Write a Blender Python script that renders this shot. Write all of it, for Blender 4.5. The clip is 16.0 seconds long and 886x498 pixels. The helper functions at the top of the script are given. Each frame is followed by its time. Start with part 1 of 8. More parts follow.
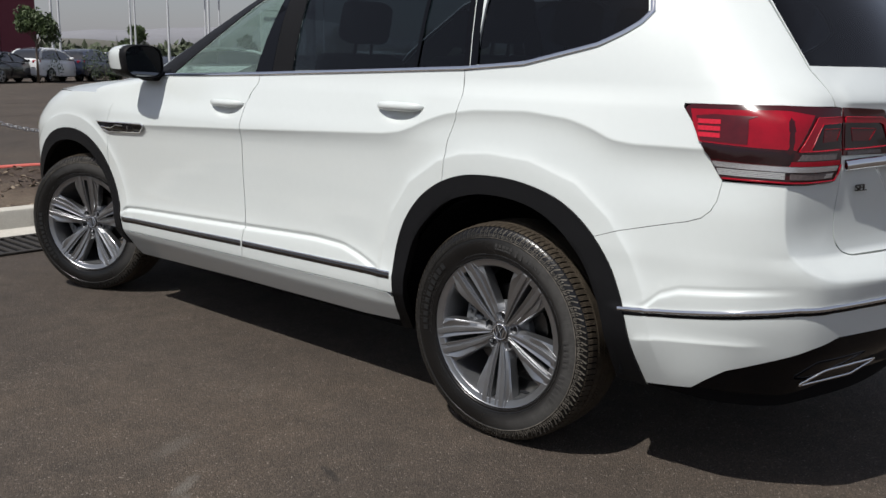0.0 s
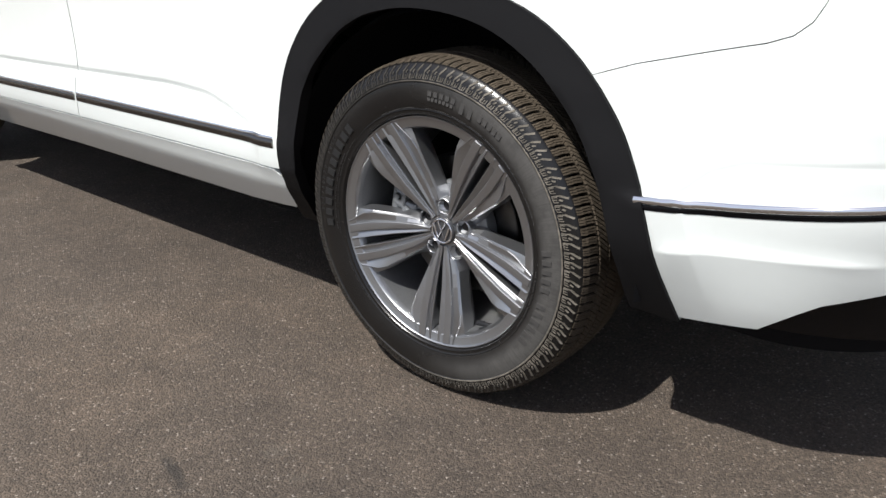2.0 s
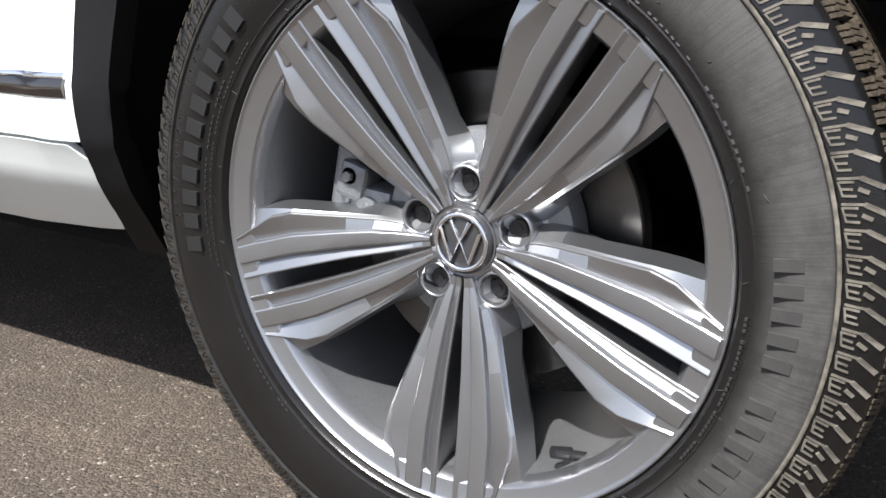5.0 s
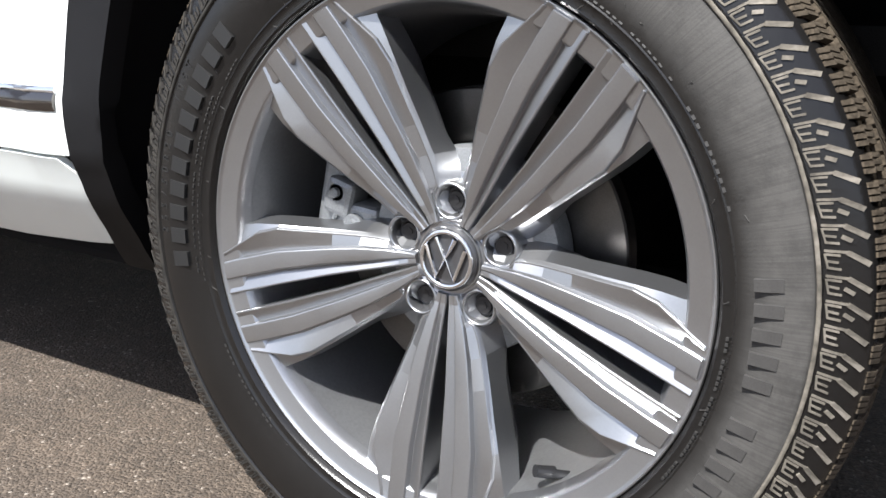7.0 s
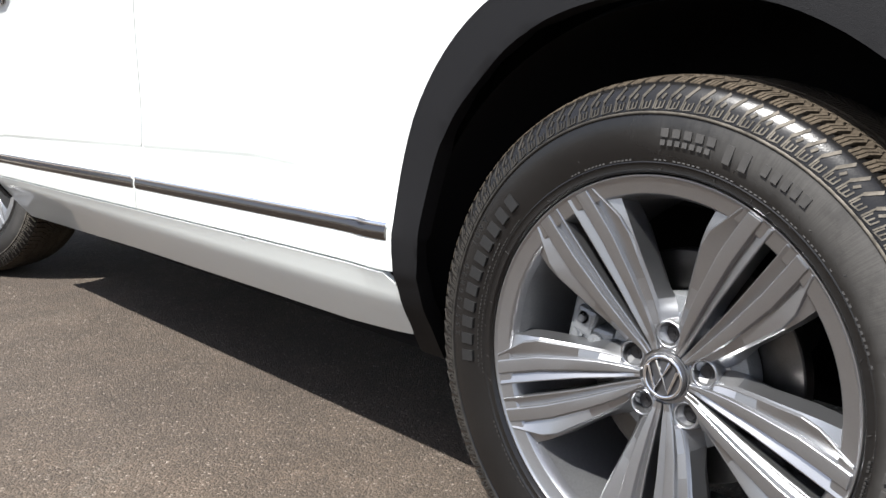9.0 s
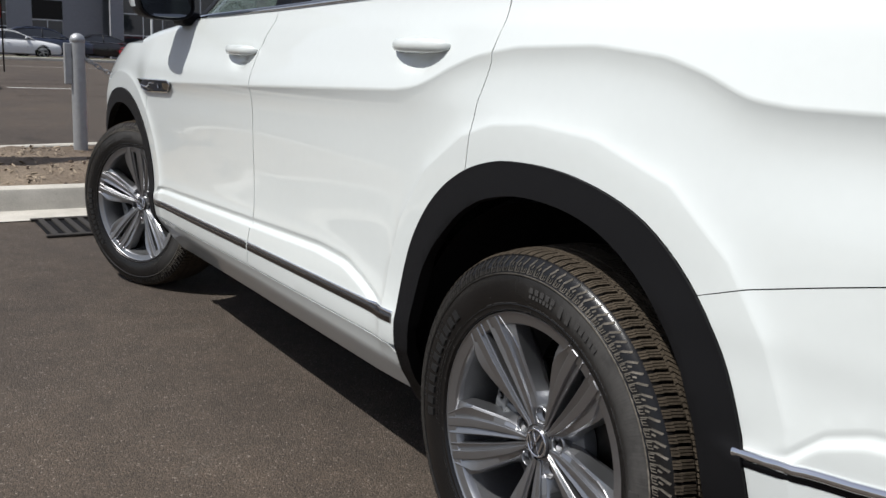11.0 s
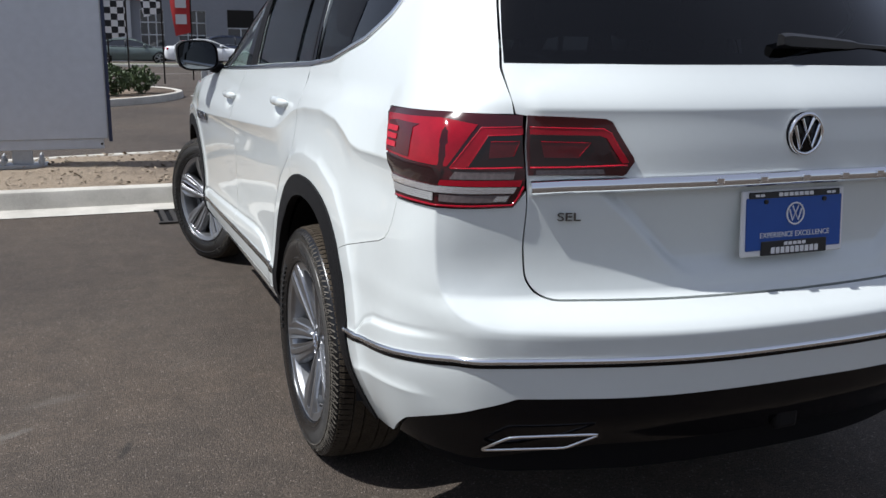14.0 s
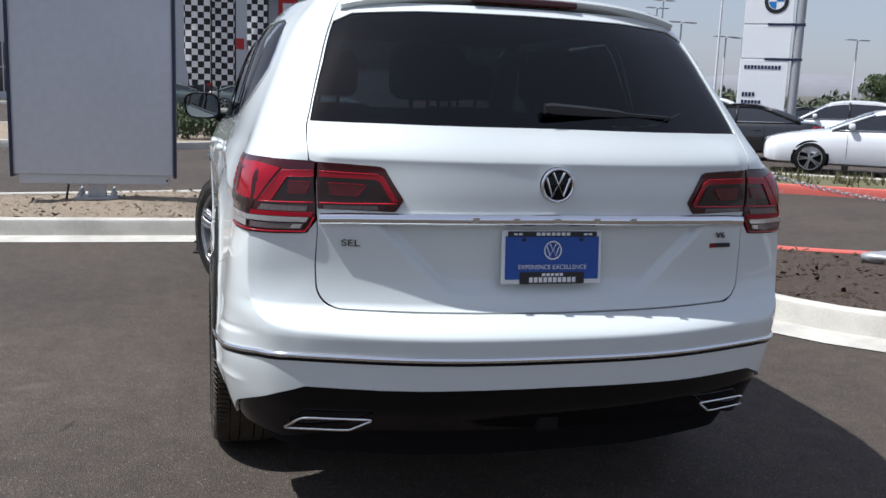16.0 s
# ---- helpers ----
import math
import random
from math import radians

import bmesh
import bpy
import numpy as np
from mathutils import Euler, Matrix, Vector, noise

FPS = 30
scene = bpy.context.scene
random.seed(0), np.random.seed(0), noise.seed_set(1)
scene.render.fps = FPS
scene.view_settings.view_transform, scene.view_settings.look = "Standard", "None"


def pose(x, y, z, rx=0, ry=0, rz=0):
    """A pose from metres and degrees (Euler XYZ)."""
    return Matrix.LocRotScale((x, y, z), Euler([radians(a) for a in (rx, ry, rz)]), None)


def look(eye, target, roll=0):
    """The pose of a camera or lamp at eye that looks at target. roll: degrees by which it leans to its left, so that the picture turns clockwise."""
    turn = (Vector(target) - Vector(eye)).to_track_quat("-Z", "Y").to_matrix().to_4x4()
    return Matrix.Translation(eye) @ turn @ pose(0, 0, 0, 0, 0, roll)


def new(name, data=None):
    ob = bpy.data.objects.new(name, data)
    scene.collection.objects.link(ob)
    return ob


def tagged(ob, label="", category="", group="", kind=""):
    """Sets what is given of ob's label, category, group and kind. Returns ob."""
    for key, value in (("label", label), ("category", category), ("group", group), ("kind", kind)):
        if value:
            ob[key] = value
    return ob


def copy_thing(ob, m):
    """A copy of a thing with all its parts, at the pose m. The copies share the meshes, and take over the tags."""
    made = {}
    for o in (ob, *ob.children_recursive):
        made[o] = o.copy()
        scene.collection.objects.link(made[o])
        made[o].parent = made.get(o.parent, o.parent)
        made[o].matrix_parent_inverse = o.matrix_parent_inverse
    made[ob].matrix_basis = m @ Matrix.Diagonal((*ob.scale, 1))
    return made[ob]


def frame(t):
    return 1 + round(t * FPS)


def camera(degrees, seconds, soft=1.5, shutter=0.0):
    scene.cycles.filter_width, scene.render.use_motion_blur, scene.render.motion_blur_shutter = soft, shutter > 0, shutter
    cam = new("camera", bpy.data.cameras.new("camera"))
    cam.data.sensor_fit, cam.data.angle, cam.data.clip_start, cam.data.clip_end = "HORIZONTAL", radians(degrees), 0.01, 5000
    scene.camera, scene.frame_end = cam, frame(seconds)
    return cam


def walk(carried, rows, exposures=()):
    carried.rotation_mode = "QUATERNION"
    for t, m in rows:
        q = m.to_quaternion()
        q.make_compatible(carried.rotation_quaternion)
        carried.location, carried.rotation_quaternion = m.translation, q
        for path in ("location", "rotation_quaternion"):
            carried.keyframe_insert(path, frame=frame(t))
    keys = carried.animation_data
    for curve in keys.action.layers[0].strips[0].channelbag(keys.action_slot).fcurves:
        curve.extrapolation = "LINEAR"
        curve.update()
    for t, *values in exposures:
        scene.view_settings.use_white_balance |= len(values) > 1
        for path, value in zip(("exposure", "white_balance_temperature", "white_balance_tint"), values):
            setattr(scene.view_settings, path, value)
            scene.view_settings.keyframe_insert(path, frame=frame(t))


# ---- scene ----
cam = camera(52.7, 16.0)
PATH = [
    (0, (-3.301, -1.82, 1.282), (-1.834, -0.522, 0.878), 1.2),
    (0.5, (-3.048, -1.728, 1.241), (-1.628, -0.409, 0.746), 0.6),
    (1, (-2.812, -1.642, 1.2), (-1.417, -0.339, 0.602), -1.0),
    (1.5, (-2.597, -1.427, 1.148), (-1.18, -0.187, 0.473), -1.4),
    (2, (-2.343, -1.181, 1.089), (-0.925, 0.008, 0.33), -0.3),
    (2.5, (-2.085, -0.919, 1.025), (-0.684, 0.273, 0.241), 0.34),
    (3, (-1.885, -0.611, 0.891), (-0.421, 0.528, 0.143), 1.41),
    (3.5, (-1.74, -0.419, 0.779), (-0.212, 0.61, 0.001), 0.56),
    (4, (-1.665, -0.387, 0.682), (-0.08, 0.624, -0.001), 0.47),
    (4.5, (-1.651, -0.397, 0.627), (-0.018, 0.602, 0.047), 0.31),
    (4.7, (-1.65, -0.403, 0.613), (-0.01, 0.59, 0.043), 0.21),
    (7, (-1.645, -0.419, 0.611), (0.013, 0.57, 0.091), 0.94),
    (7.5, (-1.657, -0.418, 0.634), (-0.002, 0.586, 0.132), 1.13),
    (8, (-1.701, -0.441, 0.651), (-0.057, 0.581, 0.147), 1.55),
    (8.5, (-1.771, -0.491, 0.694), (-0.23, 0.695, 0.225), 1.34),
    (9, (-1.902, -0.597, 0.757), (-0.547, 0.823, 0.37), 1.24),
    (9.2, (-1.959, -0.643, 0.793), (-0.683, 0.853, 0.429), 1.59),
    (11.3, (-2.012, -1.358, 1.139), (-0.943, 0.277, 0.712), 2.5),
    (11.5, (-1.997, -1.437, 1.158), (-0.943, 0.207, 0.727), 2.1),
    (12, (-1.974, -1.709, 1.216), (-0.958, -0.037, 0.799), 1.4),
    (12.5, (-1.901, -1.924, 1.273), (-0.944, -0.22, 0.849), 1.0),
    (13, (-1.785, -2.189, 1.296), (-0.893, -0.448, 0.879), 1.2),
    (13.5, (-1.702, -2.47, 1.317), (-0.888, -0.689, 0.91), 0.8),
    (14, (-1.6, -2.771, 1.339), (-0.876, -0.961, 0.893), 0.8),
    (14.5, (-1.391, -2.98, 1.333), (-0.709, -1.157, 0.871), 1.3),
    (15, (-1.282, -3.199, 1.363), (-0.648, -1.349, 0.947), 1.7),
    (15.5, (-1.179, -3.408, 1.385), (-0.612, -1.525, 1.02), 2.2),
    (16, (-0.974, -3.535, 1.391), (-0.477, -1.628, 1.05), 2.3),
]
EXPOSURES = [
    (0, -0.03, 6200, 10), (0.5, -0.02, 6200, 10), (1, 0.42, 6150, 10), (1.5, 0.8, 6150, 10), (2, 0.8, 6200, 10), (2.5, 0.98, 6180, 10), (3, 1.42, 6120, 10), (3.5, 1.45, 6120, 10), (4, 1.38, 6120, 10), (4.7, 1.45, 6120, 10),
    (7, 1.68, 6120, 10), (8, 1.68, 6120, 10), (8.5, 1.68, 6180, 10), (9.2, 1.22, 6200, 10), (11.3, 0.06, 6150, 10), (11.5, -0.04, 6180, 10), (12, -0.52, 6180, 10), (12.5, -0.72, 6200, 10), (13, -0.42, 6150, 10), (13.5, -0.08, 6150, 10),
    (14, 0.3, 5880, 10), (14.5, 0.7, 5750, 10), (15, 1.02, 5750, 10), (15.5, 0.54, 5750, 10), (16, 0.48, 5750, 10),
]
walk(cam, [(t, look(eye, target, roll)) for t, eye, target, roll in PATH], EXPOSURES)
# ==== end of camera ====

# ---- world, sun ----
SUN_TO = Vector((-0.62, 0.055, 1.0)).normalized()
world = bpy.data.worlds.new("world")
scene.world = world
world.use_nodes = True
wn, wl = world.node_tree.nodes, world.node_tree.links
sky = wn.new("ShaderNodeTexSky")
sky.sky_type = "NISHITA"
sky.sun_disc = False
sky.sun_elevation = math.asin(SUN_TO.z)
sky.sun_rotation = math.atan2(SUN_TO.x, SUN_TO.y)
sky.air_density, sky.dust_density, sky.ozone_density = 1.2, 1.6, 1.5
# smoke haze greys the whole sky
haze = wn.new("ShaderNodeMix")
haze.data_type = "RGBA"
haze.inputs["Factor"].default_value = 0.52
haze.inputs["B"].default_value = (5.55, 5.4, 6.0, 1)
wl.new(sky.outputs[0], haze.inputs["A"])
wl.new(haze.outputs["Result"], wn["Background"].inputs[0])
wn["Background"].inputs[1].default_value = 0.074
sun = bpy.data.lights.new("sun", "SUN")
sun.energy, sun.angle, sun.color = 4.7, radians(0.6), (1.0, 0.95, 0.87)
sun_ob = new("sun", sun)
sun_ob.rotation_euler = SUN_TO.to_track_quat("Z", "Y").to_euler()


# ---- materials ----
def mat(name, colour, rough=0.5, metal=0.0, coat=0.0, spec=0.5, vary=0.0, scale=20.0, bump=0.0, bump_scale=200.0, second=None, alpha=None):
    """A principled material with two scales of variation in colour and a fine relief."""
    m = bpy.data.materials.new(name)
    m.use_nodes = True
    n, l = m.node_tree.nodes, m.node_tree.links
    b = n["Principled BSDF"]
    b.inputs["Base Color"].default_value = (*colour, 1)
    b.inputs["Roughness"].default_value = rough
    b.inputs["Metallic"].default_value = metal
    b.inputs["Coat Weight"].default_value = coat
    b.inputs["Coat Roughness"].default_value = 0.03
    b.inputs["Specular IOR Level"].default_value = spec
    if vary or bump:
        tc = n.new("ShaderNodeTexCoord")
    if vary:
        big = n.new("ShaderNodeTexNoise")
        big.inputs["Scale"].default_value, big.inputs["Detail"].default_value = scale, 6
        fine = n.new("ShaderNodeTexNoise")
        fine.inputs["Scale"].default_value, fine.inputs["Detail"].default_value = scale * 14, 3
        add = n.new("ShaderNodeMath")
        add.operation = "ADD"
        ramp = n.new("ShaderNodeMapRange")
        ramp.inputs["From Min"].default_value, ramp.inputs["From Max"].default_value = 0.7, 1.3
        mix = n.new("ShaderNodeMix")
        mix.data_type = "RGBA"
        other = second or tuple(c * (1 - vary) for c in colour)
        mix.inputs["A"].default_value, mix.inputs["B"].default_value = (*colour, 1), (*other, 1)
        for t in (big, fine):
            l.new(tc.outputs["Object"], t.inputs["Vector"])
        l.new(big.outputs["Fac"], add.inputs[0])
        l.new(fine.outputs["Fac"], add.inputs[1])
        l.new(add.outputs[0], ramp.inputs["Value"])
        l.new(ramp.outputs[0], mix.inputs["Factor"])
        l.new(mix.outputs["Result"], b.inputs["Base Color"])
    if bump:
        bt = n.new("ShaderNodeTexNoise")
        bt.inputs["Scale"].default_value, bt.inputs["Detail"].default_value = bump_scale, 4
        bn = n.new("ShaderNodeBump")
        bn.inputs["Strength"].default_value, bn.inputs["Distance"].default_value = bump, 0.01
        l.new(tc.outputs["Object"], bt.inputs["Vector"])
        l.new(bt.outputs["Fac"], bn.inputs["Height"])
        l.new(bn.outputs[0], b.inputs["Normal"])
    return m


def glass(name, tint, rough=0.0, clear=0.5):
    """Thin tinted glass: part clear, part a sharp mirror by the Fresnel law."""
    m = bpy.data.materials.new(name)
    m.use_nodes = True
    n, l = m.node_tree.nodes, m.node_tree.links
    n.remove(n["Principled BSDF"])
    tr, gl, fr, mx = n.new("ShaderNodeBsdfTransparent"), n.new("ShaderNodeBsdfGlossy"), n.new("ShaderNodeFresnel"), n.new("ShaderNodeMixShader")
    tr.inputs[0].default_value = (*tint, 1)
    gl.inputs["Color"].default_value = (1, 1, 1, 1)
    gl.inputs["Roughness"].default_value = rough
    fr.inputs["IOR"].default_value = 1.42
    l.new(fr.outputs[0], mx.inputs[0])
    l.new(tr.outputs[0], mx.inputs[1])
    l.new(gl.outputs[0], mx.inputs[2])
    l.new(mx.outputs[0], n["Material Output"].inputs[0])
    return m


PAINT = mat("white_car_paint", (0.635, 0.667, 0.650), rough=0.38, coat=1.0, vary=0.02, scale=3, bump=0.0)
CLAD = mat("black_plastic_cladding", (0.0065, 0.0065, 0.0072), rough=0.55, spec=0.15, bump=0.15, bump_scale=900)
LINER = mat("wheel_well_felt", (0.008, 0.008, 0.009), rough=0.95, spec=0.1)
GLOSS_BLACK = mat("gloss_black_trim", (0.003, 0.003, 0.004), rough=0.08, spec=0.2, coat=0.05)
CHROME = mat("chrome", (0.82, 0.83, 0.85), rough=0.06, metal=1.0)
# chrome darkened in its colour; on the sill strip for the mirrored asphalt
DARK_CHROME = mat("darkened_chrome", (0.16, 0.15, 0.145), rough=0.14, metal=1.0, vary=0.1, scale=12)
SATIN = mat("satin_metal", (0.55, 0.56, 0.57), rough=0.28, metal=1.0)
RUBBER = mat("tyre_rubber", (0.0085, 0.0080, 0.0078), rough=0.28, spec=0.42, vary=0.35, scale=9, bump=0.05, bump_scale=500)


def dust_side_wall():
    """Dry grey dust on the outer part of the tyre's side wall, thickest on one side."""
    n, l = RUBBER.node_tree.nodes, RUBBER.node_tree.links
    b = n["Principled BSDF"]
    was = b.inputs["Base Color"].links[0].from_socket
    tc = n.new("ShaderNodeTexCoord")
    sep = n.new("ShaderNodeSeparateXYZ")
    l.new(tc.outputs["Object"], sep.inputs[0])
    flat = n.new("ShaderNodeCombineXYZ")
    l.new(sep.outputs[1], flat.inputs[1])
    l.new(sep.outputs[2], flat.inputs[2])
    r = n.new("ShaderNodeVectorMath")
    r.operation = "LENGTH"
    l.new(flat.outputs[0], r.inputs[0])
    def span(sock, a, c, lo=0.0, hi=1.0):
        m = n.new("ShaderNodeMapRange")
        m.interpolation_type = "SMOOTHSTEP"
        m.inputs["From Min"].default_value, m.inputs["From Max"].default_value = a, c
        m.inputs["To Min"].default_value, m.inputs["To Max"].default_value = lo, hi
        l.new(sock, m.inputs["Value"])
        return m.outputs[0]
    def times(a, c):
        m = n.new("ShaderNodeMath")
        m.operation = "MULTIPLY"
        l.new(a, m.inputs[0])
        l.new(c, m.inputs[1])
        return m.outputs[0]
    noise = n.new("ShaderNodeTexNoise")
    noise.inputs["Scale"].default_value, noise.inputs["Detail"].default_value, noise.inputs["Roughness"].default_value = 22, 8, 0.75
    l.new(tc.outputs["Object"], noise.inputs["Vector"])
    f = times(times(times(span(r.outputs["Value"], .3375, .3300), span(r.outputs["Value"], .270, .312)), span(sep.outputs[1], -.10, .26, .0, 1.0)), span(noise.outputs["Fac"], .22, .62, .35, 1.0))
    # fine scratches that run outwards
    turn = n.new("ShaderNodeMath")
    turn.operation = "ARCTAN2"
    l.new(sep.outputs[2], turn.inputs[0])
    l.new(sep.outputs[1], turn.inputs[1])
    fan = n.new("ShaderNodeCombineXYZ")
    l.new(turn.outputs[0], fan.inputs[0])
    l.new(r.outputs["Value"], fan.inputs[1])
    wide = n.new("ShaderNodeVectorMath")
    wide.operation = "MULTIPLY"
    wide.inputs[1].default_value = (150, 7, 1)
    l.new(fan.outputs[0], wide.inputs[0])
    streak = n.new("ShaderNodeTexNoise")
    streak.inputs["Scale"].default_value, streak.inputs["Detail"].default_value, streak.inputs["Roughness"].default_value = 1.0, 5, 0.7
    l.new(wide.outputs[0], streak.inputs["Vector"])
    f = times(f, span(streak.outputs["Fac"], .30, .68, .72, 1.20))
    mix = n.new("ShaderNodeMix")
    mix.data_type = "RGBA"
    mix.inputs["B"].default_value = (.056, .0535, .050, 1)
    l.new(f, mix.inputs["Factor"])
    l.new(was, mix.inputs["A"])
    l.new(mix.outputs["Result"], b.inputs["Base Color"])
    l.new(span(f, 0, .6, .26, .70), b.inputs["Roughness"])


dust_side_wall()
TREAD = mat("dusty_tread_rubber", (0.088, 0.070, 0.050), rough=0.9, spec=0.2, vary=0.55, scale=14, bump=0.3, bump_scale=250)
ALLOY = mat("grey_painted_alloy", (0.35, 0.355, 0.366), rough=0.33, metal=0.94, coat=0.12, vary=0.06, scale=30)
ALLOY_DARK = mat("silver_barrel", (0.34, 0.345, 0.355), rough=0.36, metal=0.85, vary=0.15, scale=20)
STEEL = mat("brake_disc_steel", (0.12, 0.115, 0.11), rough=0.4, metal=1.0, vary=0.25, scale=60)
CAST = mat("cast_caliper", (0.26, 0.27, 0.28), rough=0.55, metal=0.75, vary=0.3, scale=40)
TINT = glass("dark_privacy_glass", (0.052, 0.064, 0.080))
CLEAR = glass("green_tinted_glass", (0.50, 0.60, 0.56))
RED = mat("red_lens", (0.30, 0.003, 0.014), rough=0.12, spec=0.15, coat=0.45, vary=0.25, scale=30)
RED_DARK = mat("dark_red_lens", (0.040, 0.0012, 0.003), rough=0.15, spec=0.3, coat=0.55)
RED_BRIGHT = mat("bright_red_reflector", (0.66, 0.006, 0.028), rough=0.25, coat=0.5, vary=0.4, scale=160)
SMOKE = mat("smoked_clear_lens", (0.16, 0.13, 0.13), rough=0.25, spec=0.3, coat=0.6, vary=0.5, scale=120)
SILVER_LENS = mat("silver_reflector_lens", (0.62, 0.62, 0.64), rough=0.16, metal=0.75, coat=1.0)
RED_LED = mat("red_led_field", (0.085, 0.0022, 0.006), rough=0.25, spec=0.3, coat=0.55, vary=0.4, scale=40)
RED_SMOKE = mat("smoked_red_lens", (0.012, 0.0010, 0.0018), rough=0.15, spec=0.3, coat=0.55)
WHITE_LENS = mat("ribbed_clear_lens", (0.42, 0.42, 0.42), rough=0.3, metal=0.3, coat=0.8)
MIRROR = mat("mirror_glass", (0.20, 0.21, 0.22), rough=0.02, metal=1.0)
SEAT = mat("black_seat_cloth", (0.02, 0.02, 0.022), rough=0.8, bump=0.2, bump_scale=400)
PLATE_BLUE = mat("blue_plate", (0.015, 0.075, 0.33), rough=0.35, vary=0.1, scale=30)
WHITE_PLASTIC = mat("white_plastic", (0.72, 0.72, 0.72), rough=0.3)
BLACK_PLASTIC = mat("black_plastic", (0.012, 0.012, 0.013), rough=0.35)


def rich(name, build):
    """A material whose colour and relief are built by a function of its nodes."""
    m = bpy.data.materials.new(name)
    m.use_nodes = True
    n, l = m.node_tree.nodes, m.node_tree.links
    tc = n.new("ShaderNodeTexCoord")
    build(n, l, n["Principled BSDF"], tc.outputs["Object"])
    return m


def noise_node(n, l, vec, scale, detail=4, rough=0.6):
    t = n.new("ShaderNodeTexNoise")
    t.inputs["Scale"].default_value, t.inputs["Detail"].default_value, t.inputs["Roughness"].default_value = scale, detail, rough
    l.new(vec, t.inputs["Vector"])
    return t.outputs["Fac"]


def ramp_node(n, l, fac, stops):
    r = n.new("ShaderNodeValToRGB")
    while len(r.color_ramp.elements) < len(stops):
        r.color_ramp.elements.new(0.5)
    for e, (p, c) in zip(r.color_ramp.elements, stops):
        e.position, e.color = p, (*c, 1) if len(c) == 3 else c
    l.new(fac, r.inputs[0])
    return r.outputs[0]


def mix_node(n, l, fac, a, b, mode="MIX"):
    x = n.new("ShaderNodeMix")
    x.data_type, x.blend_type = "RGBA", mode
    for s, v in (("Factor", fac), ("A", a), ("B", b)):
        i = x.inputs[s]
        if isinstance(v, (int, float)):
            i.default_value = v
        elif isinstance(v, tuple):
            i.default_value = (*v, 1)
        else:
            l.new(v, i)
    return x.outputs["Result"]


# ---- mesh helpers ----
def mesh_of(name, verts, faces, material, smooth=False):
    me = bpy.data.meshes.new(name)
    me.from_pydata([tuple(v) for v in verts], [], [tuple(f) for f in faces])
    me.materials.append(material)
    if smooth:
        me.polygons.foreach_set("use_smooth", [True] * len(me.polygons))
    me.update()
    return me


def part(name, bm, material, parent, label="", smooth=False, angle=None):
    """A bmesh, or a pair of vertices and faces, as one mesh under a thing or a part."""
    if isinstance(bm, tuple):
        me = mesh_of(name, bm[0], bm[1], material, smooth)
    else:
        me = bpy.data.meshes.new(name)
        bmesh.ops.recalc_face_normals(bm, faces=bm.faces)
        bm.to_mesh(me)
        bm.free()
        me.materials.append(material)
        if smooth:
            me.polygons.foreach_set("use_smooth", [True] * len(me.polygons))
    if angle:
        me.set_sharp_from_angle(angle=radians(angle))
    ob = new(name, me)
    ob.parent = parent
    if label:
        ob["label"] = label
    return ob


def empty(name, m=None, **tags):
    ob = new(name)
    ob.empty_display_size = 0.1
    if m is not None:
        ob.matrix_basis = m
    return tagged(ob, **tags)


def box(bm, x0, y0, z0, x1, y1, z1, bevel=0.0, seg=2, m=None):
    """Adds a box, bevelled if asked, to a bmesh."""
    r = bmesh.ops.create_cube(bm, size=1, matrix=Matrix.Translation(((x0 + x1) / 2, (y0 + y1) / 2, (z0 + z1) / 2)) @ Matrix.Diagonal((x1 - x0, y1 - y0, z1 - z0, 1)))
    vs = r["verts"]
    if bevel:
        es = list({e for v in vs for e in v.link_edges})
        g = bmesh.ops.bevel(bm, geom=es, offset=bevel, segments=seg, affect="EDGES", profile=0.5)
        vs = list({v for v in vs if v.is_valid} | {v for f in g["faces"] for v in f.verts})
    if m is not None:
        bmesh.ops.transform(bm, matrix=m, verts=vs)
    return vs


def rod(bm, a, b, r0, r1=None, seg=12):
    """Adds a round bar from a to b."""
    a, b = Vector(a), Vector(b)
    turn = (b - a).to_track_quat("Z", "Y").to_matrix().to_4x4()
    r = bmesh.ops.create_cone(bm, cap_ends=True, segments=seg, radius1=r0, radius2=r0 if r1 is None else r1, depth=(b - a).length, matrix=Matrix.Translation((a + b) / 2) @ turn)
    return r["verts"]


def lathe(profile, seg=64, axis="x", close=False):
    """Vertices and faces of a turned shape; profile rows are (radius, place on the axis)."""
    vs, fs, n = [], [], len(profile)
    for i in range(seg):
        a = 2 * math.pi * i / seg
        for r, o in profile:
            c, s = r * math.cos(a), r * math.sin(a)
            vs.append((o, c, s) if axis == "x" else (c, s, o))
    rows = n if close else n - 1
    for i in range(seg):
        j = (i + 1) % seg
        for k in range(rows):
            q = (k + 1) % n
            fs.append((i * n + k, j * n + k, j * n + q, i * n + q))
    return vs, fs


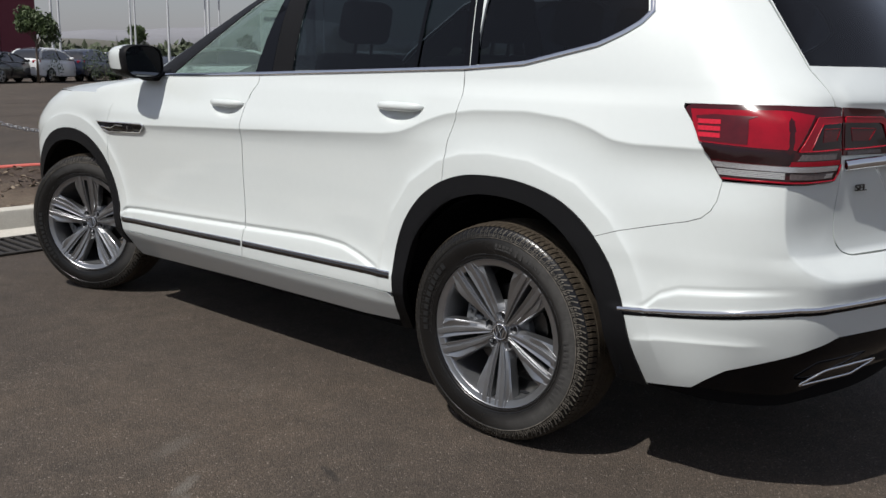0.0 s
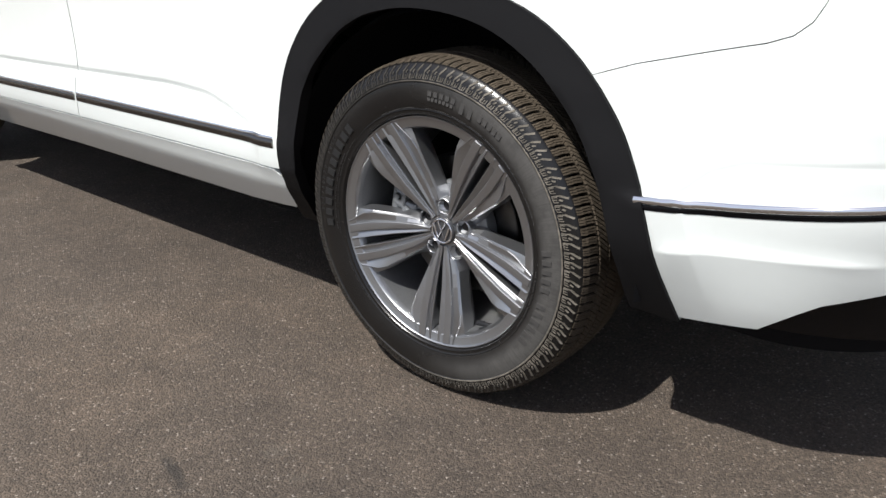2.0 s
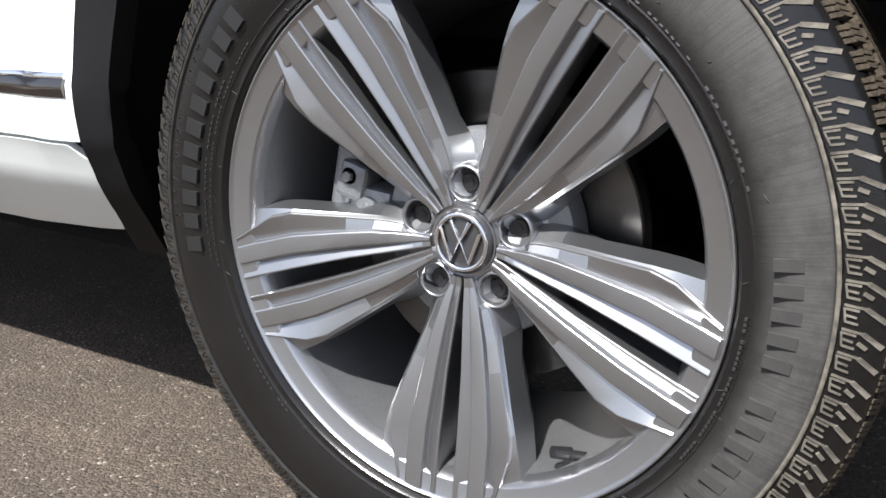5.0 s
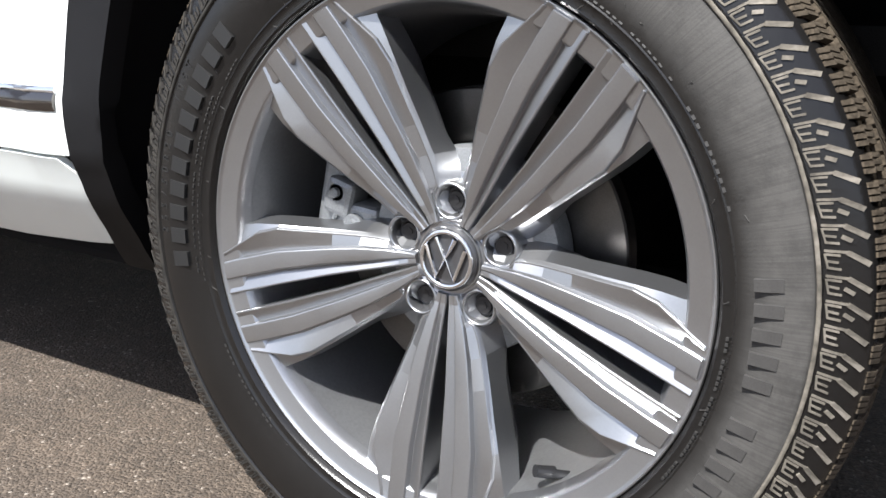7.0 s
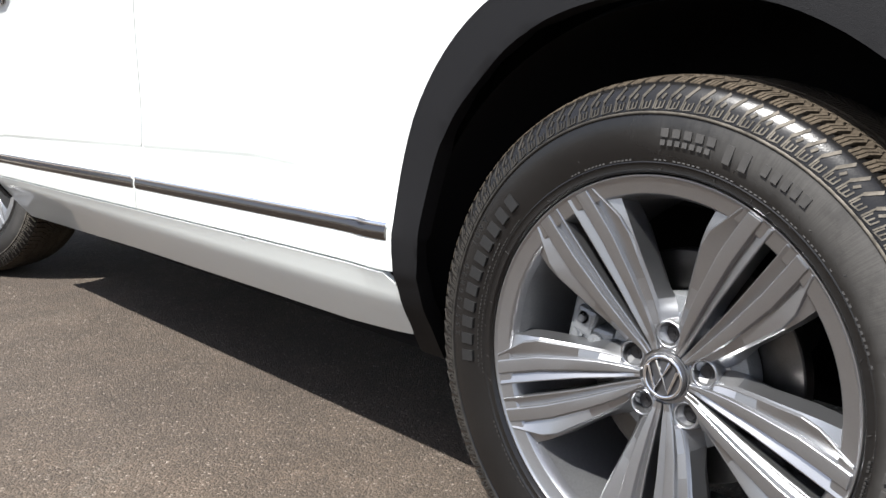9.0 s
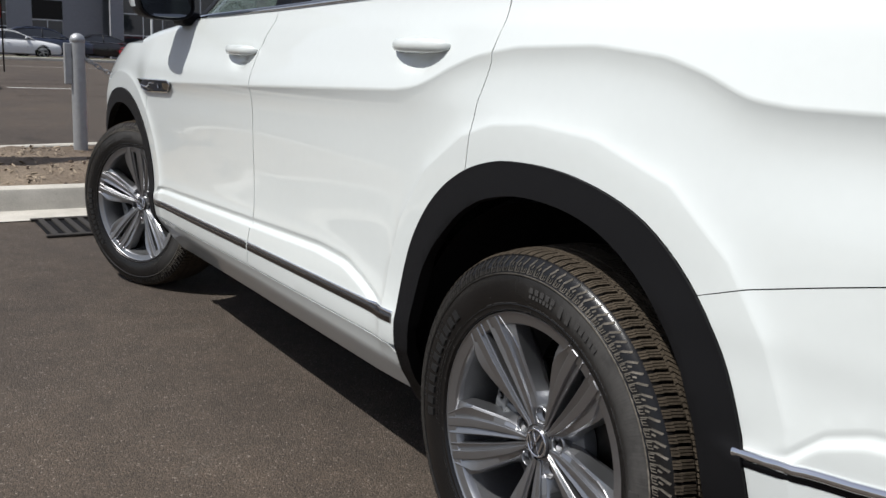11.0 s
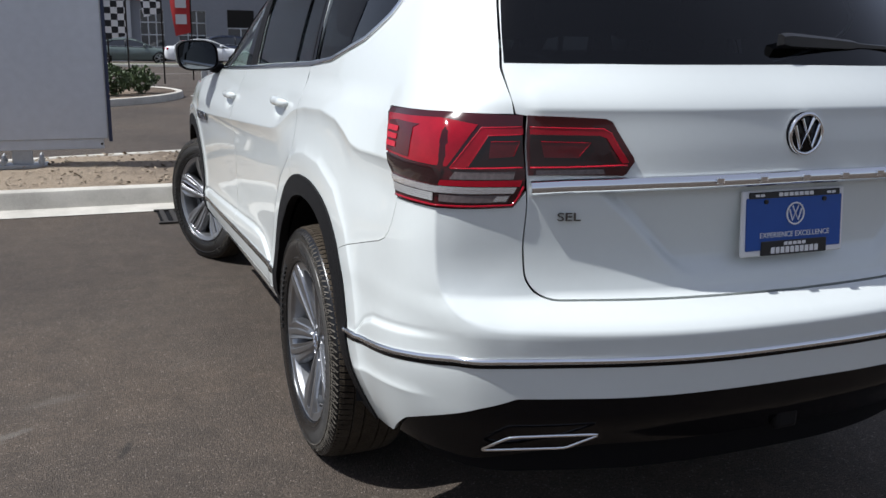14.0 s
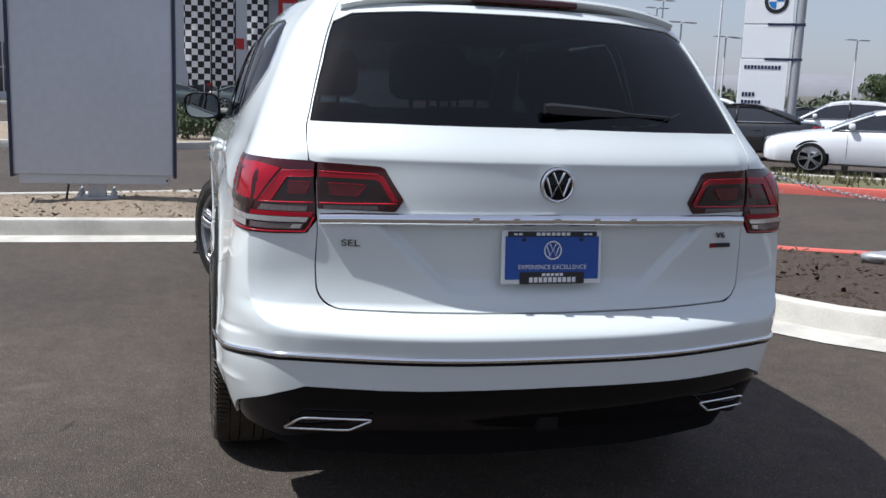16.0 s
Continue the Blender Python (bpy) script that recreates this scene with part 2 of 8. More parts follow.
def tube(points, radius, seg=8, closed=False):
    """Vertices and faces of a round tube along points; radius: one number, or one for each point."""
    pts = [Vector(p) for p in points]
    n = len(pts)
    rad = [radius] * n if isinstance(radius, (int, float)) else radius
    vs, fs, up = [], [], None
    for i, p in enumerate(pts):
        d = (pts[(i + 1) % n] if closed else pts[min(i + 1, n - 1)]) - (pts[i - 1] if closed or i else pts[0])
        d.normalize()
        if up is None:
            up = d.orthogonal().normalized()
        up = (up - d * up.dot(d)).normalized()
        side = d.cross(up)
        for k in range(seg):
            a = 2 * math.pi * k / seg
            vs.append(p + (up * math.cos(a) + side * math.sin(a)) * rad[i])
    for i in range(n if closed else n - 1):
        j = (i + 1) % n
        for k in range(seg):
            q = (k + 1) % seg
            fs.append((i * seg + k, i * seg + q, j * seg + q, j * seg + k))
    if not closed:
        fs.append(tuple(range(seg))[::-1])
        fs.append(tuple((n - 1) * seg + k for k in range(seg)))
    return vs, fs


def text_mesh(name, words, size, depth, material, parent, m, label=""):
    """Raised lettering in the built-in font, as a mesh centred on m, facing m's +z."""
    cu = bpy.data.curves.new(name, "FONT")
    cu.body, cu.size, cu.extrude, cu.align_x, cu.align_y = words, size, depth, "CENTER", "CENTER"
    tmp = bpy.data.objects.new(name, cu)
    me = bpy.data.meshes.new_from_object(tmp)
    bpy.data.objects.remove(tmp)
    me.materials.clear()
    me.materials.append(material)
    ob = new(name, me)
    ob.matrix_basis = m
    ob.parent = parent
    if label:
        ob["label"] = label
    return ob

# ---- the car's skin ----
# A plan outline of the left half, from the middle of the nose round to the middle of the tail, at several heights.
LEVELS = {
    0.26: [(0, 3.78), (-.55, 3.70), (-.78, 3.52), (-.85, 3.20), (-.86, 2.50), (-.862, 1.40), (-.862, .30), (-.86, -.30), (-.855, -.60), (-.82, -.80), (-.76, -.885), (-.64, -.95), (-.40, -1.02), (0, -1.05)],
    0.33: [(0, 3.82), (-.58, 3.74), (-.82, 3.54), (-.90, 3.20), (-.915, 2.50), (-.917, 1.40), (-.914, .30), (-.91, -.30), (-.90, -.61), (-.85, -.82), (-.785, -.91), (-.66, -.98), (-.405, -1.055), (0, -1.085)],
    0.40: [(0, 3.85), (-.60, 3.77), (-.85, 3.56), (-.93, 3.20), (-.957, 2.50), (-.957, 1.40), (-.952, .30), (-.94, -.30), (-.925, -.62), (-.87, -.84), (-.80, -.935), (-.67, -1.01), (-.41, -1.085), (0, -1.12)],
    0.50: [(0, 3.88), (-.60, 3.80), (-.87, 3.58), (-.95, 3.20), (-.972, 2.50), (-.972, 1.40), (-.968, .30), (-.966, -.30), (-.945, -.63), (-.885, -.87), (-.815, -.97), (-.68, -1.055), (-.42, -1.135), (0, -1.17)],
    0.60: [(0, 3.89), (-.60, 3.80), (-.88, 3.58), (-.96, 3.20), (-.972, 2.50), (-.962, 1.40), (-.964, .30), (-.968, -.30), (-.95, -.63), (-.895, -.88), (-.825, -.98), (-.69, -1.058), (-.42, -1.141), (0, -1.176)],
    0.735: [(0, 3.90), (-.60, 3.80), (-.88, 3.58), (-.96, 3.20), (-.975, 2.50), (-.9605, 1.40), (-.958, .30), (-.960, -.30), (-.944, -.63), (-.894, -.872), (-.832, -.962), (-.69, -1.038), (-.42, -1.113), (0, -1.146)],
    0.70: [(0, 3.90), (-.60, 3.80), (-.88, 3.58), (-.96, 3.20), (-.974, 2.50), (-.960, 1.40), (-.960, .30), (-.962, -.30), (-.945, -.63), (-.895, -.87), (-.83, -.975), (-.69, -1.063), (-.42, -1.146), (0, -1.181)],
    0.78: [(0, 3.90), (-.60, 3.80), (-.88, 3.58), (-.96, 3.20), (-.977, 2.50), (-.961, 1.40), (-.956, .30), (-.956, -.30), (-.94, -.63), (-.89, -.87), (-.83, -.938), (-.69, -.995), (-.42, -1.062), (0, -1.092)],
    0.88: [(0, 3.90), (-.60, 3.80), (-.88, 3.58), (-.96, 3.20), (-.980, 2.50), (-.963, 1.40), (-.952, .30), (-.948, -.30), (-.93, -.62), (-.888, -.86), (-.83, -.925), (-.69, -.985), (-.42, -1.05), (0, -1.08)],
    1.00: [(0, 3.86), (-.58, 3.74), (-.85, 3.52), (-.95, 3.16), (-.980, 2.50), (-.962, 1.40), (-.945, .30), (-.930, -.30), (-.905, -.62), (-.876, -.85), (-.825, -.925), (-.68, -.992), (-.42, -1.062), (0, -1.095)],
    1.10: [(0, 3.72), (-.52, 3.62), (-.79, 3.40), (-.92, 3.08), (-.955, 2.48), (-.940, 1.40), (-.925, .30), (-.910, -.30), (-.89, -.62), (-.866, -.845), (-.818, -.92), (-.68, -.985), (-.42, -1.058), (0, -1.092)],
    1.20: [(0, 2.80), (-.50, 2.72), (-.76, 2.52), (-.87, 2.30), (-.915, 2.02), (-.910, 1.25), (-.900, .30), (-.886, -.30), (-.870, -.60), (-.845, -.82), (-.795, -.905), (-.67, -.977), (-.41, -1.047), (0, -1.080)],
    1.30: [(0, 2.52), (-.48, 2.45), (-.73, 2.27), (-.83, 2.08), (-.880, 1.82), (-.885, 1.20), (-.876, .30), (-.860, -.30), (-.838, -.57), (-.800, -.76), (-.750, -.84), (-.64, -.905), (-.39, -.985), (0, -1.018)],
    1.45: [(0, 2.16), (-.45, 2.10), (-.67, 1.96), (-.77, 1.80), (-.825, 1.58), (-.842, 1.10), (-.832, .30), (-.810, -.28), (-.780, -.50), (-.735, -.66), (-.685, -.735), (-.59, -.80), (-.36, -.885), (0, -.918)],
    1.60: [(0, 1.80), (-.42, 1.75), (-.61, 1.64), (-.70, 1.50), (-.755, 1.32), (-.780, .95), (-.772, .28), (-.745, -.24), (-.712, -.43), (-.665, -.56), (-.615, -.63), (-.53, -.69), (-.33, -.765), (0, -.795)],
    1.70: [(0, 1.52), (-.38, 1.48), (-.54, 1.40), (-.62, 1.28), (-.67, 1.12), (-.695, .80), (-.688, .25), (-.665, -.20), (-.635, -.36), (-.59, -.48), (-.54, -.545), (-.47, -.60), (-.29, -.665), (0, -.69)],
}
_Z = np.array(sorted(LEVELS))
_C = np.array([LEVELS[z] for z in sorted(LEVELS)], float)  # level, control point, x and y
_d = np.linalg.norm(np.diff(_C[9], axis=0), axis=1)
_T = np.r_[0, np.cumsum(_d)]
UMAX = _T[-1]


def _pchip_slopes(z, c):
    h = np.diff(z)[:, None, None]
    s = np.diff(c, axis=0) / h
    m = np.zeros_like(c)
    w1, w2 = 2 * h[1:] + h[:-1], h[1:] + 2 * h[:-1]
    ok = s[:-1] * s[1:] > 0
    with np.errstate(divide="ignore", invalid="ignore"):
        m[1:-1] = np.where(ok, (w1 + w2) / (w1 / s[:-1] + w2 / s[1:]), 0)
    m[0], m[-1] = s[0], s[-1]
    return m


_M = _pchip_slopes(_Z, _C)


def _spline_matrix(t):
    """Second derivatives at the knots from values; flat ends across the mirror line."""
    n = len(t)
    a, b = np.zeros((n, n)), np.zeros((n, n))
    h = np.diff(t)
    for i in range(1, n - 1):
        a[i, i - 1], a[i, i], a[i, i + 1] = h[i - 1] / 6, (h[i - 1] + h[i]) / 3, h[i] / 6
        b[i, i - 1], b[i, i], b[i, i + 1] = 1 / h[i - 1], -1 / h[i - 1] - 1 / h[i], 1 / h[i]
    a[0, 0] = a[-1, -1] = 1
    return np.linalg.solve(a, b)


_A = _spline_matrix(_T)


def skin(u, z):
    """Points of the bare skin, without creases, for arrays of u (along the outline) and z."""
    u, z = np.clip(np.asarray(u, float), 0, UMAX), np.asarray(z, float)
    zc = np.clip(z, _Z[0], _Z[-1])
    i = np.clip(np.searchsorted(_Z, zc, "right") - 1, 0, len(_Z) - 2)
    h = (_Z[i + 1] - _Z[i])[:, None, None]
    s = ((zc - _Z[i]))[:, None, None] / h
    c = (1 + 2 * s) * (1 - s) ** 2 * _C[i] + s * (1 - s) ** 2 * h * _M[i] + s * s * (3 - 2 * s) * _C[i + 1] + s * s * (s - 1) * h * _M[i + 1]
    m = np.einsum("kj,njc->nkc", _A, c)
    k = np.clip(np.searchsorted(_T, u, "right") - 1, 0, len(_T) - 2)
    n = np.arange(len(u))
    g = (_T[k + 1] - _T[k])[:, None]
    b = ((u - _T[k])[:, None]) / g
    a = 1 - b
    p = a * c[n, k] + b * c[n, k + 1] + ((a**3 - a) * m[n, k] + (b**3 - b) * m[n, k + 1]) * g * g / 6
    return np.c_[p, z]


_US = np.linspace(0, UMAX, 700)


def at_y(y, z):
    """u of the side at a place y along the car."""
    p = skin(_US, np.full(700, z))
    k = slice(120, 640)
    return float(np.interp(-y, -p[k, 1], _US[k]))


def at_x(x, z):
    """u of the tail at a distance |x| from the middle."""
    p = skin(_US, np.full(700, z))
    k = slice(590, 700)
    return float(np.interp(-abs(x), p[k, 0], _US[k]))


def smooth01(t):
    t = np.clip(t, 0, 1)
    return t * t * (3 - 2 * t)


CREASE_Y = np.array([-.90, -.675, -.46, -.39, -.31, -.23, -.07, .15, .28, .36, .42, .48, .56, 1.45, 2.7, 3.2])
CREASE_Z = np.array([1.062, 1.060, 1.058, 1.066, 1.098, 1.120, 1.135, 1.128, 1.108, 1.082, 1.056, 1.036, 1.026, .990, .945, .93])
_cy = np.linspace(-.9, 3.2, 821)
_cz = np.interp(_cy, CREASE_Y, CREASE_Z)
_w = np.hanning(17)
_cz[8:-8] = np.convolve(_cz, _w / _w.sum(), "valid")
CREASE_Y, CREASE_Z = _cy, _cz
BELT_Y = np.array([-.75, -.50, -.42, -.39, -.274, -.013, .24, .60, 1.38, 2.2, 3.0])
BELT_Z = np.array([1.6, 1.48, 1.44, 1.405, 1.350, 1.290, 1.270, 1.256, 1.226, 1.20, 1.18])
LOW_Y = np.array([-.2, .54, .60, .68, .78, .95, 1.43, 2.30, 2.42, 2.46, 3.0])
LOW_Z = np.array([.50, .502, .518, .548, .574, .580, .562, .530, .522, .49, .47])
def _even(ys, zs, half=7):
    """The line in even steps, its corners rounded."""
    y = np.linspace(ys[0], ys[-1], 500)
    z = np.interp(y, ys, zs)
    w = np.hanning(2 * half + 3)[1:-1]
    z[half:-half] = np.convolve(z, w / w.sum(), "valid")
    return y, z


LOW_Y, LOW_Z = _even(LOW_Y, LOW_Z)
STRIP_Y, STRIP_Z = np.array([.4, 1.42, 2.5]), np.array([.500, .486, .464])
SILL_Y, SILL_Z = np.array([.4, 1.43, 2.5]), np.array([.440, .428, .412])


WZ = 0.3745
ARCH_ROWS = [(-.552, .322), (-.522, .44), (-.478, .60), (-.432, .692), (-.360, .780), (-.252, .859), (-.090, .908), (.065, .918), (.175, .908), (.258, .882), (.370, .808), (.446, .700), (.476, .60), (.484, .50), (.482, .42), (.489, .36), (.507, .29)]
CORNER_U = at_x(.845, 1.08)
BUMP_Y, BUMP_Z = _even(np.array([-.98, -.66, -.60, -.555, -.50, -.42]), np.array([.690, .652, .628, .585, .562, .560]), 9)


def _round_bend(rows, n):
    """A curve that leaves the first point, bends at the second and ends at the third."""
    a, b, c = (np.array(r) for r in rows)
    t = np.linspace(0, 1, n)[:, None]
    return (1 - t) ** 2 * a + 2 * t * (1 - t) * b + t * t * c


# the ridge below the tail lamp, which bends into the edge of the bumper's ledge
RIDGE = np.r_[[(CORNER_U, 1.20), (CORNER_U, 1.0), (CORNER_U + .002, .86)], _round_bend([(CORNER_U + .003, .83), (CORNER_U + .010, .715), (CORNER_U + .125, .708)], 12), [(CORNER_U + .30, .704), (UMAX, .702)]]


def to_line(rows, u, z):
    """Distance to a line of (u, z) rows, and on which side."""
    best, side = np.full(len(u), 9.0), np.ones(len(u))
    for (a, b), (c, d) in zip(rows, rows[1:]):
        e, f = c - a, d - b
        t = np.clip(((u - a) * e + (z - b) * f) / (e * e + f * f), 0, 1)
        r = np.hypot(u - a - t * e, z - b - t * f)
        k = r < best
        best = np.where(k, r, best)
        side = np.where(k, np.sign(e * (z - b) - f * (u - a)), side)
    return best, side


def relief(p, u):
    """How far creases, flares and mouldings stand out of the bare skin."""
    x, y, z = p[:, 0], p[:, 1], p[:, 2]
    out = np.zeros(len(z))
    side = smooth01((y + 0.93) / 0.12)
    # shoulder crease: proud above, drawn in below
    d = z - np.interp(y, CREASE_Y, CREASE_Z)
    fade = smooth01((2.75 - y) / 0.25) * smooth01((y + 0.92) / 0.3)
    out += fade * smooth01((1.24 - z) / 0.08) * 0.0185 * np.where(d > 0, np.exp(-np.abs(d) / 0.14), np.exp(-np.abs(d) / 0.040))
    # hollows behind the door handles
    for hy, hz in ((1.545, 1.068), (.50, 1.100)):
        out += -0.016 * np.exp(-(((y - hy) / 0.055) ** 2) - (((z - hz) / 0.026) ** 2) ** 1.5) * (x < 0.5)
    # wheel-arch flares with a crisp outer edge
    for cy in (0.0, 2.985):
        c, q = (y - cy), z - WZ
        r = (np.abs(c) ** 2.5 + np.abs(q) ** 2.5) ** 0.4 * 0.55 + np.hypot(c, q) * 0.45
        if cy == 0.0:
            r = to_line(ARCH_ROWS, y, z)[0] * np.where(np.hypot(c, q * 1.02) < 0.44, -1, 1) + 0.527
        e = r - 0.600
        f = np.where(e < 0, 1 - 0.25 * smooth01(-e / 0.10), np.exp(-np.maximum(e, 0) / 0.022))
        out += 0.0080 * f * smooth01((z - 0.33) / 0.2) * smooth01((1.06 - z) / 0.06) * side * (np.hypot(c, q) < 0.85)
    # raised lower moulding of the doors
    e = np.interp(y, LOW_Y, LOW_Z) - z
    m = np.where(e > 0, 1.0, np.exp(-np.maximum(-e, 0) / 0.016)) * smooth01((y - 0.44) / 0.08) * smooth01((2.60 - y) / 0.1)
    out += 0.008 * m
    d = -e
    out += -0.0125 * np.where(d > 0, np.exp(-((d / 0.011) ** 2)), np.exp(-((d / 0.008) ** 2))) * smooth01((y - 0.53) / 0.10) * smooth01((2.47 - y) / 0.05)
    # edge of the sill, turned under below
    d = z - np.interp(y, SILL_Y, SILL_Z)
    out += 0.010 * np.where(d > 0, np.exp(-np.abs(d) / 0.07), np.exp(-np.abs(d) / 0.035)) * smooth01((y - 0.35) / 0.1) * smooth01((2.62 - y) / 0.1)
    # rear bumper: crease over the chrome strip
    t = smooth01((-0.42 - y) / 0.06) * smooth01((y + 0.98) / 0.18)
    e = np.interp(y, BUMP_Y, BUMP_Z) - z
    out += 0.0095 * t * np.where(e > 0, np.exp(-np.maximum(e, 0) / 0.20), np.exp(-np.maximum(-e, 0) / 0.014)) * smooth01((z - 0.33) / 0.1)
    out += -0.0070 * t * np.where(e < 0, np.exp(-((e / 0.011) ** 2)), np.exp(-((e / 0.008) ** 2))) * smooth01((-0.50 - y) / 0.06)
    # pressed line low on the bumper
    d = z - np.interp(y, [-1.0, -.80, -.60, -.48], [.525, .515, .492, .470])
    out += 0.006 * t * np.where(d > 0, np.exp(-d / 0.012), np.exp(d / 0.045)) * smooth01((-0.50 - y) / 0.05) * smooth01((y + 0.93) / 0.10)
    # ridge below the tail lamp, scooped towards the tail door
    r, k = to_line(RIDGE, u, z)
    up = smooth01((1.22 - z) / 0.1) * smooth01((u - CORNER_U + 0.30) / 0.2)
    out += up * (0.030 - 0.017 * smooth01((u - CORNER_U - 0.03) / 0.12)) * np.where(k > 0, np.exp(-r / 0.060), np.exp(-r / 0.11))
    # tail: edge under the window panel, hollow for the number plate
    tail = smooth01((-0.93 - y) / 0.03) * smooth01((0.70 - np.abs(x)) / 0.05)
    e = z - 1.200
    out += tail * 0.0075 * np.where(e > 0, np.exp(-np.maximum(e, 0) / 0.06), np.exp(-np.maximum(-e, 0) / 0.025))
    half = 0.33 + (z - 0.82) * 1.05
    rec = smooth01((half - np.abs(x)) / 0.05) * smooth01((z - 0.800) / 0.06) * smooth01((1.035 - z) / 0.012)
    out += -0.022 * tail * rec
    return out


def shape(u, z):
    """Points of the finished skin."""
    p = skin(u, z)
    h = 0.004
    du = skin(np.asarray(u) + h, z) - skin(np.asarray(u) - h, z)
    dz = skin(u, np.asarray(z) + h) - skin(u, np.asarray(z) - h)
    n = np.cross(du, dz)
    n /= np.linalg.norm(n, axis=1)[:, None] + 1e-12
    return p - n * relief(p, u)[:, None] * SIDE_SIGN


def normals(u, z, h=0.003):
    u, z = np.asarray(u, float), np.asarray(z, float)
    n = np.cross(shape(u + h, z) - shape(u - h, z), shape(u, z + h) - shape(u, z - h))
    return -SIDE_SIGN * n / (np.linalg.norm(n, axis=1)[:, None] + 1e-12)


SIDE_SIGN = 1.0
_n = np.cross(skin([at_y(1.3, .75)], [.75]) - skin([at_y(1.5, .75)], [.75]), np.array([[0, 0, 1.0]]))
SIDE_SIGN = 1.0 if _n[0, 0] > 0 else -1.0


def dense(poly, step=0.018, closed=True):
    out = []
    n = len(poly)
    for i in range(n if closed else n - 1):
        a, b = np.array(poly[i]), np.array(poly[(i + 1) % n])
        k = max(1, int(np.ceil(np.linalg.norm(b - a) / step)))
        out += [tuple(a + (b - a) * j / k) for j in range(k)]
    if not closed:
        out.append(tuple(poly[-1]))
    return out


def shrink(poly, d):
    """The outline moved inwards by d."""
    p = np.array(poly)
    area = np.sum(p[:, 0] * np.roll(p[:, 1], -1) - np.roll(p[:, 0], -1) * p[:, 1])
    s = 1.0 if area > 0 else -1.0
    e = np.roll(p, -1, 0) - p
    e /= np.linalg.norm(e, axis=1)[:, None] + 1e-12
    n = s * np.c_[-e[:, 1], e[:, 0]]
    m = n + np.roll(n, 1, 0)
    m /= np.maximum(np.linalg.norm(m, axis=1), 0.5)[:, None]
    return [tuple(q) for q in p + m * d]


def inside(poly, q):
    """Which of the points q lie in the outline."""
    p, hit = np.array(poly), np.zeros(len(q), bool)
    for a, b in zip(p, np.roll(p, -1, 0)):
        c = ((a[1] > q[:, 1]) != (b[1] > q[:, 1]))
        with np.errstate(divide="ignore", invalid="ignore"):
            xx = a[0] + (q[:, 1] - a[1]) / (b[1] - a[1]) * (b[0] - a[0])
        hit ^= c & (q[:, 0] < xx)
    return hit




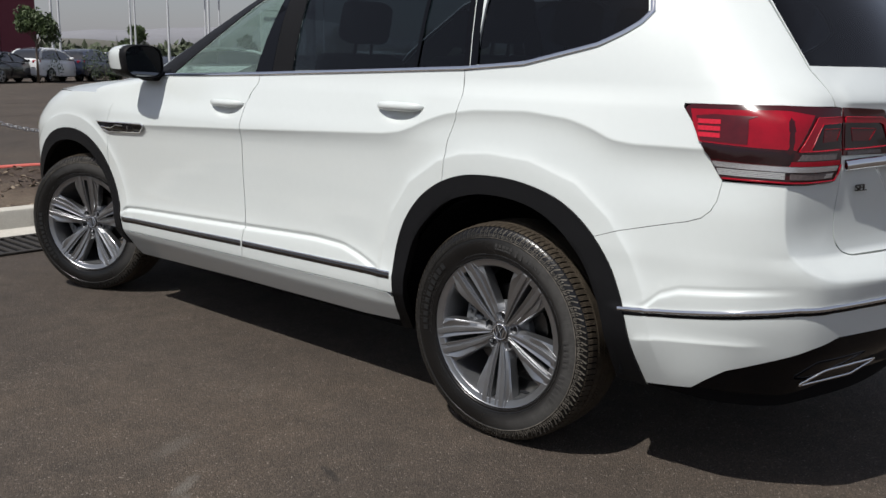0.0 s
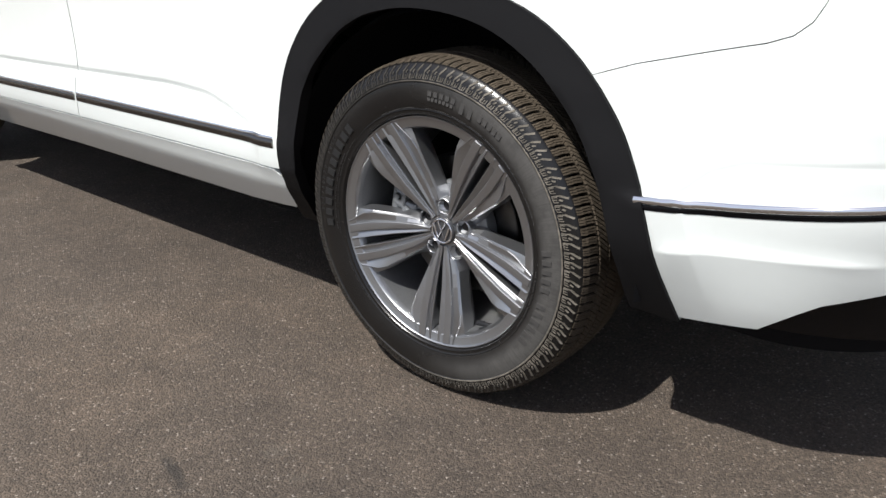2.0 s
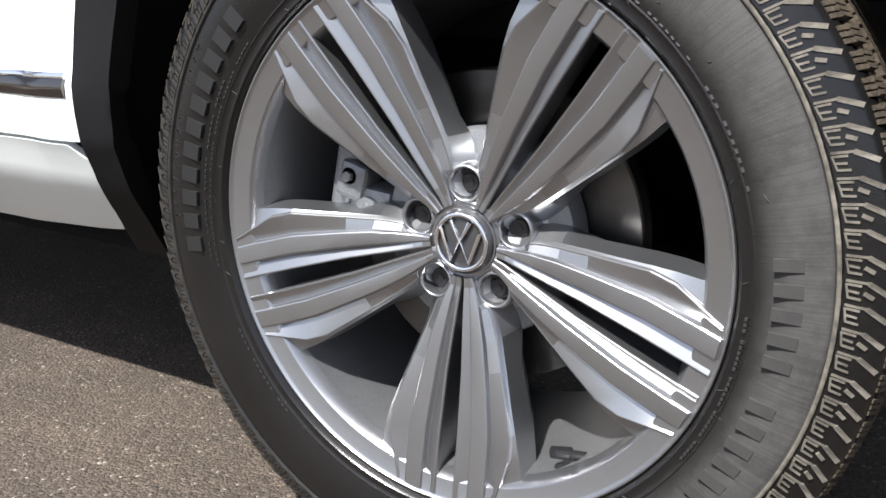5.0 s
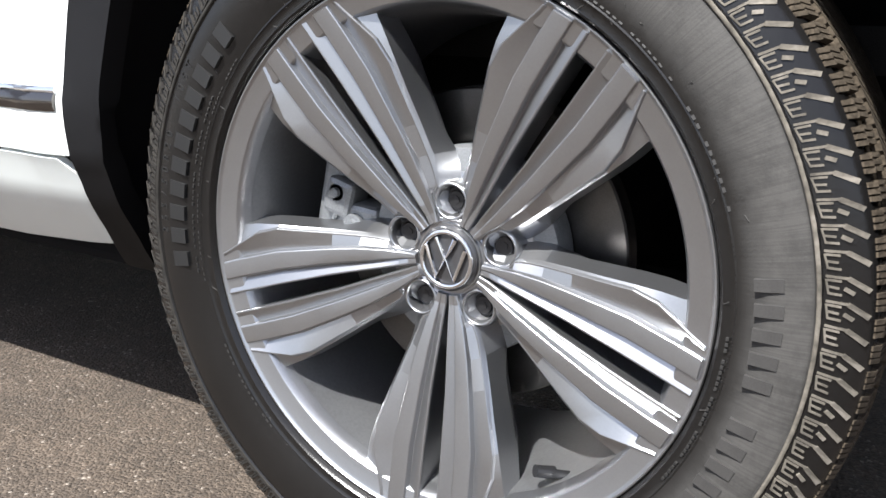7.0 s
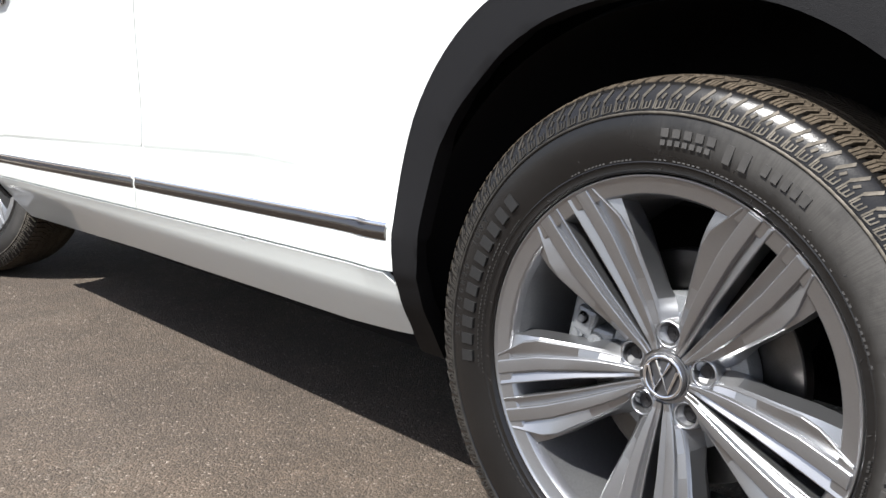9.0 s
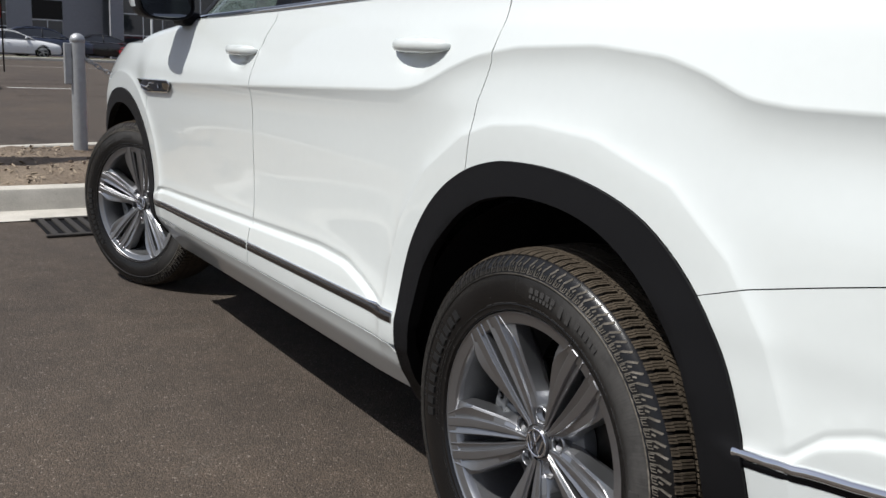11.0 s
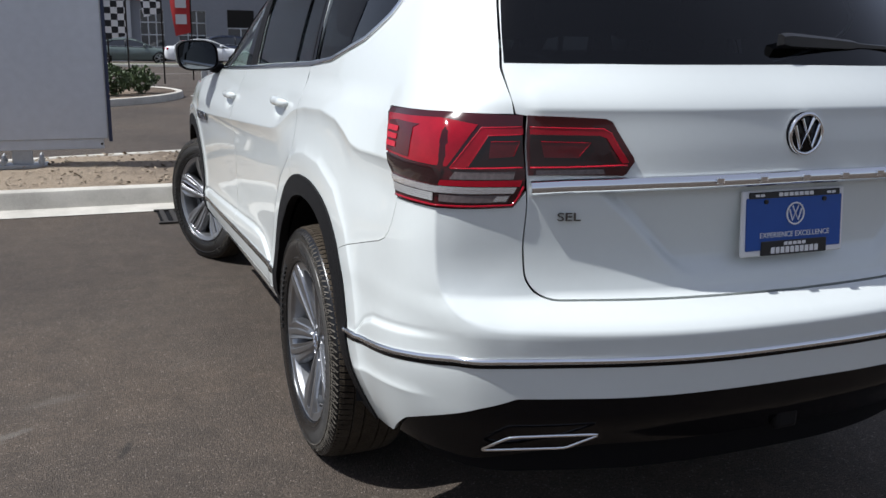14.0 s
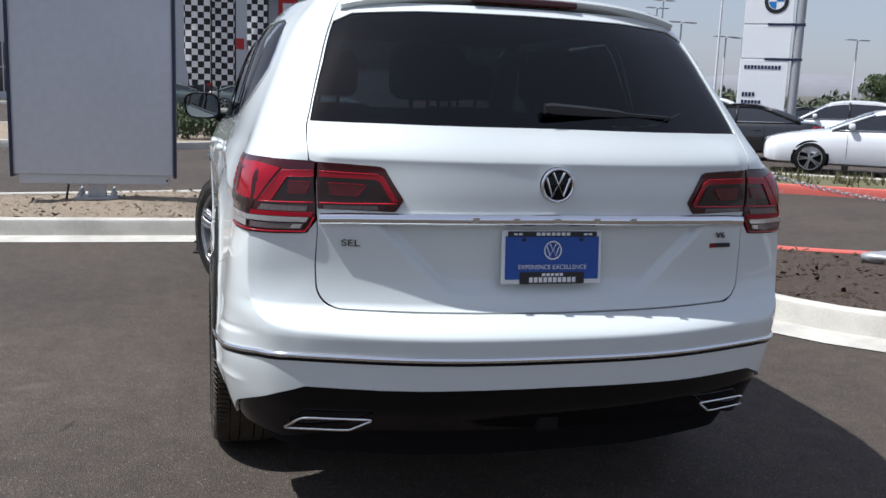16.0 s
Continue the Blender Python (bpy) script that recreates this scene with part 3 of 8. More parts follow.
def panel_mesh(name, outline, material, holes=(), lines=(), step=0.02, gap=0.0009, lip=0.010, lift=0.0, mirror=False, surface=None, join=False):
    """A sheet on the skin inside an outline in (u, z), with a turned-in lip along its edges."""
    from mathutils import geometry
    f = surface or shape
    def to_mid(r, o):
        return [(UMAX, q[1]) if join and p[0] > UMAX - 1e-4 else q for p, q in zip(o, r)]
    ring = [dense(to_mid(shrink(outline, gap), outline), step)]
    rim = [dense(to_mid(shrink(h, -gap), h), step) for h in holes]
    if join and rim:
        # an opening that reaches the middle is part of the outline
        o, h = to_mid(shrink(outline, gap), outline), to_mid(shrink(holes[0], -gap), holes[0])
        top = [i for i, q in enumerate(o) if q[0] >= UMAX - 1e-9]
        hm = sorted((i for i, q in enumerate(h) if q[0] >= UMAX - 1e-9), key=lambda i: h[i][1])
        lo, hi = hm[0], hm[-1]
        n = len(h)
        way = [h[(lo + k) % n] for k in range((hi - lo) % n + 1)]
        alt = [h[(lo - k) % n] for k in range((lo - hi) % n + 1)]
        way = way if min(q[0] for q in way) < min(q[0] for q in alt) else alt
        first, last = (top[0], top[-1])
        o = o[first:] + o[:first]
        k = o.index(max((q for q in o if q[0] >= UMAX - 1e-9), key=lambda q: q[1]))
        if o[0][1] < o[k][1]:
            o = o[: k + 1] + way[::-1]
        else:
            o = o[: k + 1] + way
        ring = [dense(o, step)]
        rim = []
    ring += rim
    pts, edges = [], []
    for r in ring:
        k = len(pts)
        pts += r
        edges += [(k + i, k + (i + 1) % len(r)) for i in range(len(r))]
    wide = []
    for line in lines:
        a = np.array(dense(line, 0.012, closed=False))
        t = np.gradient(a, axis=0)
        t /= np.linalg.norm(t, axis=1)[:, None] + 1e-12
        wide += [[tuple(q) for q in a + np.c_[-t[:, 1], t[:, 0]] * o] for o in (-0.0045, 0, 0.0045)]
    for line in wide:
        d = line
        d = [q for q, ok in zip(d, inside(ring[0], np.array(d))) if ok]
        k = len(pts)
        pts += d
        edges += [(k + i, k + i + 1) for i in range(len(d) - 1) if math.dist(d[i], d[i + 1]) < 0.03]
    lo, hi = np.min(ring[0], 0), np.max(ring[0], 0)
    gu, gz = np.meshgrid(np.arange(lo[0] + step * .5, hi[0], step), np.arange(lo[1] + step * .5, hi[1], step))
    g = np.c_[gu.ravel(), gz.ravel()]
    g = g[inside(ring[0], g)]
    for h in ring[1:]:
        g = g[~inside(h, g)]
    if len(g):
        b = np.array(pts)
        near = np.array([np.min(np.hypot(*(b - q).T)) for q in g])
        g = g[near > step * 0.35]
    pts += [tuple(q) for q in g]
    vs, _, fs, *_ = geometry.delaunay_2d_cdt([Vector(q) for q in pts], edges, [], 0, 1e-6)
    q = np.array([tuple(v) for v in vs])
    tri = np.array([tuple(t) for t in fs])
    mid = q[tri].mean(1)
    keep = inside(ring[0], mid)
    for h in ring[1:]:
        keep &= ~inside(h, mid)
    tri = tri[keep]
    p = f(q[:, 0], q[:, 1])
    n = normals(q[:, 0], q[:, 1])
    p = p + n * lift
    verts, faces, norms = list(map(tuple, p)), [tuple(t) for t in tri], list(map(tuple, n))
    # the lip
    if lip:
        for r in ring:
            ra = np.array(r)
            a = f(ra[:, 0], ra[:, 1])
            na = normals(ra[:, 0], ra[:, 1])
            a = a + na * lift
            b = a - na * lip
            k, m = len(verts), len(r)
            verts += list(map(tuple, a)) + list(map(tuple, b))
            t = np.roll(a, -1, 0) - a
            ln = np.cross(na, t)
            ln /= np.linalg.norm(ln, axis=1)[:, None] + 1e-12
            norms += list(map(tuple, ln)) * 2
            faces += [(k + i, k + (i + 1) % m, k + m + (i + 1) % m, k + m + i) for i in range(m) if not (join and min(ra[i, 0], ra[(i + 1) % m, 0]) > UMAX - 1e-6)]
    va = np.array(verts)
    na = np.array(norms)
    # turn faces to agree with the outward normals
    out = []
    for fc in faces:
        a, b, c = va[fc[0]], va[fc[1]], va[fc[2]]
        if len(fc) == 3 and np.dot(np.cross(b - a, c - a), na[fc[0]]) < 0:
            fc = fc[::-1]
        out.append(fc)
    if join:
        k = len(va)
        out += [tuple(i + k for i in fc[::-1]) for fc in out]
        mid = np.abs(va[:, 0]) < 2e-3
        na[mid, 0] = 0
        va[mid, 0] = 0
        va, na = np.r_[va, va * [-1, 1, 1]], np.r_[na, na * [-1, 1, 1]]
    if mirror:
        va = va * [-1, 1, 1]
        na = na * [-1, 1, 1]
        out = [fc[::-1] for fc in out]
    me = mesh_of(name, va, out, material, True)
    me.normals_split_custom_set_from_vertices([tuple(v) for v in na])
    return me


def skin_part(name, outline, material, parent, label="", both=True, **k):
    """The sheet on the left side, and its mirror image on the right."""
    made = []
    for mirror in ((False, True) if both and not k.get("join") else (False,)):
        ob = new(name, panel_mesh(name, outline, material, mirror=mirror, **k))
        ob.parent = parent
        if label:
            ob["label"] = label
        made.append(ob)
    return made


def S(rows):
    return [(at_y(y, z), z) for y, z in rows]


def R(rows):
    return [(at_x(x, z), z) for x, z in rows]


def arc(cy, cz, r, a0, a1, n=18, squash=1.0):
    """A wheel-arch line in (y, z), from angle a0 to a1, measured from the rear (-y) over the top."""
    rows = []
    for i in range(n + 1):
        a = radians(a0 + (a1 - a0) * i / n)
        c, s = math.cos(a), math.sin(a)
        k = (abs(c) ** 2.5 + abs(s) ** 2.5) ** (-1 / 2.5)
        k = k * squash + 1 - squash
        rows.append((cy - r * k * c, cz + r * k * s))
    return rows


car = empty("car", label="white sport utility car with black wheel-arch trim, parked on the asphalt", category="car")
def along(rows, n):
    """A smooth line through rows, in n + 1 even steps."""
    a = np.array(rows, float)
    t = np.r_[0, np.cumsum(np.linalg.norm(np.diff(a, axis=0), axis=1))]
    m = np.gradient(a, t, axis=0)
    q = np.linspace(0, t[-1], 400)
    i = np.clip(np.searchsorted(t, q, "right") - 1, 0, len(t) - 2)
    h = (t[i + 1] - t[i])[:, None]
    u = (q - t[i])[:, None] / h
    c = (1 + 2 * u) * (1 - u) ** 2 * a[i] + u * (1 - u) ** 2 * h * m[i] + u * u * (3 - 2 * u) * a[i + 1] + u * u * (u - 1) * h * m[i + 1]
    g = np.r_[0, np.cumsum(np.linalg.norm(np.diff(c, axis=0), axis=1))]
    w = np.linspace(0, g[-1], n + 1)
    return [(float(np.interp(v, g, c[:, 0])), float(np.interp(v, g, c[:, 1]))) for v in w]


# outer edge of the rear arch trim, from behind to the front
ARCH_R = along(ARCH_ROWS, 60)
ARCH_F = arc(2.985, WZ, 0.528, -4, 186, 26, 0.55)
ARCH_RI = along([(-.452, .325), (-.432, .45), (-.400, .58), (-.350, .675), (-.262, .765), (-.150, .828), (.0, .855), (.13, .846), (.225, .815), (.315, .748), (.382, .66), (.418, .54), (.434, .42), (.446, .34), (.462, .28)], 60)
ARCH_FI = arc(2.985, WZ, 0.462, -5, 186, 26, 0.55)


def belt(y):
    return float(np.interp(y, BELT_Y, BELT_Z))


def crease_line(y0, y1, n=40, dz=0.0):
    return S([(y, float(np.interp(y, CREASE_Y, CREASE_Z)) + dz) for y in np.linspace(y0, y1, n)])


def low_line(y0, y1, dz=0.0):
    return S([(y, float(np.interp(y, LOW_Y, LOW_Z)) + dz) for y in np.linspace(y0, y1, 30)])


SEAM_FRONT = [(2.36, 1.195), (2.50, 1.05), (2.56, .88), (2.57, .72), (2.54, .52), (2.51, .45), (2.50, .4125)]
SEAM_MID = [(1.37, 1.226), (1.40, 1.12), (1.425, 1.0), (1.43, .80), (1.415, .56), (1.423, .45), (1.425, .428)]
SEAM_REAR = [(.235, 1.270), (.215, 1.18), (.225, 1.10), (.255, 1.02), (.268, .95)]
i_top = min(range(len(ARCH_R)), key=lambda i: abs(ARCH_R[i][0] - 0.262))
rear_arch_fwd = ARCH_R[i_top:]                       # from under the rear seam forward and down
SEAM_REAR = SEAM_REAR[:-1] + [rear_arch_fwd[0]]

def flare_line(cy, a0, a1):
    rows = arc(cy, WZ, 0.600, a0, a1, 40, 0.55)
    if cy == 0.0:
        # runs beside the arch's own edge
        out = []
        for y, z in rows:
            d, _ = to_line(ARCH_ROWS, np.array([y]), np.array([z]))
            k = (0.073 - d[0]) / math.hypot(y, z - WZ)
            out.append((y * (1 + k), WZ + (z - WZ) * (1 + k)))
        rows = out
    return S(rows)


door_lines = [crease_line(.2, 2.6), *[low_line(.46, 2.5, k) for k in (-.0135, 0, .0135, .027)], flare_line(0.0, 100, 176), flare_line(2.985, 5, 60)]
front_door = S([(2.34, 1.19)] + SEAM_FRONT[1:] + SEAM_MID[::-1][:-1] + [(1.37, belt(1.37) - .006), (1.8, belt(1.8) - .006)])
sill_front = [q for q in rear_arch_fwd if q[1] > 0.445]
rear_door = S([(1.37, belt(1.37) - .006)] + SEAM_MID[1:] + [(.9, .4345), (sill_front[-1][0] + .003, .439)] + sill_front[::-1] + SEAM_REAR[::-1][1:-1] + [(.235, belt(.235) - .006), (.7, belt(.7) - .006)])
skin_part("front_door", front_door, PAINT, car, lines=door_lines, gap=0.0017, lip=0.018)
skin_part("rear_door", rear_door, PAINT, car, lines=door_lines, gap=0.0017, lip=0.018)

# sill under the doors
sill = S([(2.47, .4095), (1.43, .4250), (.9, .4312), (.511, .4355)] + [(q[0] + .002, q[1]) for q in rear_arch_fwd if .33 < q[1] <= 0.43] + [(.508, .318), (.56, .312), (.70, .302), (1.0, .300), (1.6, .294), (2.46, .268)])
skin_part("sill", sill, PAINT, car, step=0.02, gap=0.0006)

# front wing
af = [q for q in ARCH_F]
af_low_rear = [q for q in af if q[0] < 2.985]
af_low_front = [q for q in af if q[0] >= 2.985]
order = af_low_rear + af_low_front                    # ARCH_F runs from behind over the top to the front
wing = S([(2.35, 1.13), SEAM_FRONT[1]] + SEAM_FRONT[2:] + [(2.465, .33)] + order + [(3.60, .40), (3.62, .6), (3.60, .85), (3.50, 1.0), (3.30, 1.095), (3.0, 1.10), (2.7, 1.105)])
skin_part("front_wing", wing, PAINT, car, lines=[crease_line(2.4, 2.9), flare_line(2.985, 5, 175)], step=0.02)

# rear quarter with the pillar behind the side window
seam_at = min(range(len(ARCH_R) // 2), key=lambda i: abs(ARCH_R[i][1] - .782))
BUMP_SEAM = [ARCH_R[seam_at], (-.45, .800), (-.55, .826), (-.66, .853), (-.70, .868), (-.725, .89), (-.740, .92), (-.747, .9765)]
quarter_glass = [(.195, 1.284), (.10, 1.288), (-.013, 1.300), (-.274, 1.360), (-.385, 1.415), (-.415, 1.45), (-.40, 1.50), (-.36, 1.56), (-.31, 1.612), (-.22, 1.63), (.19, 1.638)]
back_arch_up = ARCH_R[seam_at : i_top + 1]
TL_TOP, TL_LOW = 1.182, .982
quarter = S(SEAM_REAR[:1] + SEAM_REAR[1:] + back_arch_up[::-1][1:] + BUMP_SEAM[1:] + [(-.60, 1.175)]) + [(at_y(-.60, 1.186), 1.186)] + R([(.712, 1.190), (.712, 1.22), (.712, 1.289), (.697, 1.34), (.666, 1.45), (.616, 1.60), (.57, 1.69)]) + S([(-.30, 1.695), (.0, 1.695), (.22, 1.695), (.24, 1.66), (.24, 1.40)])
skin_part("rear_quarter", quarter, PAINT, car, lines=[crease_line(-.74, .26), flare_line(0.0, 20, 125)], holes=[S([(y, z) for y, z in quarter_glass])], step=0.02)

# roof rail over the side windows and the windscreen pillar
cant = S([(.238, 1.695), (.238, 1.645), (1.20, 1.645), (1.30, 1.645), (1.60, 1.582), (1.83, 1.472), (2.05, 1.357), (2.22, 1.257), (2.30, 1.20), (2.36, 1.20), (2.18, 1.345), (1.95, 1.49), (1.66, 1.62), (1.3, 1.695)])
skin_part("roof_rail", cant, PAINT, car, step=0.03)
def SD(rows):
    """An outline along the side, kept straight between its corners."""
    return S(dense(rows, 0.05))


FRONT_GLASS = [(2.06, 1.212), (1.40, 1.232), (1.30, 1.62), (1.38, 1.60), (1.56, 1.53), (1.70, 1.437), (1.885, 1.322)]
REAR_GLASS = [(1.165, 1.246), (.60, 1.268), (.235, 1.280), (.29, 1.640), (1.165, 1.628)]
for name, rows, material, label in (("front_window", FRONT_GLASS, CLEAR, "clear tinted front side window"), ("rear_window", REAR_GLASS, TINT, "dark privacy glass"), ("quarter_window", quarter_glass, TINT, "dark privacy glass")):
    for ob in skin_part(name, SD(rows), material, car, label, lip=0, gap=0.001, lift=-0.006, step=0.05):
        ob.visible_shadow = name != "front_window"
for rows, up in (([(1.405, 1.222), (1.290, 1.226), (1.282, 1.635), (1.300, 1.632)], 0.0), ([(1.286, 1.226), (1.160, 1.232), (1.160, 1.636), (1.278, 1.635)], 0.0015), ([(.480, 1.262), (.463, 1.262), (.463, 1.640), (.480, 1.640)], 0.0), ([(.238, 1.262), (.214, 1.264), (.270, 1.642), (.294, 1.642)], 0.002), ([(.210, 1.264), (.180, 1.268), (.236, 1.642), (.266, 1.642)], 0.001)):
    skin_part("window_pillar", SD(rows), GLOSS_BLACK if up != 0.0015 else CLAD, car, lip=0.004, gap=0, lift=up)
# black frame inside the windscreen pillar, with the mirror's triangle
skin_part("window_frame", SD([(2.345, 1.19), (2.05, 1.207), (1.880, 1.322), (1.695, 1.437), (1.550, 1.533), (1.30, 1.628), (1.30, 1.650), (1.60, 1.585), (1.83, 1.475), (2.05, 1.360), (2.22, 1.26)]), CLAD, car, lip=0.004, gap=0, lift=0.001)


def skin_tube(name, rows, material, radius, lift, both=True, flat=1.0, label="", base=None):
    """A bright strip that follows the skin along (u, z) rows."""
    d = np.array(dense(rows, 0.02, closed=False))
    p, n = (base or shape)(d[:, 0], d[:, 1]), normals(d[:, 0], d[:, 1] if base is None else d[:, 1] + .03)
    t = np.gradient(p, axis=0)
    t /= np.linalg.norm(t, axis=1)[:, None] + 1e-12
    b = np.cross(n, t)
    c = p + n * lift
    vs, fs, seg = [], [], 8
    for i in range(len(c)):
        for k in range(seg):
            a = 2 * math.pi * (k + .5) / seg
            vs.append(c[i] + b[i] * math.cos(a) * radius + n[i] * math.sin(a) * radius * flat)
    for i in range(len(c) - 1):
        for k in range(seg):
            q = (k + 1) % seg
            fs.append((i * seg + k, i * seg + q, (i + 1) * seg + q, (i + 1) * seg + k))
    fs += [tuple(range(seg))[::-1], tuple((len(c) - 1) * seg + k for k in range(seg))]
    obs = []
    if d[-1][0] > UMAX - 1e-4:
        k = len(vs)
        fs = fs[:-1]
        fs += [tuple(i + k for i in f[::-1]) for f in fs]
        vs = [(min(a[0], 0.0) if abs(a[0]) > 2e-3 else 0.0, a[1], a[2]) for a in vs]
        vs += [(-a[0], a[1], a[2]) for a in vs]
        both = False
    for s in ((1, -1) if both else (1,)):
        v = [(a[0] * s, a[1], a[2]) for a in vs]
        bm = bmesh.new()
        bv = [bm.verts.new(a) for a in v]
        for f in fs:
            bm.faces.new([bv[k] for k in f])
        bmesh.ops.remove_doubles(bm, verts=bm.verts, dist=1e-5)
        obs.append(part(name, bm, material, car, label, smooth=True, angle=50))
    return obs


skin_tube("belt_trim", S([(y, belt(y)) for y in (2.26, 1.8, 1.38, .9, .6, .24, .1, -.013)] + [(-.15, 1.322), (-.274, 1.352), (-.35, 1.388), (-.40, 1.42), (-.428, 1.455), (-.412, 1.51), (-.37, 1.565)]), CHROME, 0.008, 0.002, flat=0.5, label="chrome window trim")
for a, b in ((.50, 1.415), (1.43, 2.45)):
    ys = np.linspace(a, b, 12)
    # lower face: the asphalt's reflection is put into the darker colour
    skin_tube("sill_strip", S([(y, float(np.interp(y, STRIP_Y, STRIP_Z))) for y in ys]), DARK_CHROME, 0.0115, -0.001, flat=0.5, label="chrome strip with its dark ground reflection put into the colour")
    # thin bright line stands in for the sky's reflection
    skin_tube("sill_strip_sky_edge", S([(y, float(np.interp(y, STRIP_Y, STRIP_Z)) + .013) for y in ys]), CHROME, 0.004, 0.002, flat=0.6)

# black trim round the wheel arches
def ring_trim(name, outer, inner):
    skin_part(name, S(outer) + S(inner[::-1]), CLAD, car, "matt black plastic wheel-arch trim", gap=0.0, lift=0.006, lip=0.03, step=0.02)


ring_trim("wheel_arch_trim", [q for q in ARCH_R], [q for q in ARCH_RI])
ring_trim("wheel_arch_trim", [q for q in ARCH_F], [q for q in ARCH_FI])

# rear bumper
back_low = ARCH_R[:seam_at]
GATE_LOW = [(.688, .94)] + [(.688 - .075 * (1 - math.cos(a)), .838 - .075 * math.sin(a)) for a in np.linspace(0, math.pi / 2, 9)] + [(.40, .7605), (.0, .758)]
bumper = S(BUMP_SEAM[::-1]) + S(back_low[::-1]) + S([(-.50, .322), (-.60, .335), (-.70, .352), (-.80, .43)])
bumper += R([(.79, .515), (.72, .545), (.50, .546), (.25, .551), (.0, .553)]) + R(GATE_LOW[::-1]) + R([(.688, 1.020), (.7015, 1.003), (.7150, .9830), (.80, .9785)]) + [(CORNER_U, .9770)]
skin_part("rear_bumper", bumper, PAINT, car, gap=0.0010, step=0.018, join=True, lines=[*[S(list(zip(BUMP_Y[::6], BUMP_Z[::6] + k))) for k in (-.0135, 0, .0135)], S([(-.50, .474), (-.60, .492), (-.80, .515), (-.92, .520)]), [tuple(q) for q in RIDGE[1:]], flare_line(0.0, 2, 60)])
STRIP_R = S([(-.475, .566), (-.53, .572), (-.65, .585), (-.75, .60)]) + R([(.885, .622), (.84, .634), (.76, .640), (.62, .642), (.40, .644), (.0, .645)])
skin_tube("bumper_strip", STRIP_R, CHROME, 0.0085, 0.0, flat=0.95, label="chrome strip along the rear bumper")
skin_tube("bumper_strip_base", [(u, z - .0125) for u, z in STRIP_R], GLOSS_BLACK, 0.0055, 0.0, flat=0.4)

# gloss black valance with the exhaust trims
valance = S([(-.71, .350), (-.80, .428)]) + R([(.79, .512), (.72, .542), (.50, .543), (.25, .548), (.0, .550), (.0, .40), (.50, .395), (.66, .375), (.78, .345)])
skin_part("valance", valance, GLOSS_BLACK, car, "gloss black lower valance", join=True, gap=0.001, lift=-0.012)
for s in (-1, 1):
    bm = bmesh.new()
    pts = [(-.775, .392), (-.725, .442), (-.525, .452), (-.59, .405)]
    rows = []
    for x, z in pts:
        u = at_x(x, z)
        q = shape(np.array([u]), np.array([z]))[0]
        rows.append(q + np.array((0, -0.008, 0)))
    loop = []
    for i in range(4):
        a, b, c = rows[i - 1], rows[i], rows[(i + 1) % 4]
        loop += [b + (a - b) * .10, b + ((a - b) + (c - b)) * .025, b + (c - b) * .10]
    v, f = tube([(p[0] * -s, p[1], p[2]) for p in loop], 0.0040, 8, True)
    part("exhaust_trim", (v, f), CHROME, car, "chrome exhaust trim", smooth=True)

# tail door with its window
GLASS_EDGE = [(.700, 1.300), (.682, 1.37), (.648, 1.48), (.606, 1.605), (.55, 1.632), (.35, 1.644), (.0, 1.648), (.0, 1.302), (.35, 1.300)]
gate = R([(.0, .761), (.40, .7635)] + [(.6855 - .075 * (1 - math.cos(a)), .8405 - .075 * math.sin(a)) for a in np.linspace(math.pi / 2, 0, 9)] + [(.6855, .975), (.685, 1.186), (.708, 1.190), (.708, 1.289), (.693, 1.34), (.662, 1.45), (.612, 1.60), (.580, 1.668), (.30, 1.672), (.0, 1.672)])
skin_part("tail_door", gate, PAINT, car, join=True, gap=0.0010, step=0.018, holes=[R(GLASS_EDGE)],
          lines=[R([(x, 1.200) for x in np.linspace(.70, 0, 20)]), R([(.33 + (z - .82) * 1.05, z) for z in np.linspace(.82, 1.05, 12)]), R([(.28 + (z - .82) * 1.05, z) for z in np.linspace(.84, 1.03, 24)]), R([(.305 + (z - .82) * 1.05, z) for z in np.linspace(.84, 1.03, 24)]), R([(x, .815) for x in np.linspace(.33, 0, 10)]), R([(x, .843) for x in np.linspace(.33, 0, 10)])])
skin_part("tail_window", R(GLASS_EDGE), TINT, car, "dark tinted tail window", join=True, gap=-0.002, lip=0, lift=-0.004, step=0.05)
skin_tube("tail_strip", R([(.678, 1.026), (.60, 1.030), (.40, 1.036), (.0, 1.040)]), CHROME, 0.018, 0.002, flat=0.85, label="chrome strip across the tail door", base=skin)


# closing surfaces: added dark backing shell, floor, roof, bonnet
def shell():
    vs, fs = [], []
    us = np.linspace(0.05, UMAX, 150)
    zs = np.linspace(0.27, 1.19, 30)
    for z in zs:
        p, n = skin(us, np.full(len(us), z)), normals(us, np.full(len(us), z))
        vs.append(p - n * 0.045)
    a = np.array(vs)
    keep = np.ones(a.shape[:2], bool)
    for cy in (0, 2.985):
        keep &= ~((np.hypot(a[..., 1] - cy, a[..., 2] - WZ) < 0.50) & (a[..., 0] < -.5))
    nz, nu = keep.shape
    flat = a.reshape(-1, 3)
    for i in range(nz - 1):
        for j in range(nu - 1):
            if keep[i, j] and keep[i + 1, j] and keep[i, j + 1] and keep[i + 1, j + 1]:
                fs.append((i * nu + j, i * nu + j + 1, (i + 1) * nu + j + 1, (i + 1) * nu + j))
    return flat, fs


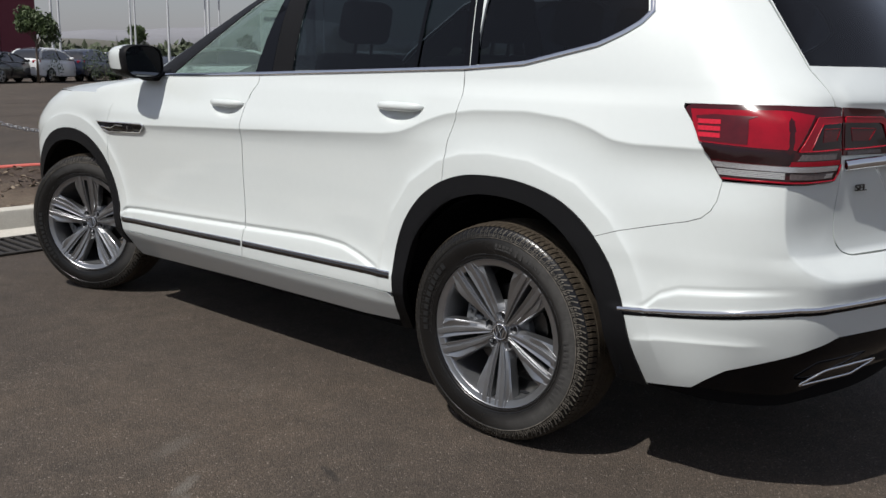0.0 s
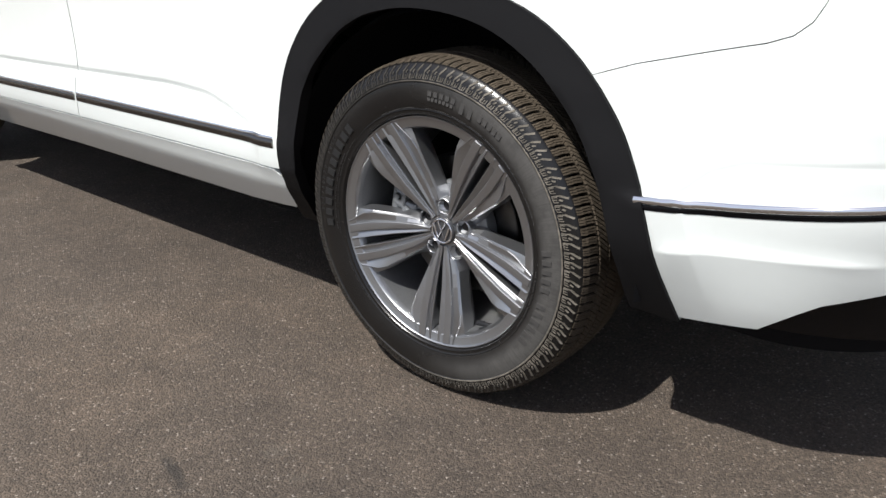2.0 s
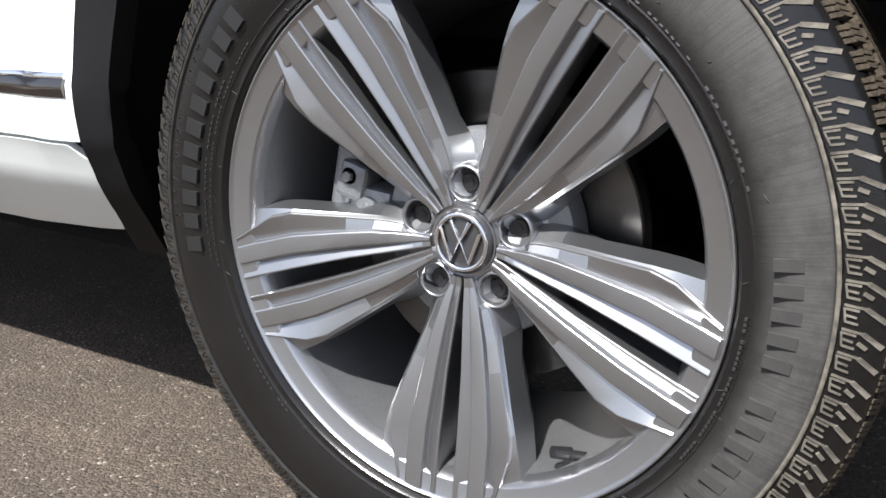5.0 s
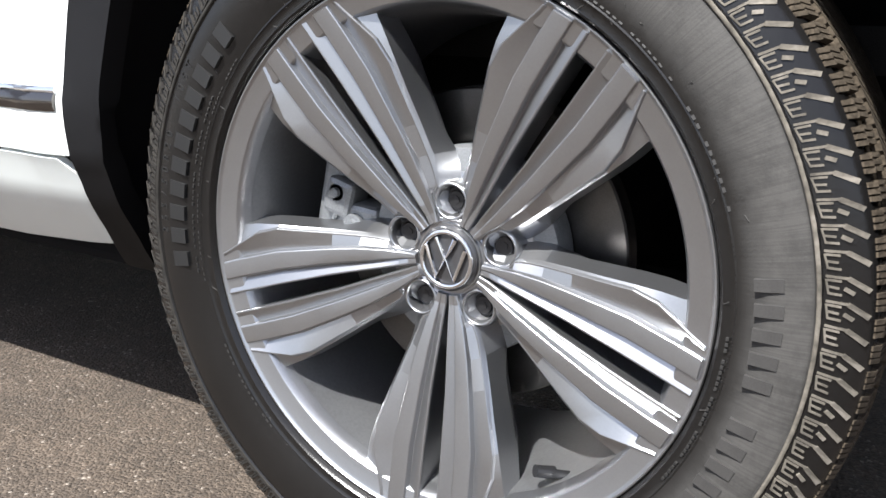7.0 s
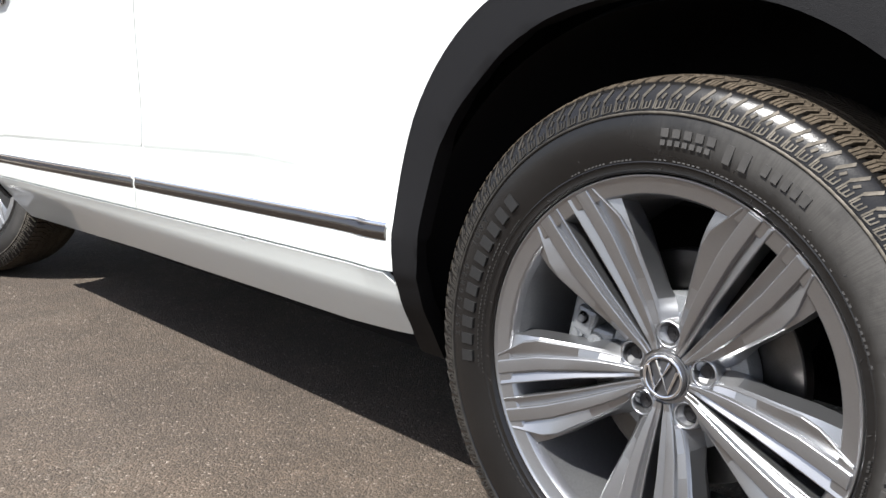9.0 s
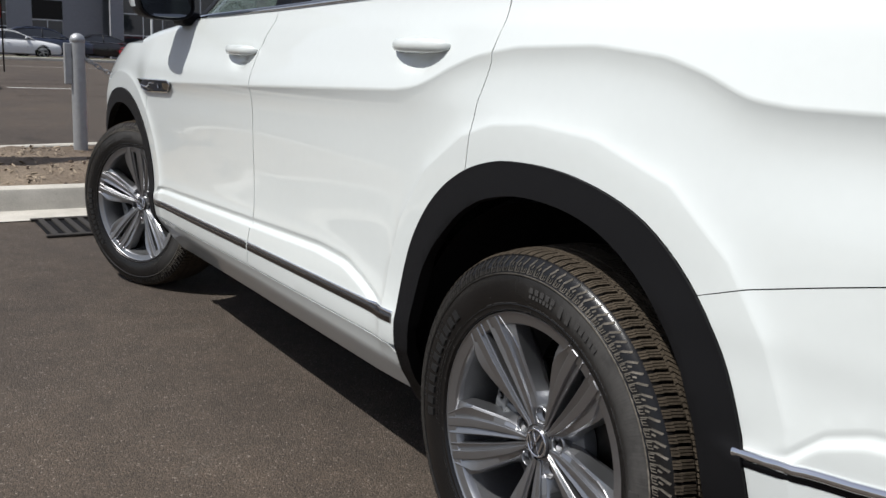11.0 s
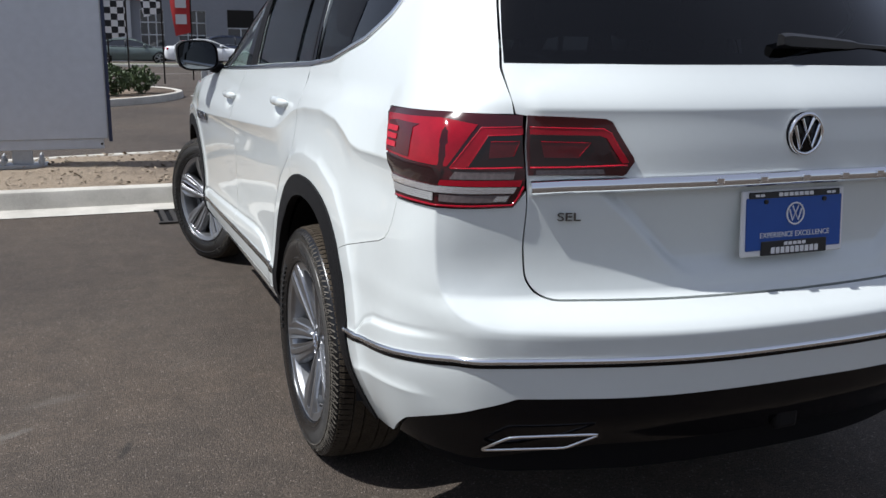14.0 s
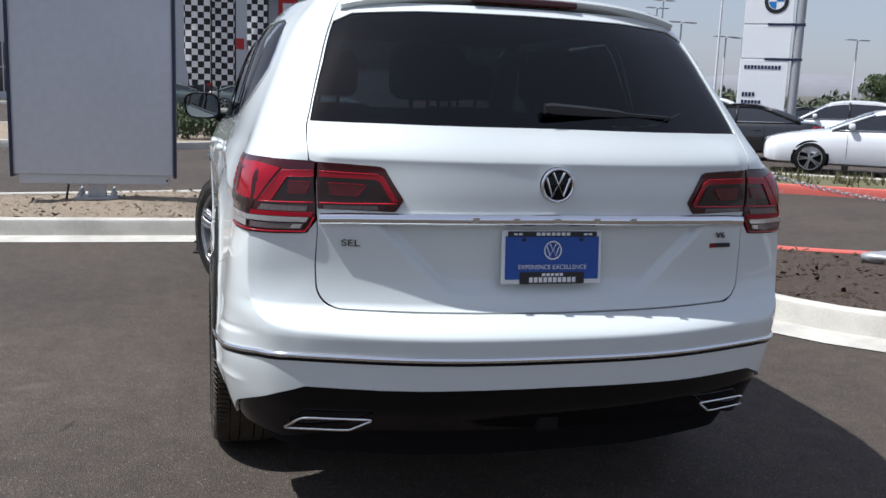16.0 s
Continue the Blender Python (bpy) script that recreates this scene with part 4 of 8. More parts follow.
v, f = shell()
both = np.r_[v, v * [-1, 1, 1]]
# black backing added to keep light out of panel gaps and wheel wells
part("dark_backing_shell", (both, f + [tuple(k + len(v) for k in q[::-1]) for q in f]), LINER, car)
for cy in (0.0, 2.985):
    for s in (-1, 1):
        prof = [(0.475, -0.94), (0.49, -0.90), (0.49, -0.58)]
        vs, fs, n = [], [], 40
        for i in range(n + 1):
            a = radians(-3 + 186 * i / n)
            for r, o in prof + [(0.20, -0.57)]:
                vs.append((o * -s, cy + r * math.cos(a), WZ + r * math.sin(a)))
        for i in range(n):
            for k in range(3):
                fs.append((i * 4 + k, i * 4 + k + 1, (i + 1) * 4 + k + 1, (i + 1) * 4 + k))
        part("wheel_well", (vs, fs), LINER, car, smooth=True)
bm = bmesh.new()
box(bm, -.56, -.40, .26, .56, 3.75, .30, .02)
box(bm, -.84, .56, .25, .84, 2.42, .31, .02)
box(bm, -.74, -.92, .43, .74, -.50, .47, .02)
part("underbody", bm, LINER, car)


def cap(name, z0, crown, y_lo, y_hi, material, n=24, power=4):
    """A crowned sheet over the outline at height z0."""
    us = np.linspace(0, UMAX, 400)
    p = skin(us, np.full(400, z0))
    ys = np.linspace(y_lo, y_hi, n)
    k = slice(0, 400)
    vs, fs, m = [], [], 25
    for y in ys:
        w = -float(np.interp(-y, -p[:, 1], p[:, 0]))
        for j in range(m):
            t = -1 + 2 * j / (m - 1)
            vs.append((t * w, y, z0 + crown(y) * (1 - abs(t) ** power)))
    for i in range(n - 1):
        for j in range(m - 1):
            fs.append((i * m + j, i * m + j + 1, (i + 1) * m + j + 1, (i + 1) * m + j))
    return part(name, (vs, fs), material, car, smooth=True)


cap("roof", 1.70, lambda y: 0.06 * min(1, max(0, (1.5 - y) / .5)) * min(1, max(0.0, (y + .72) / .35)), -.685, 1.5, PAINT)
cap("bonnet", 1.10, lambda y: 0.095 * math.sqrt(max(0, min(1, (3.71 - y) / 1.2))), 2.30, 3.715, PAINT, 30)
# windscreen
vs, fs = [], []
zs = np.linspace(1.17, 1.70, 16)
for z in zs:
    us = np.linspace(0, at_y(float(np.interp(z, [1.17, 1.20, 1.45, 1.70], [2.36, 2.34, 1.86, 1.2])), z), 16)
    p = skin(us, np.full(16, z))
    row = [tuple(q) for q in p[::-1]] + [(-q[0], q[1], q[2]) for q in p[1:]]
    vs += row
m = 31
for i in range(15):
    for j in range(m - 1):
        fs.append((i * m + j, i * m + j + 1, (i + 1) * m + j + 1, (i + 1) * m + j))
ws = part("windscreen", (vs, fs), CLEAR, car, smooth=True)
ws.visible_shadow = False
# nose
vs, fs = [], []
zs = np.linspace(.26, 1.10, 16)
for z in zs:
    p = skin(np.linspace(0, at_y(3.58, z), 20), np.full(20, z))
    vs += [tuple(q) for q in p[::-1]] + [(-q[0], q[1], q[2]) for q in p[1:]]
m = 39
for i in range(15):
    for j in range(m - 1):
        fs.append((i * m + j, i * m + j + 1, (i + 1) * m + j + 1, (i + 1) * m + j))
part("nose", (vs, fs), PAINT, car, smooth=True)

# ---- wheels: built round the local x axis, outside towards +x, then set in place ----
HUB_X, HUB_Y, HUB_Z = -0.8827, -0.002, 0.3805


def wheel_angle(a):
    """Unit vector in the wheel's plane at a degrees, seen from outside: 0 to the right, 90 up."""
    return Vector((0, math.cos(radians(a)), math.sin(radians(a))))


def band_block(a0, a1, o0, o1, r0, r1, skew=0.0, taper=0.0, drop0=0.0, drop1=0.0):
    """A block on the tread: eight corners."""
    vs = []
    for r in (r0, r1):
        t = taper if r == r1 else 0
        for o, sk, dr in ((o0 + t, -skew, drop0), (o1 - t, skew, drop1)):
            for a, s in ((a0, t / r1), (a1, -t / r1)):
                b = a + sk + s
                q = r - dr
                vs.append((o, q * math.cos(b), q * math.sin(b)))
    return vs, [(4, 5, 7, 6), (0, 1, 5, 4), (2, 6, 7, 3), (0, 4, 6, 2), (1, 3, 7, 5)]


def joined(pieces):
    vs, fs = [], []
    for v, f in pieces:
        k = len(vs)
        vs += [tuple(q) for q in v]
        fs += [tuple(i + k for i in q) for q in f]
    return vs, fs


def spoke_blade(pair, side):
    """One blade of a double spoke: a shallow trough of three faces, ending in a foot on the rim's ring."""
    rs = [.0365, .046, .056, .064, .069, .074, .085, .100, .130, .160, .190, .205, .2125, .222, .232, .242, .2505, .2560, .2580, .2595]
    rows = []
    for r in rs:
        gap = float(np.interp(r, [.037, .07, .10, .13, .19, .235], [.0008, .0030, .0052, .0074, .0092, .0098]))
        la = float(np.interp(r, [.037, .07, .10, .13, .19, .235], [.0065, .0120, .0162, .0200, .0257, .0268]))
        lb = float(np.interp(r, [.037, .07, .10, .13, .19, .235, .26], [.0100, .0210, .0285, .0340, .0432, .0448, .0445]))
        out = float(np.interp(r, [.037, .046, .056, .064, .070, .085, .10, .13, .19, .2125, .2525, .26], [.0128, .0160, .0185, .0225, .0300, .0352, .0400, .0492, .0668, .0680, .0560, .0545]))
        web = float(np.interp(r, [.046, .19, .2125, .232, .242, .26], [.0, .0015, .0060, .0150, .0215, .0250]))
        end = smooth01(np.array((r - .2560) / .0035)).item()
        o = .0560 + .0358 * (max(r - .046, 0.0) / .210) ** 0.93 - .0055 * end
        d = float(np.interp(r, [.046, .065, .10, .16, .24], [.15, .55, .85, 1.0, 1.0]))
        # grooves on both sides of a flat raised rib
        h1, h3 = .0064 * d, .0064 * d
        ho = float(np.interp(r, [.046, .085, .11, .15, .20, .26], [.0045, .0095, .0095, .0045, .0010, .0008]))
        rows.append([(gap + .0020, o - .046), (gap - .0004, o - .0045), (gap, o - .0018), (gap + .0009, o - .0006), (gap + .0020, o - .0006), (la - .0022 * d - .0004, o - h1), (la - .0018 * d - .0003, o - h1 + .0001), (la - .0004 * d, o - .0006), (la + .0004, o), (la + .0009, o + .0001), (lb - .0009, o), (lb - .0004, o - .0001), (lb + .0004 * d, o - .0007), (lb + .0018 * d + .0003, o - h3 + .0001), (lb + .0022 * d + .0004, o - h3), (out - .0020, o - ho), (out - .0009, o - ho), (out, o - ho - .0012), (out + .0010, o - ho - .0030 - .12 * web), (out + .0016 + web, o - ho - .0046 - .30 * web), (out + .0042 + web + max(0.0, .13 - r) * .22, o - .040), (out + .0010 + web * .5, o - .052)])
    vs, fs, n = [], [], len(rows[0])
    ra, ta = wheel_angle(pair), wheel_angle(pair + 90)
    for r, row in zip(rs, rows):
        for t, o in row:
            p = ra * math.sqrt(max(r * r - t * t, 1e-6)) + ta * t * side
            vs.append((o, p.y, p.z))
    for i in range(len(rs) - 1):
        for k in range(n - 1):
            q = (i * n + k, i * n + k + 1, (i + 1) * n + k + 1, (i + 1) * n + k)
            fs.append(q if side > 0 else q[::-1])
    fs.append(tuple(range(n)) if side < 0 else tuple(range(n))[::-1])
    return vs, fs


def bars_on_arc(a_from, a_to, count, r, height, share, o, depth=0.0015, gaps=()):
    """Plain raised bars, one for each letter, along an arc of the side wall."""
    pieces = []
    step = (a_to - a_from) / count
    for i in range(count):
        if i in gaps:
            continue
        a0, a1 = radians(a_from + step * (i + .5 - share / 2)), radians(a_from + step * (i + .5 + share / 2))
        vs = []
        for oo in (o - 0.004, o + depth):
            for rr, lean in ((r, 0.0), (r + height, -0.0008)):
                for a in (a0, a1):
                    q = rr
                    vs.append((oo + lean, q * math.cos(a), q * math.sin(a)))
        pieces.append((vs, [(4, 5, 7, 6), (0, 1, 5, 4), (2, 6, 7, 3), (0, 4, 6, 2), (1, 3, 7, 5)]))
    return pieces


def build_wheel(first_pair, m):
    """Tyre, rim with five double spokes, cap, bolts, valve and brake, as one part of the car."""
    barrel = [(.2320, .0700), (.2290, .0500), (.2260, .0200), (.2240, -.060), (.2230, -.125), (.2430, -.145)]
    w = part("wheel", lathe(barrel, 128), ALLOY_DARK, car, "grey alloy wheel with five double spokes", smooth=True, angle=40)
    lip = [(.2570, .0800), (.2612, .0850), (.2622, .0905), (.2612, .0922), (.2598, .0922), (.2582, .0905), (.2560, .0893), (.2400, .0868), (.2385, .0862), (.2372, .0848), (.2345, .0780), (.2320, .0690)]
    part("rim_ring", lathe(lip, 144), ALLOY, w, smooth=True, angle=24)
    w.matrix_basis = m
    side = [(.2500, .072), (.2618, .0850), (.2640, .0945), (.2668, .0975), (.2720, .0968), (.2750, .0978), (.2765, .0990), (.2780, .0984), (.2900, .1020), (.3020, .1042), (.3150, .1050), (.3260, .1040), (.3330, .1024), (.3345, .1036), (.3375, .1036), (.3390, .1014), (.3480, .0990), (.3580, .0950), (.3660, .0900), (.3715, .0840), (.3740, .0760)]
    mid = -.0225
    prof = side + [(.3745, mid)] + [(r, 2 * mid - o) for r, o in side[::-1]]
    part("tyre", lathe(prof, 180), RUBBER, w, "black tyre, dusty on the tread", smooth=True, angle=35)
    blocks = []
    n = 116
    da = 2 * math.pi / n
    for i in range(n):
        a = i * da
        for s in (-1, 1):
            def across(o0, o1):
                return (o0, o1) if s > 0 else (2 * mid - o1, 2 * mid - o0)
            # shoulder blocks, each cut by two fine slits
            for k in range(3):
                b0, b1 = a + da * (.02 + .255 * k), a + da * (.255 * (k + 1) - .012)
                lo, hi = across(.0420, .0700)
                blocks.append(band_block(b0, b1, lo, hi, .370, .3800, 0.006 * s, .0005, 0.0 if s > 0 else .0022, .0022 if s > 0 else 0.0))
                lo, hi = across(.0700, .0840)
                blocks.append(band_block(b0 + .006, b1 + .006, lo, hi, .364, .3778, 0.003 * s, .0004, 0.0 if s > 0 else .0050, .0050 if s > 0 else 0.0))
            for k in range(2):
                lo, hi = across(.0060, .0370)
                blocks.append(band_block(a + da * (.05 + .47 * k), a + da * (.49 + .47 * k), lo, hi, .372, .3815, 0.030 * s, .0007))
        for k in range(2):
            blocks.append(band_block(a + da * (.1 + .48 * k), a + da * (.55 + .48 * k), mid - .024, mid + .024, .372, .382, 0.04, .0007))
    tagged(part("tread", joined(blocks), TREAD, w, "dusty brown tread blocks"), kind="stuff")
    # saw-toothed shoulder: small combs over a ring, and broad slanting bars that lead to the tread
    teeth = []
    pr, po = np.array([.3345, .3375, .3390, .348, .358, .366, .3715, .374]), np.array([.1036, .1036, .1014, .099, .095, .090, .084, .076])

    def slash(a0, r0, a1, r1, wide, s, high=.0010):
        ax, rx = (a1 - a0) * .35, r1 - r0
        q = math.hypot(ax, rx)
        na, nr = -rx / q * wide / 2 / .35, ax / q * wide / 2
        vs = []
        for up in (-.0015, high):
            for aa, rr, t in ((a0, r0, 1), (a1, r1, 1), (a1, r1, -1), (a0, r0, -1)):
                g, h = aa + na * t, rr + nr * t
                o = float(np.interp(h, pr, po)) + up
                f = h + up * .5
                vs.append((o if s > 0 else 2 * mid - o, f * math.cos(g), f * math.sin(g)))
        return vs, [(4, 5, 6, 7), (0, 1, 5, 4), (1, 2, 6, 5), (2, 3, 7, 6), (3, 0, 4, 7)]

    for i in range(n):
        a, p = 2 * math.pi * i / n, 2 * math.pi / n
        for s in (-1, 1):
            # comb: a back and three prongs, leaning
            teeth.append(slash(a + p * .02, .3415, a + p * .62, .3400, .0013, s))
            for k in range(3):
                g = a + p * (.05 + .27 * k)
                teeth.append(slash(g, .3415 - .0004 * k, g - p * .10, .3500 - .0015 * (k % 2), .0017, s))
            teeth.append(slash(a + p * .74, .3400, a + p * .56, .3560, .0019, s))
            teeth.append(slash(a + p * .58, .3545, a + p * .02, .3680, .0036, s, .0013))
            if i % 3:
                teeth.append(slash(a + p * .20, .3520, a - p * .02, .3580, .0030, s, .0012))
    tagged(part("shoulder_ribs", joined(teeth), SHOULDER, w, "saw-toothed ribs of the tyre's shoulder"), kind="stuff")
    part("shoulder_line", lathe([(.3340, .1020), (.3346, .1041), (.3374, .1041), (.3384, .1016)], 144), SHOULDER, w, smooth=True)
    # plain raised bars in place of the tyre's writing
    for rows, material in ((bars_on_arc(189, 136, 11, .2935, .0215, .62, .1048), LETTER_BLACK), (bars_on_arc(9, -36, 12, .2915, .0215, .50, .1050, gaps=(5,)), LETTER_GREY), (bars_on_arc(90, 76, 5, .3085, .0100, .66, .1052), LETTER_GREY), (bars_on_arc(90, 77, 7, .2985, .0065, .66, .1044), LETTER_GREY), (bars_on_arc(75, 67, 2, .2960, .0215, .45, .1048), LETTER_GREY), (bars_on_arc(65.5, 53, 5, .3040, .0130, .60, .1050), LETTER_GREY)):
        for v, f in rows:
            part("letter_bar", (v, f), material, w)
    # the size marking over the large letters
    for i, ch in enumerate("255/50R20  105T"):
        if ch != " ":
            g = 181 - i * 2.35
            c = wheel_angle(g) * .3240
            turn = Matrix.Translation((.1040, c.y, c.z)) @ Matrix.Rotation(radians(g - 90), 4, "X") @ Matrix(((0, 0, 1, 0), (1, 0, 0, 0), (0, 1, 0, 0), (0, 0, 0, 1)))
            text_mesh("size_letter", ch, .0125, .0008, LETTER_BLACK, w, turn)
    fine = []
    for a0, a1, c, r, h in ((118, 98, 17, .2790, .0030), (92, 40, 40, .2795, .0022), (38, 20, 12, .2830, .0030), (36, 18, 12, .2780, .0026), (-2, -32, 30, .2720, .0022), (-40, -75, 24, .2795, .003), (192, 140, 44, .2800, .0024), (190, 150, 30, .2850, .0018), (228, 206, 15, .2790, .003)):
        fine += bars_on_arc(a0, a1, c, r, h, .55, .0990 if r < .284 else .1012, 0.0008, gaps=tuple(range(3, c, 7)))
    tagged(part("fine_lettering", joined(fine), LETTER_FINE, w, "rows of fine raised bars"), kind="stuff")
    part("bead_line", tube([(.0997, .2868 * math.cos(a), .2868 * math.sin(a)) for a in np.linspace(0, 2 * math.pi, 120, endpoint=False)], .0006, 6, True), LETTER_GREY, w)
    # short moulding hairs left on the side wall
    hairs = bmesh.new()
    rng = random.Random(5)
    for _ in range(46):
        g, r = rng.uniform(0, 360), rng.choice((.2675, .2680, .2745, .2900))
        c, d = wheel_angle(g) * r, wheel_angle(g + rng.uniform(-70, 70)) * rng.uniform(.003, .0065)
        o = .0975 if r < .28 else .1018
        rod(hairs, (o, c.y, c.z), (o + .0015, c.y + d.y, c.z + d.z), .00045, .0003, 5)
    tagged(part("moulding_hairs", hairs, LETTER_GREY, w, "short rubber hairs left from moulding"), kind="stuff")
    for k in range(5):
        for s in (-1, 1):
            part("spoke", spoke_blade(first_pair + 72 * k, s), ALLOY, w, smooth=True, angle=11)
    # hub with bolt seats
    hub = lathe([(.0, .0530), (.0340, .0530), (.0345, .0500), (.0370, .0500), (.0390, .0515), (.0405, .0500), (.0420, .0330), (.0700, .0330), (.0800, .0300), (.0880, .018), (.0920, -.01)], 60)
    part("hub", hub, ALLOY, w, smooth=True, angle=30)
    for k in range(5):
        c = wheel_angle(first_pair + 36 + 72 * k) * 0.0550
        ring = lathe([(.0140, .0280), (.0150, .0480), (.0156, .0515), (.0166, .0526), (.0180, .0520), (.0194, .0480), (.0200, .0380), (.0200, .0300)], 32)
        part("bolt_seat", ([(v[0], v[1] + c.y, v[2] + c.z) for v in ring[0]], ring[1]), ALLOY, w, smooth=True)
        # solid black plug that paints the shade deep in the bolt pocket
        bm = bmesh.new()
        rod(bm, (.010, c.y, c.z), (.0300, c.y, c.z), .0160, .0160, 24)
        part("bolt_hole_shade", bm, LINER, w)
        bm = bmesh.new()
        rod(bm, (.015, c.y, c.z), (.0395, c.y, c.z), .0122, .0113, 24)
        rod(bm, (.0395, c.y, c.z), (.0415, c.y, c.z), .0096, .0083, 24)
        rod(bm, (.0414, c.y, c.z), (.0423, c.y, c.z), .0042, .0042, 6)
        part("wheel_bolt", bm, BOLT, w, "dark grey wheel bolt")
    cap_v = lathe([(0, .0575), (.022, .0573), (.0272, .0560), (.0278, .0580), (.0300, .0582), (.0318, .0560), (.0322, .0530), (.0330, .045)], 56)
    part("centre_cap", cap_v, CAP_DARK, w, "dark centre cap with a bright ring", smooth=True, angle=30)
    emblem(w, Vector((.0585, 0, 0)), 0.0268, True)
    v = wheel_angle(first_pair + 36) * 0.236
    v2 = wheel_angle(first_pair + 33) * 0.222
    bm = bmesh.new()
    rod(bm, (.052, v.y, v.z), (.066, v2.y, v2.z), .0045, .0045, 12)
    c = Vector((.066, v2.y, v2.z)) + (Vector((.066, v2.y, v2.z)) - Vector((.052, v.y, v.z))).normalized() * .016
    rod(bm, (.062, v2.y * 1.006, v2.z * 1.006), tuple(c), .0064, .0058, 14)
    part("valve", bm, BLACK_PLASTIC, w, "black tyre valve cap")
    disc = lathe([(.075, .030), (.102, .026), (.104, .022), (.104, -.004)], 72)
    part("disc_hat", disc, CAST, w, "pale coated bell of the brake disc", smooth=True, angle=30)
    disc = lathe([(.104, -.006), (.112, -.004), (.156, -.004), (.158, -.006), (.158, -.028), (.156, -.030), (.080, -.030)], 72)
    part("brake_disc", disc, STEEL, w, smooth=True, angle=30)
    bm = bmesh.new()
    for a, rr, sx, sy, sz, o in ((169, .166, .050, .026, .150, .000), (165, .150, .036, .034, .040, .018), (175, .126, .046, .052, .044, .008), (181, .106, .038, .036, .030, .006)):
        c = wheel_angle(a) * rr
        box(bm, -sx / 2, -sy / 2, -sz / 2, sx / 2, sy / 2, sz / 2, .006, 2, Matrix.Translation((o, c.y, c.z)) @ Matrix.Rotation(radians(a - 180), 4, "X"))
    for a, rr, e in ((175, .126, .0085), (163, .152, .006), (180, .106, .006)):
        c = wheel_angle(a) * rr
        rod(bm, (.01, c.y, c.z), (.036, c.y, c.z), e * 1.7, e * 1.5, 16)
        rod(bm, (.034, c.y, c.z), (.041, c.y, c.z), e, e * .9, 6)
    part("brake_caliper", bm, CAST, w, "grey cast brake caliper")
    bm = bmesh.new()
    rod(bm, (-.30, 0, 0), (-.03, 0, 0), .05, .06, 20)
    box(bm, -.25, -.06, -.10, -.06, .06, .02, .02)
    part("hub_carrier", bm, LINER, w)
    return w


def emblem(parent, at, radius, along_x):
    """A plain ring with slanting bars; along_x: faces +x, else faces -y."""
    def put(x, z, o):
        return (at.x + o, at.y + x, at.z + z) if along_x else (at.x + x, at.y - o, at.z + z)
    ring = [put(math.cos(a) * radius, math.sin(a) * radius, 0) for a in np.linspace(0, 2 * math.pi, 40, endpoint=False)]
    part("emblem_ring", tube(ring, radius * 0.095, 10, True), CHROME, parent, smooth=True)
    k = radius
    for pts in ([(-.78, .45), (-.36, -.70), (0, .10), (.36, -.70), (.78, .45)], [(-.38, .78), (0, .02), (.38, .78)]):
        rows = [put(x * k, z * k, 0.001) for x, z in pts]
        part("emblem_bar", tube(rows, radius * 0.10, 8), CHROME, parent)


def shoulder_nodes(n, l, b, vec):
    """Pale dust towards one side; the other is darkened in the colour, as it lies unlit."""
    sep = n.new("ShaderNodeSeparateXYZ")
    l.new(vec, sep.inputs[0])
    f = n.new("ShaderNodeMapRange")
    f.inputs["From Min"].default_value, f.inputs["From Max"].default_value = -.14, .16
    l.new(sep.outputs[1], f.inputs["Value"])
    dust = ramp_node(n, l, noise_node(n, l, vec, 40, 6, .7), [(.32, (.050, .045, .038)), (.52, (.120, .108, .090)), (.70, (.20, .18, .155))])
    # darker rubber tone that carries the shade of the unlit side
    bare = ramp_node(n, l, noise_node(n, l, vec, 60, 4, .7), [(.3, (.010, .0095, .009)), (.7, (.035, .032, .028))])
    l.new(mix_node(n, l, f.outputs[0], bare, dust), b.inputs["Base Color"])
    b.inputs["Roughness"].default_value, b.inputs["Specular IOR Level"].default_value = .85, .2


SHOULDER = rich("dusty_shaded_shoulder", shoulder_nodes)
LETTER_BLACK = mat("black_tyre_lettering", (0.006, 0.006, 0.006), rough=0.6)
LETTER_GREY = mat("scuffed_tyre_lettering", (0.040, 0.038, 0.036), rough=0.7, vary=0.4, scale=60)
LETTER_FINE = mat("fine_tyre_lettering", (0.022, 0.021, 0.020), rough=0.7)
BOLT = mat("dark_bolt_steel", (0.05, 0.05, 0.053), rough=0.4, metal=0.8)
CAP_DARK = mat("dark_cap", (0.03, 0.03, 0.032), rough=0.3, coat=0.5)
LEFT = Matrix.Rotation(math.pi, 4, "Z")
rear_left = build_wheel(-90, Matrix.Translation((HUB_X, HUB_Y, HUB_Z)) @ Matrix.Rotation(radians(0.9), 4, "Z") @ LEFT)
STEER = 24
copy_thing(rear_left, Matrix.Translation((-0.76, 2.979, HUB_Z)) @ Matrix.Rotation(radians(STEER), 4, "Z") @ Matrix.Translation((-0.122, 0, 0)) @ LEFT @ Matrix.Rotation(math.pi / 5, 4, "X"))
copy_thing(rear_left, Matrix.Translation((-HUB_X, HUB_Y, HUB_Z)))
copy_thing(rear_left, Matrix.Translation((0.76, 2.979, HUB_Z)) @ Matrix.Rotation(radians(STEER), 4, "Z") @ Matrix.Translation((0.122, 0, 0)))

# ---- tail lamps ----


def lamp_patch(name, rows, material, parent, lift, mirror, step=0.03, lip=0.003):
    ob = new(name, panel_mesh(name, rows, material, gap=0.0, lip=lip, lift=lift, step=step, mirror=mirror))
    ob.parent = parent
    return ob


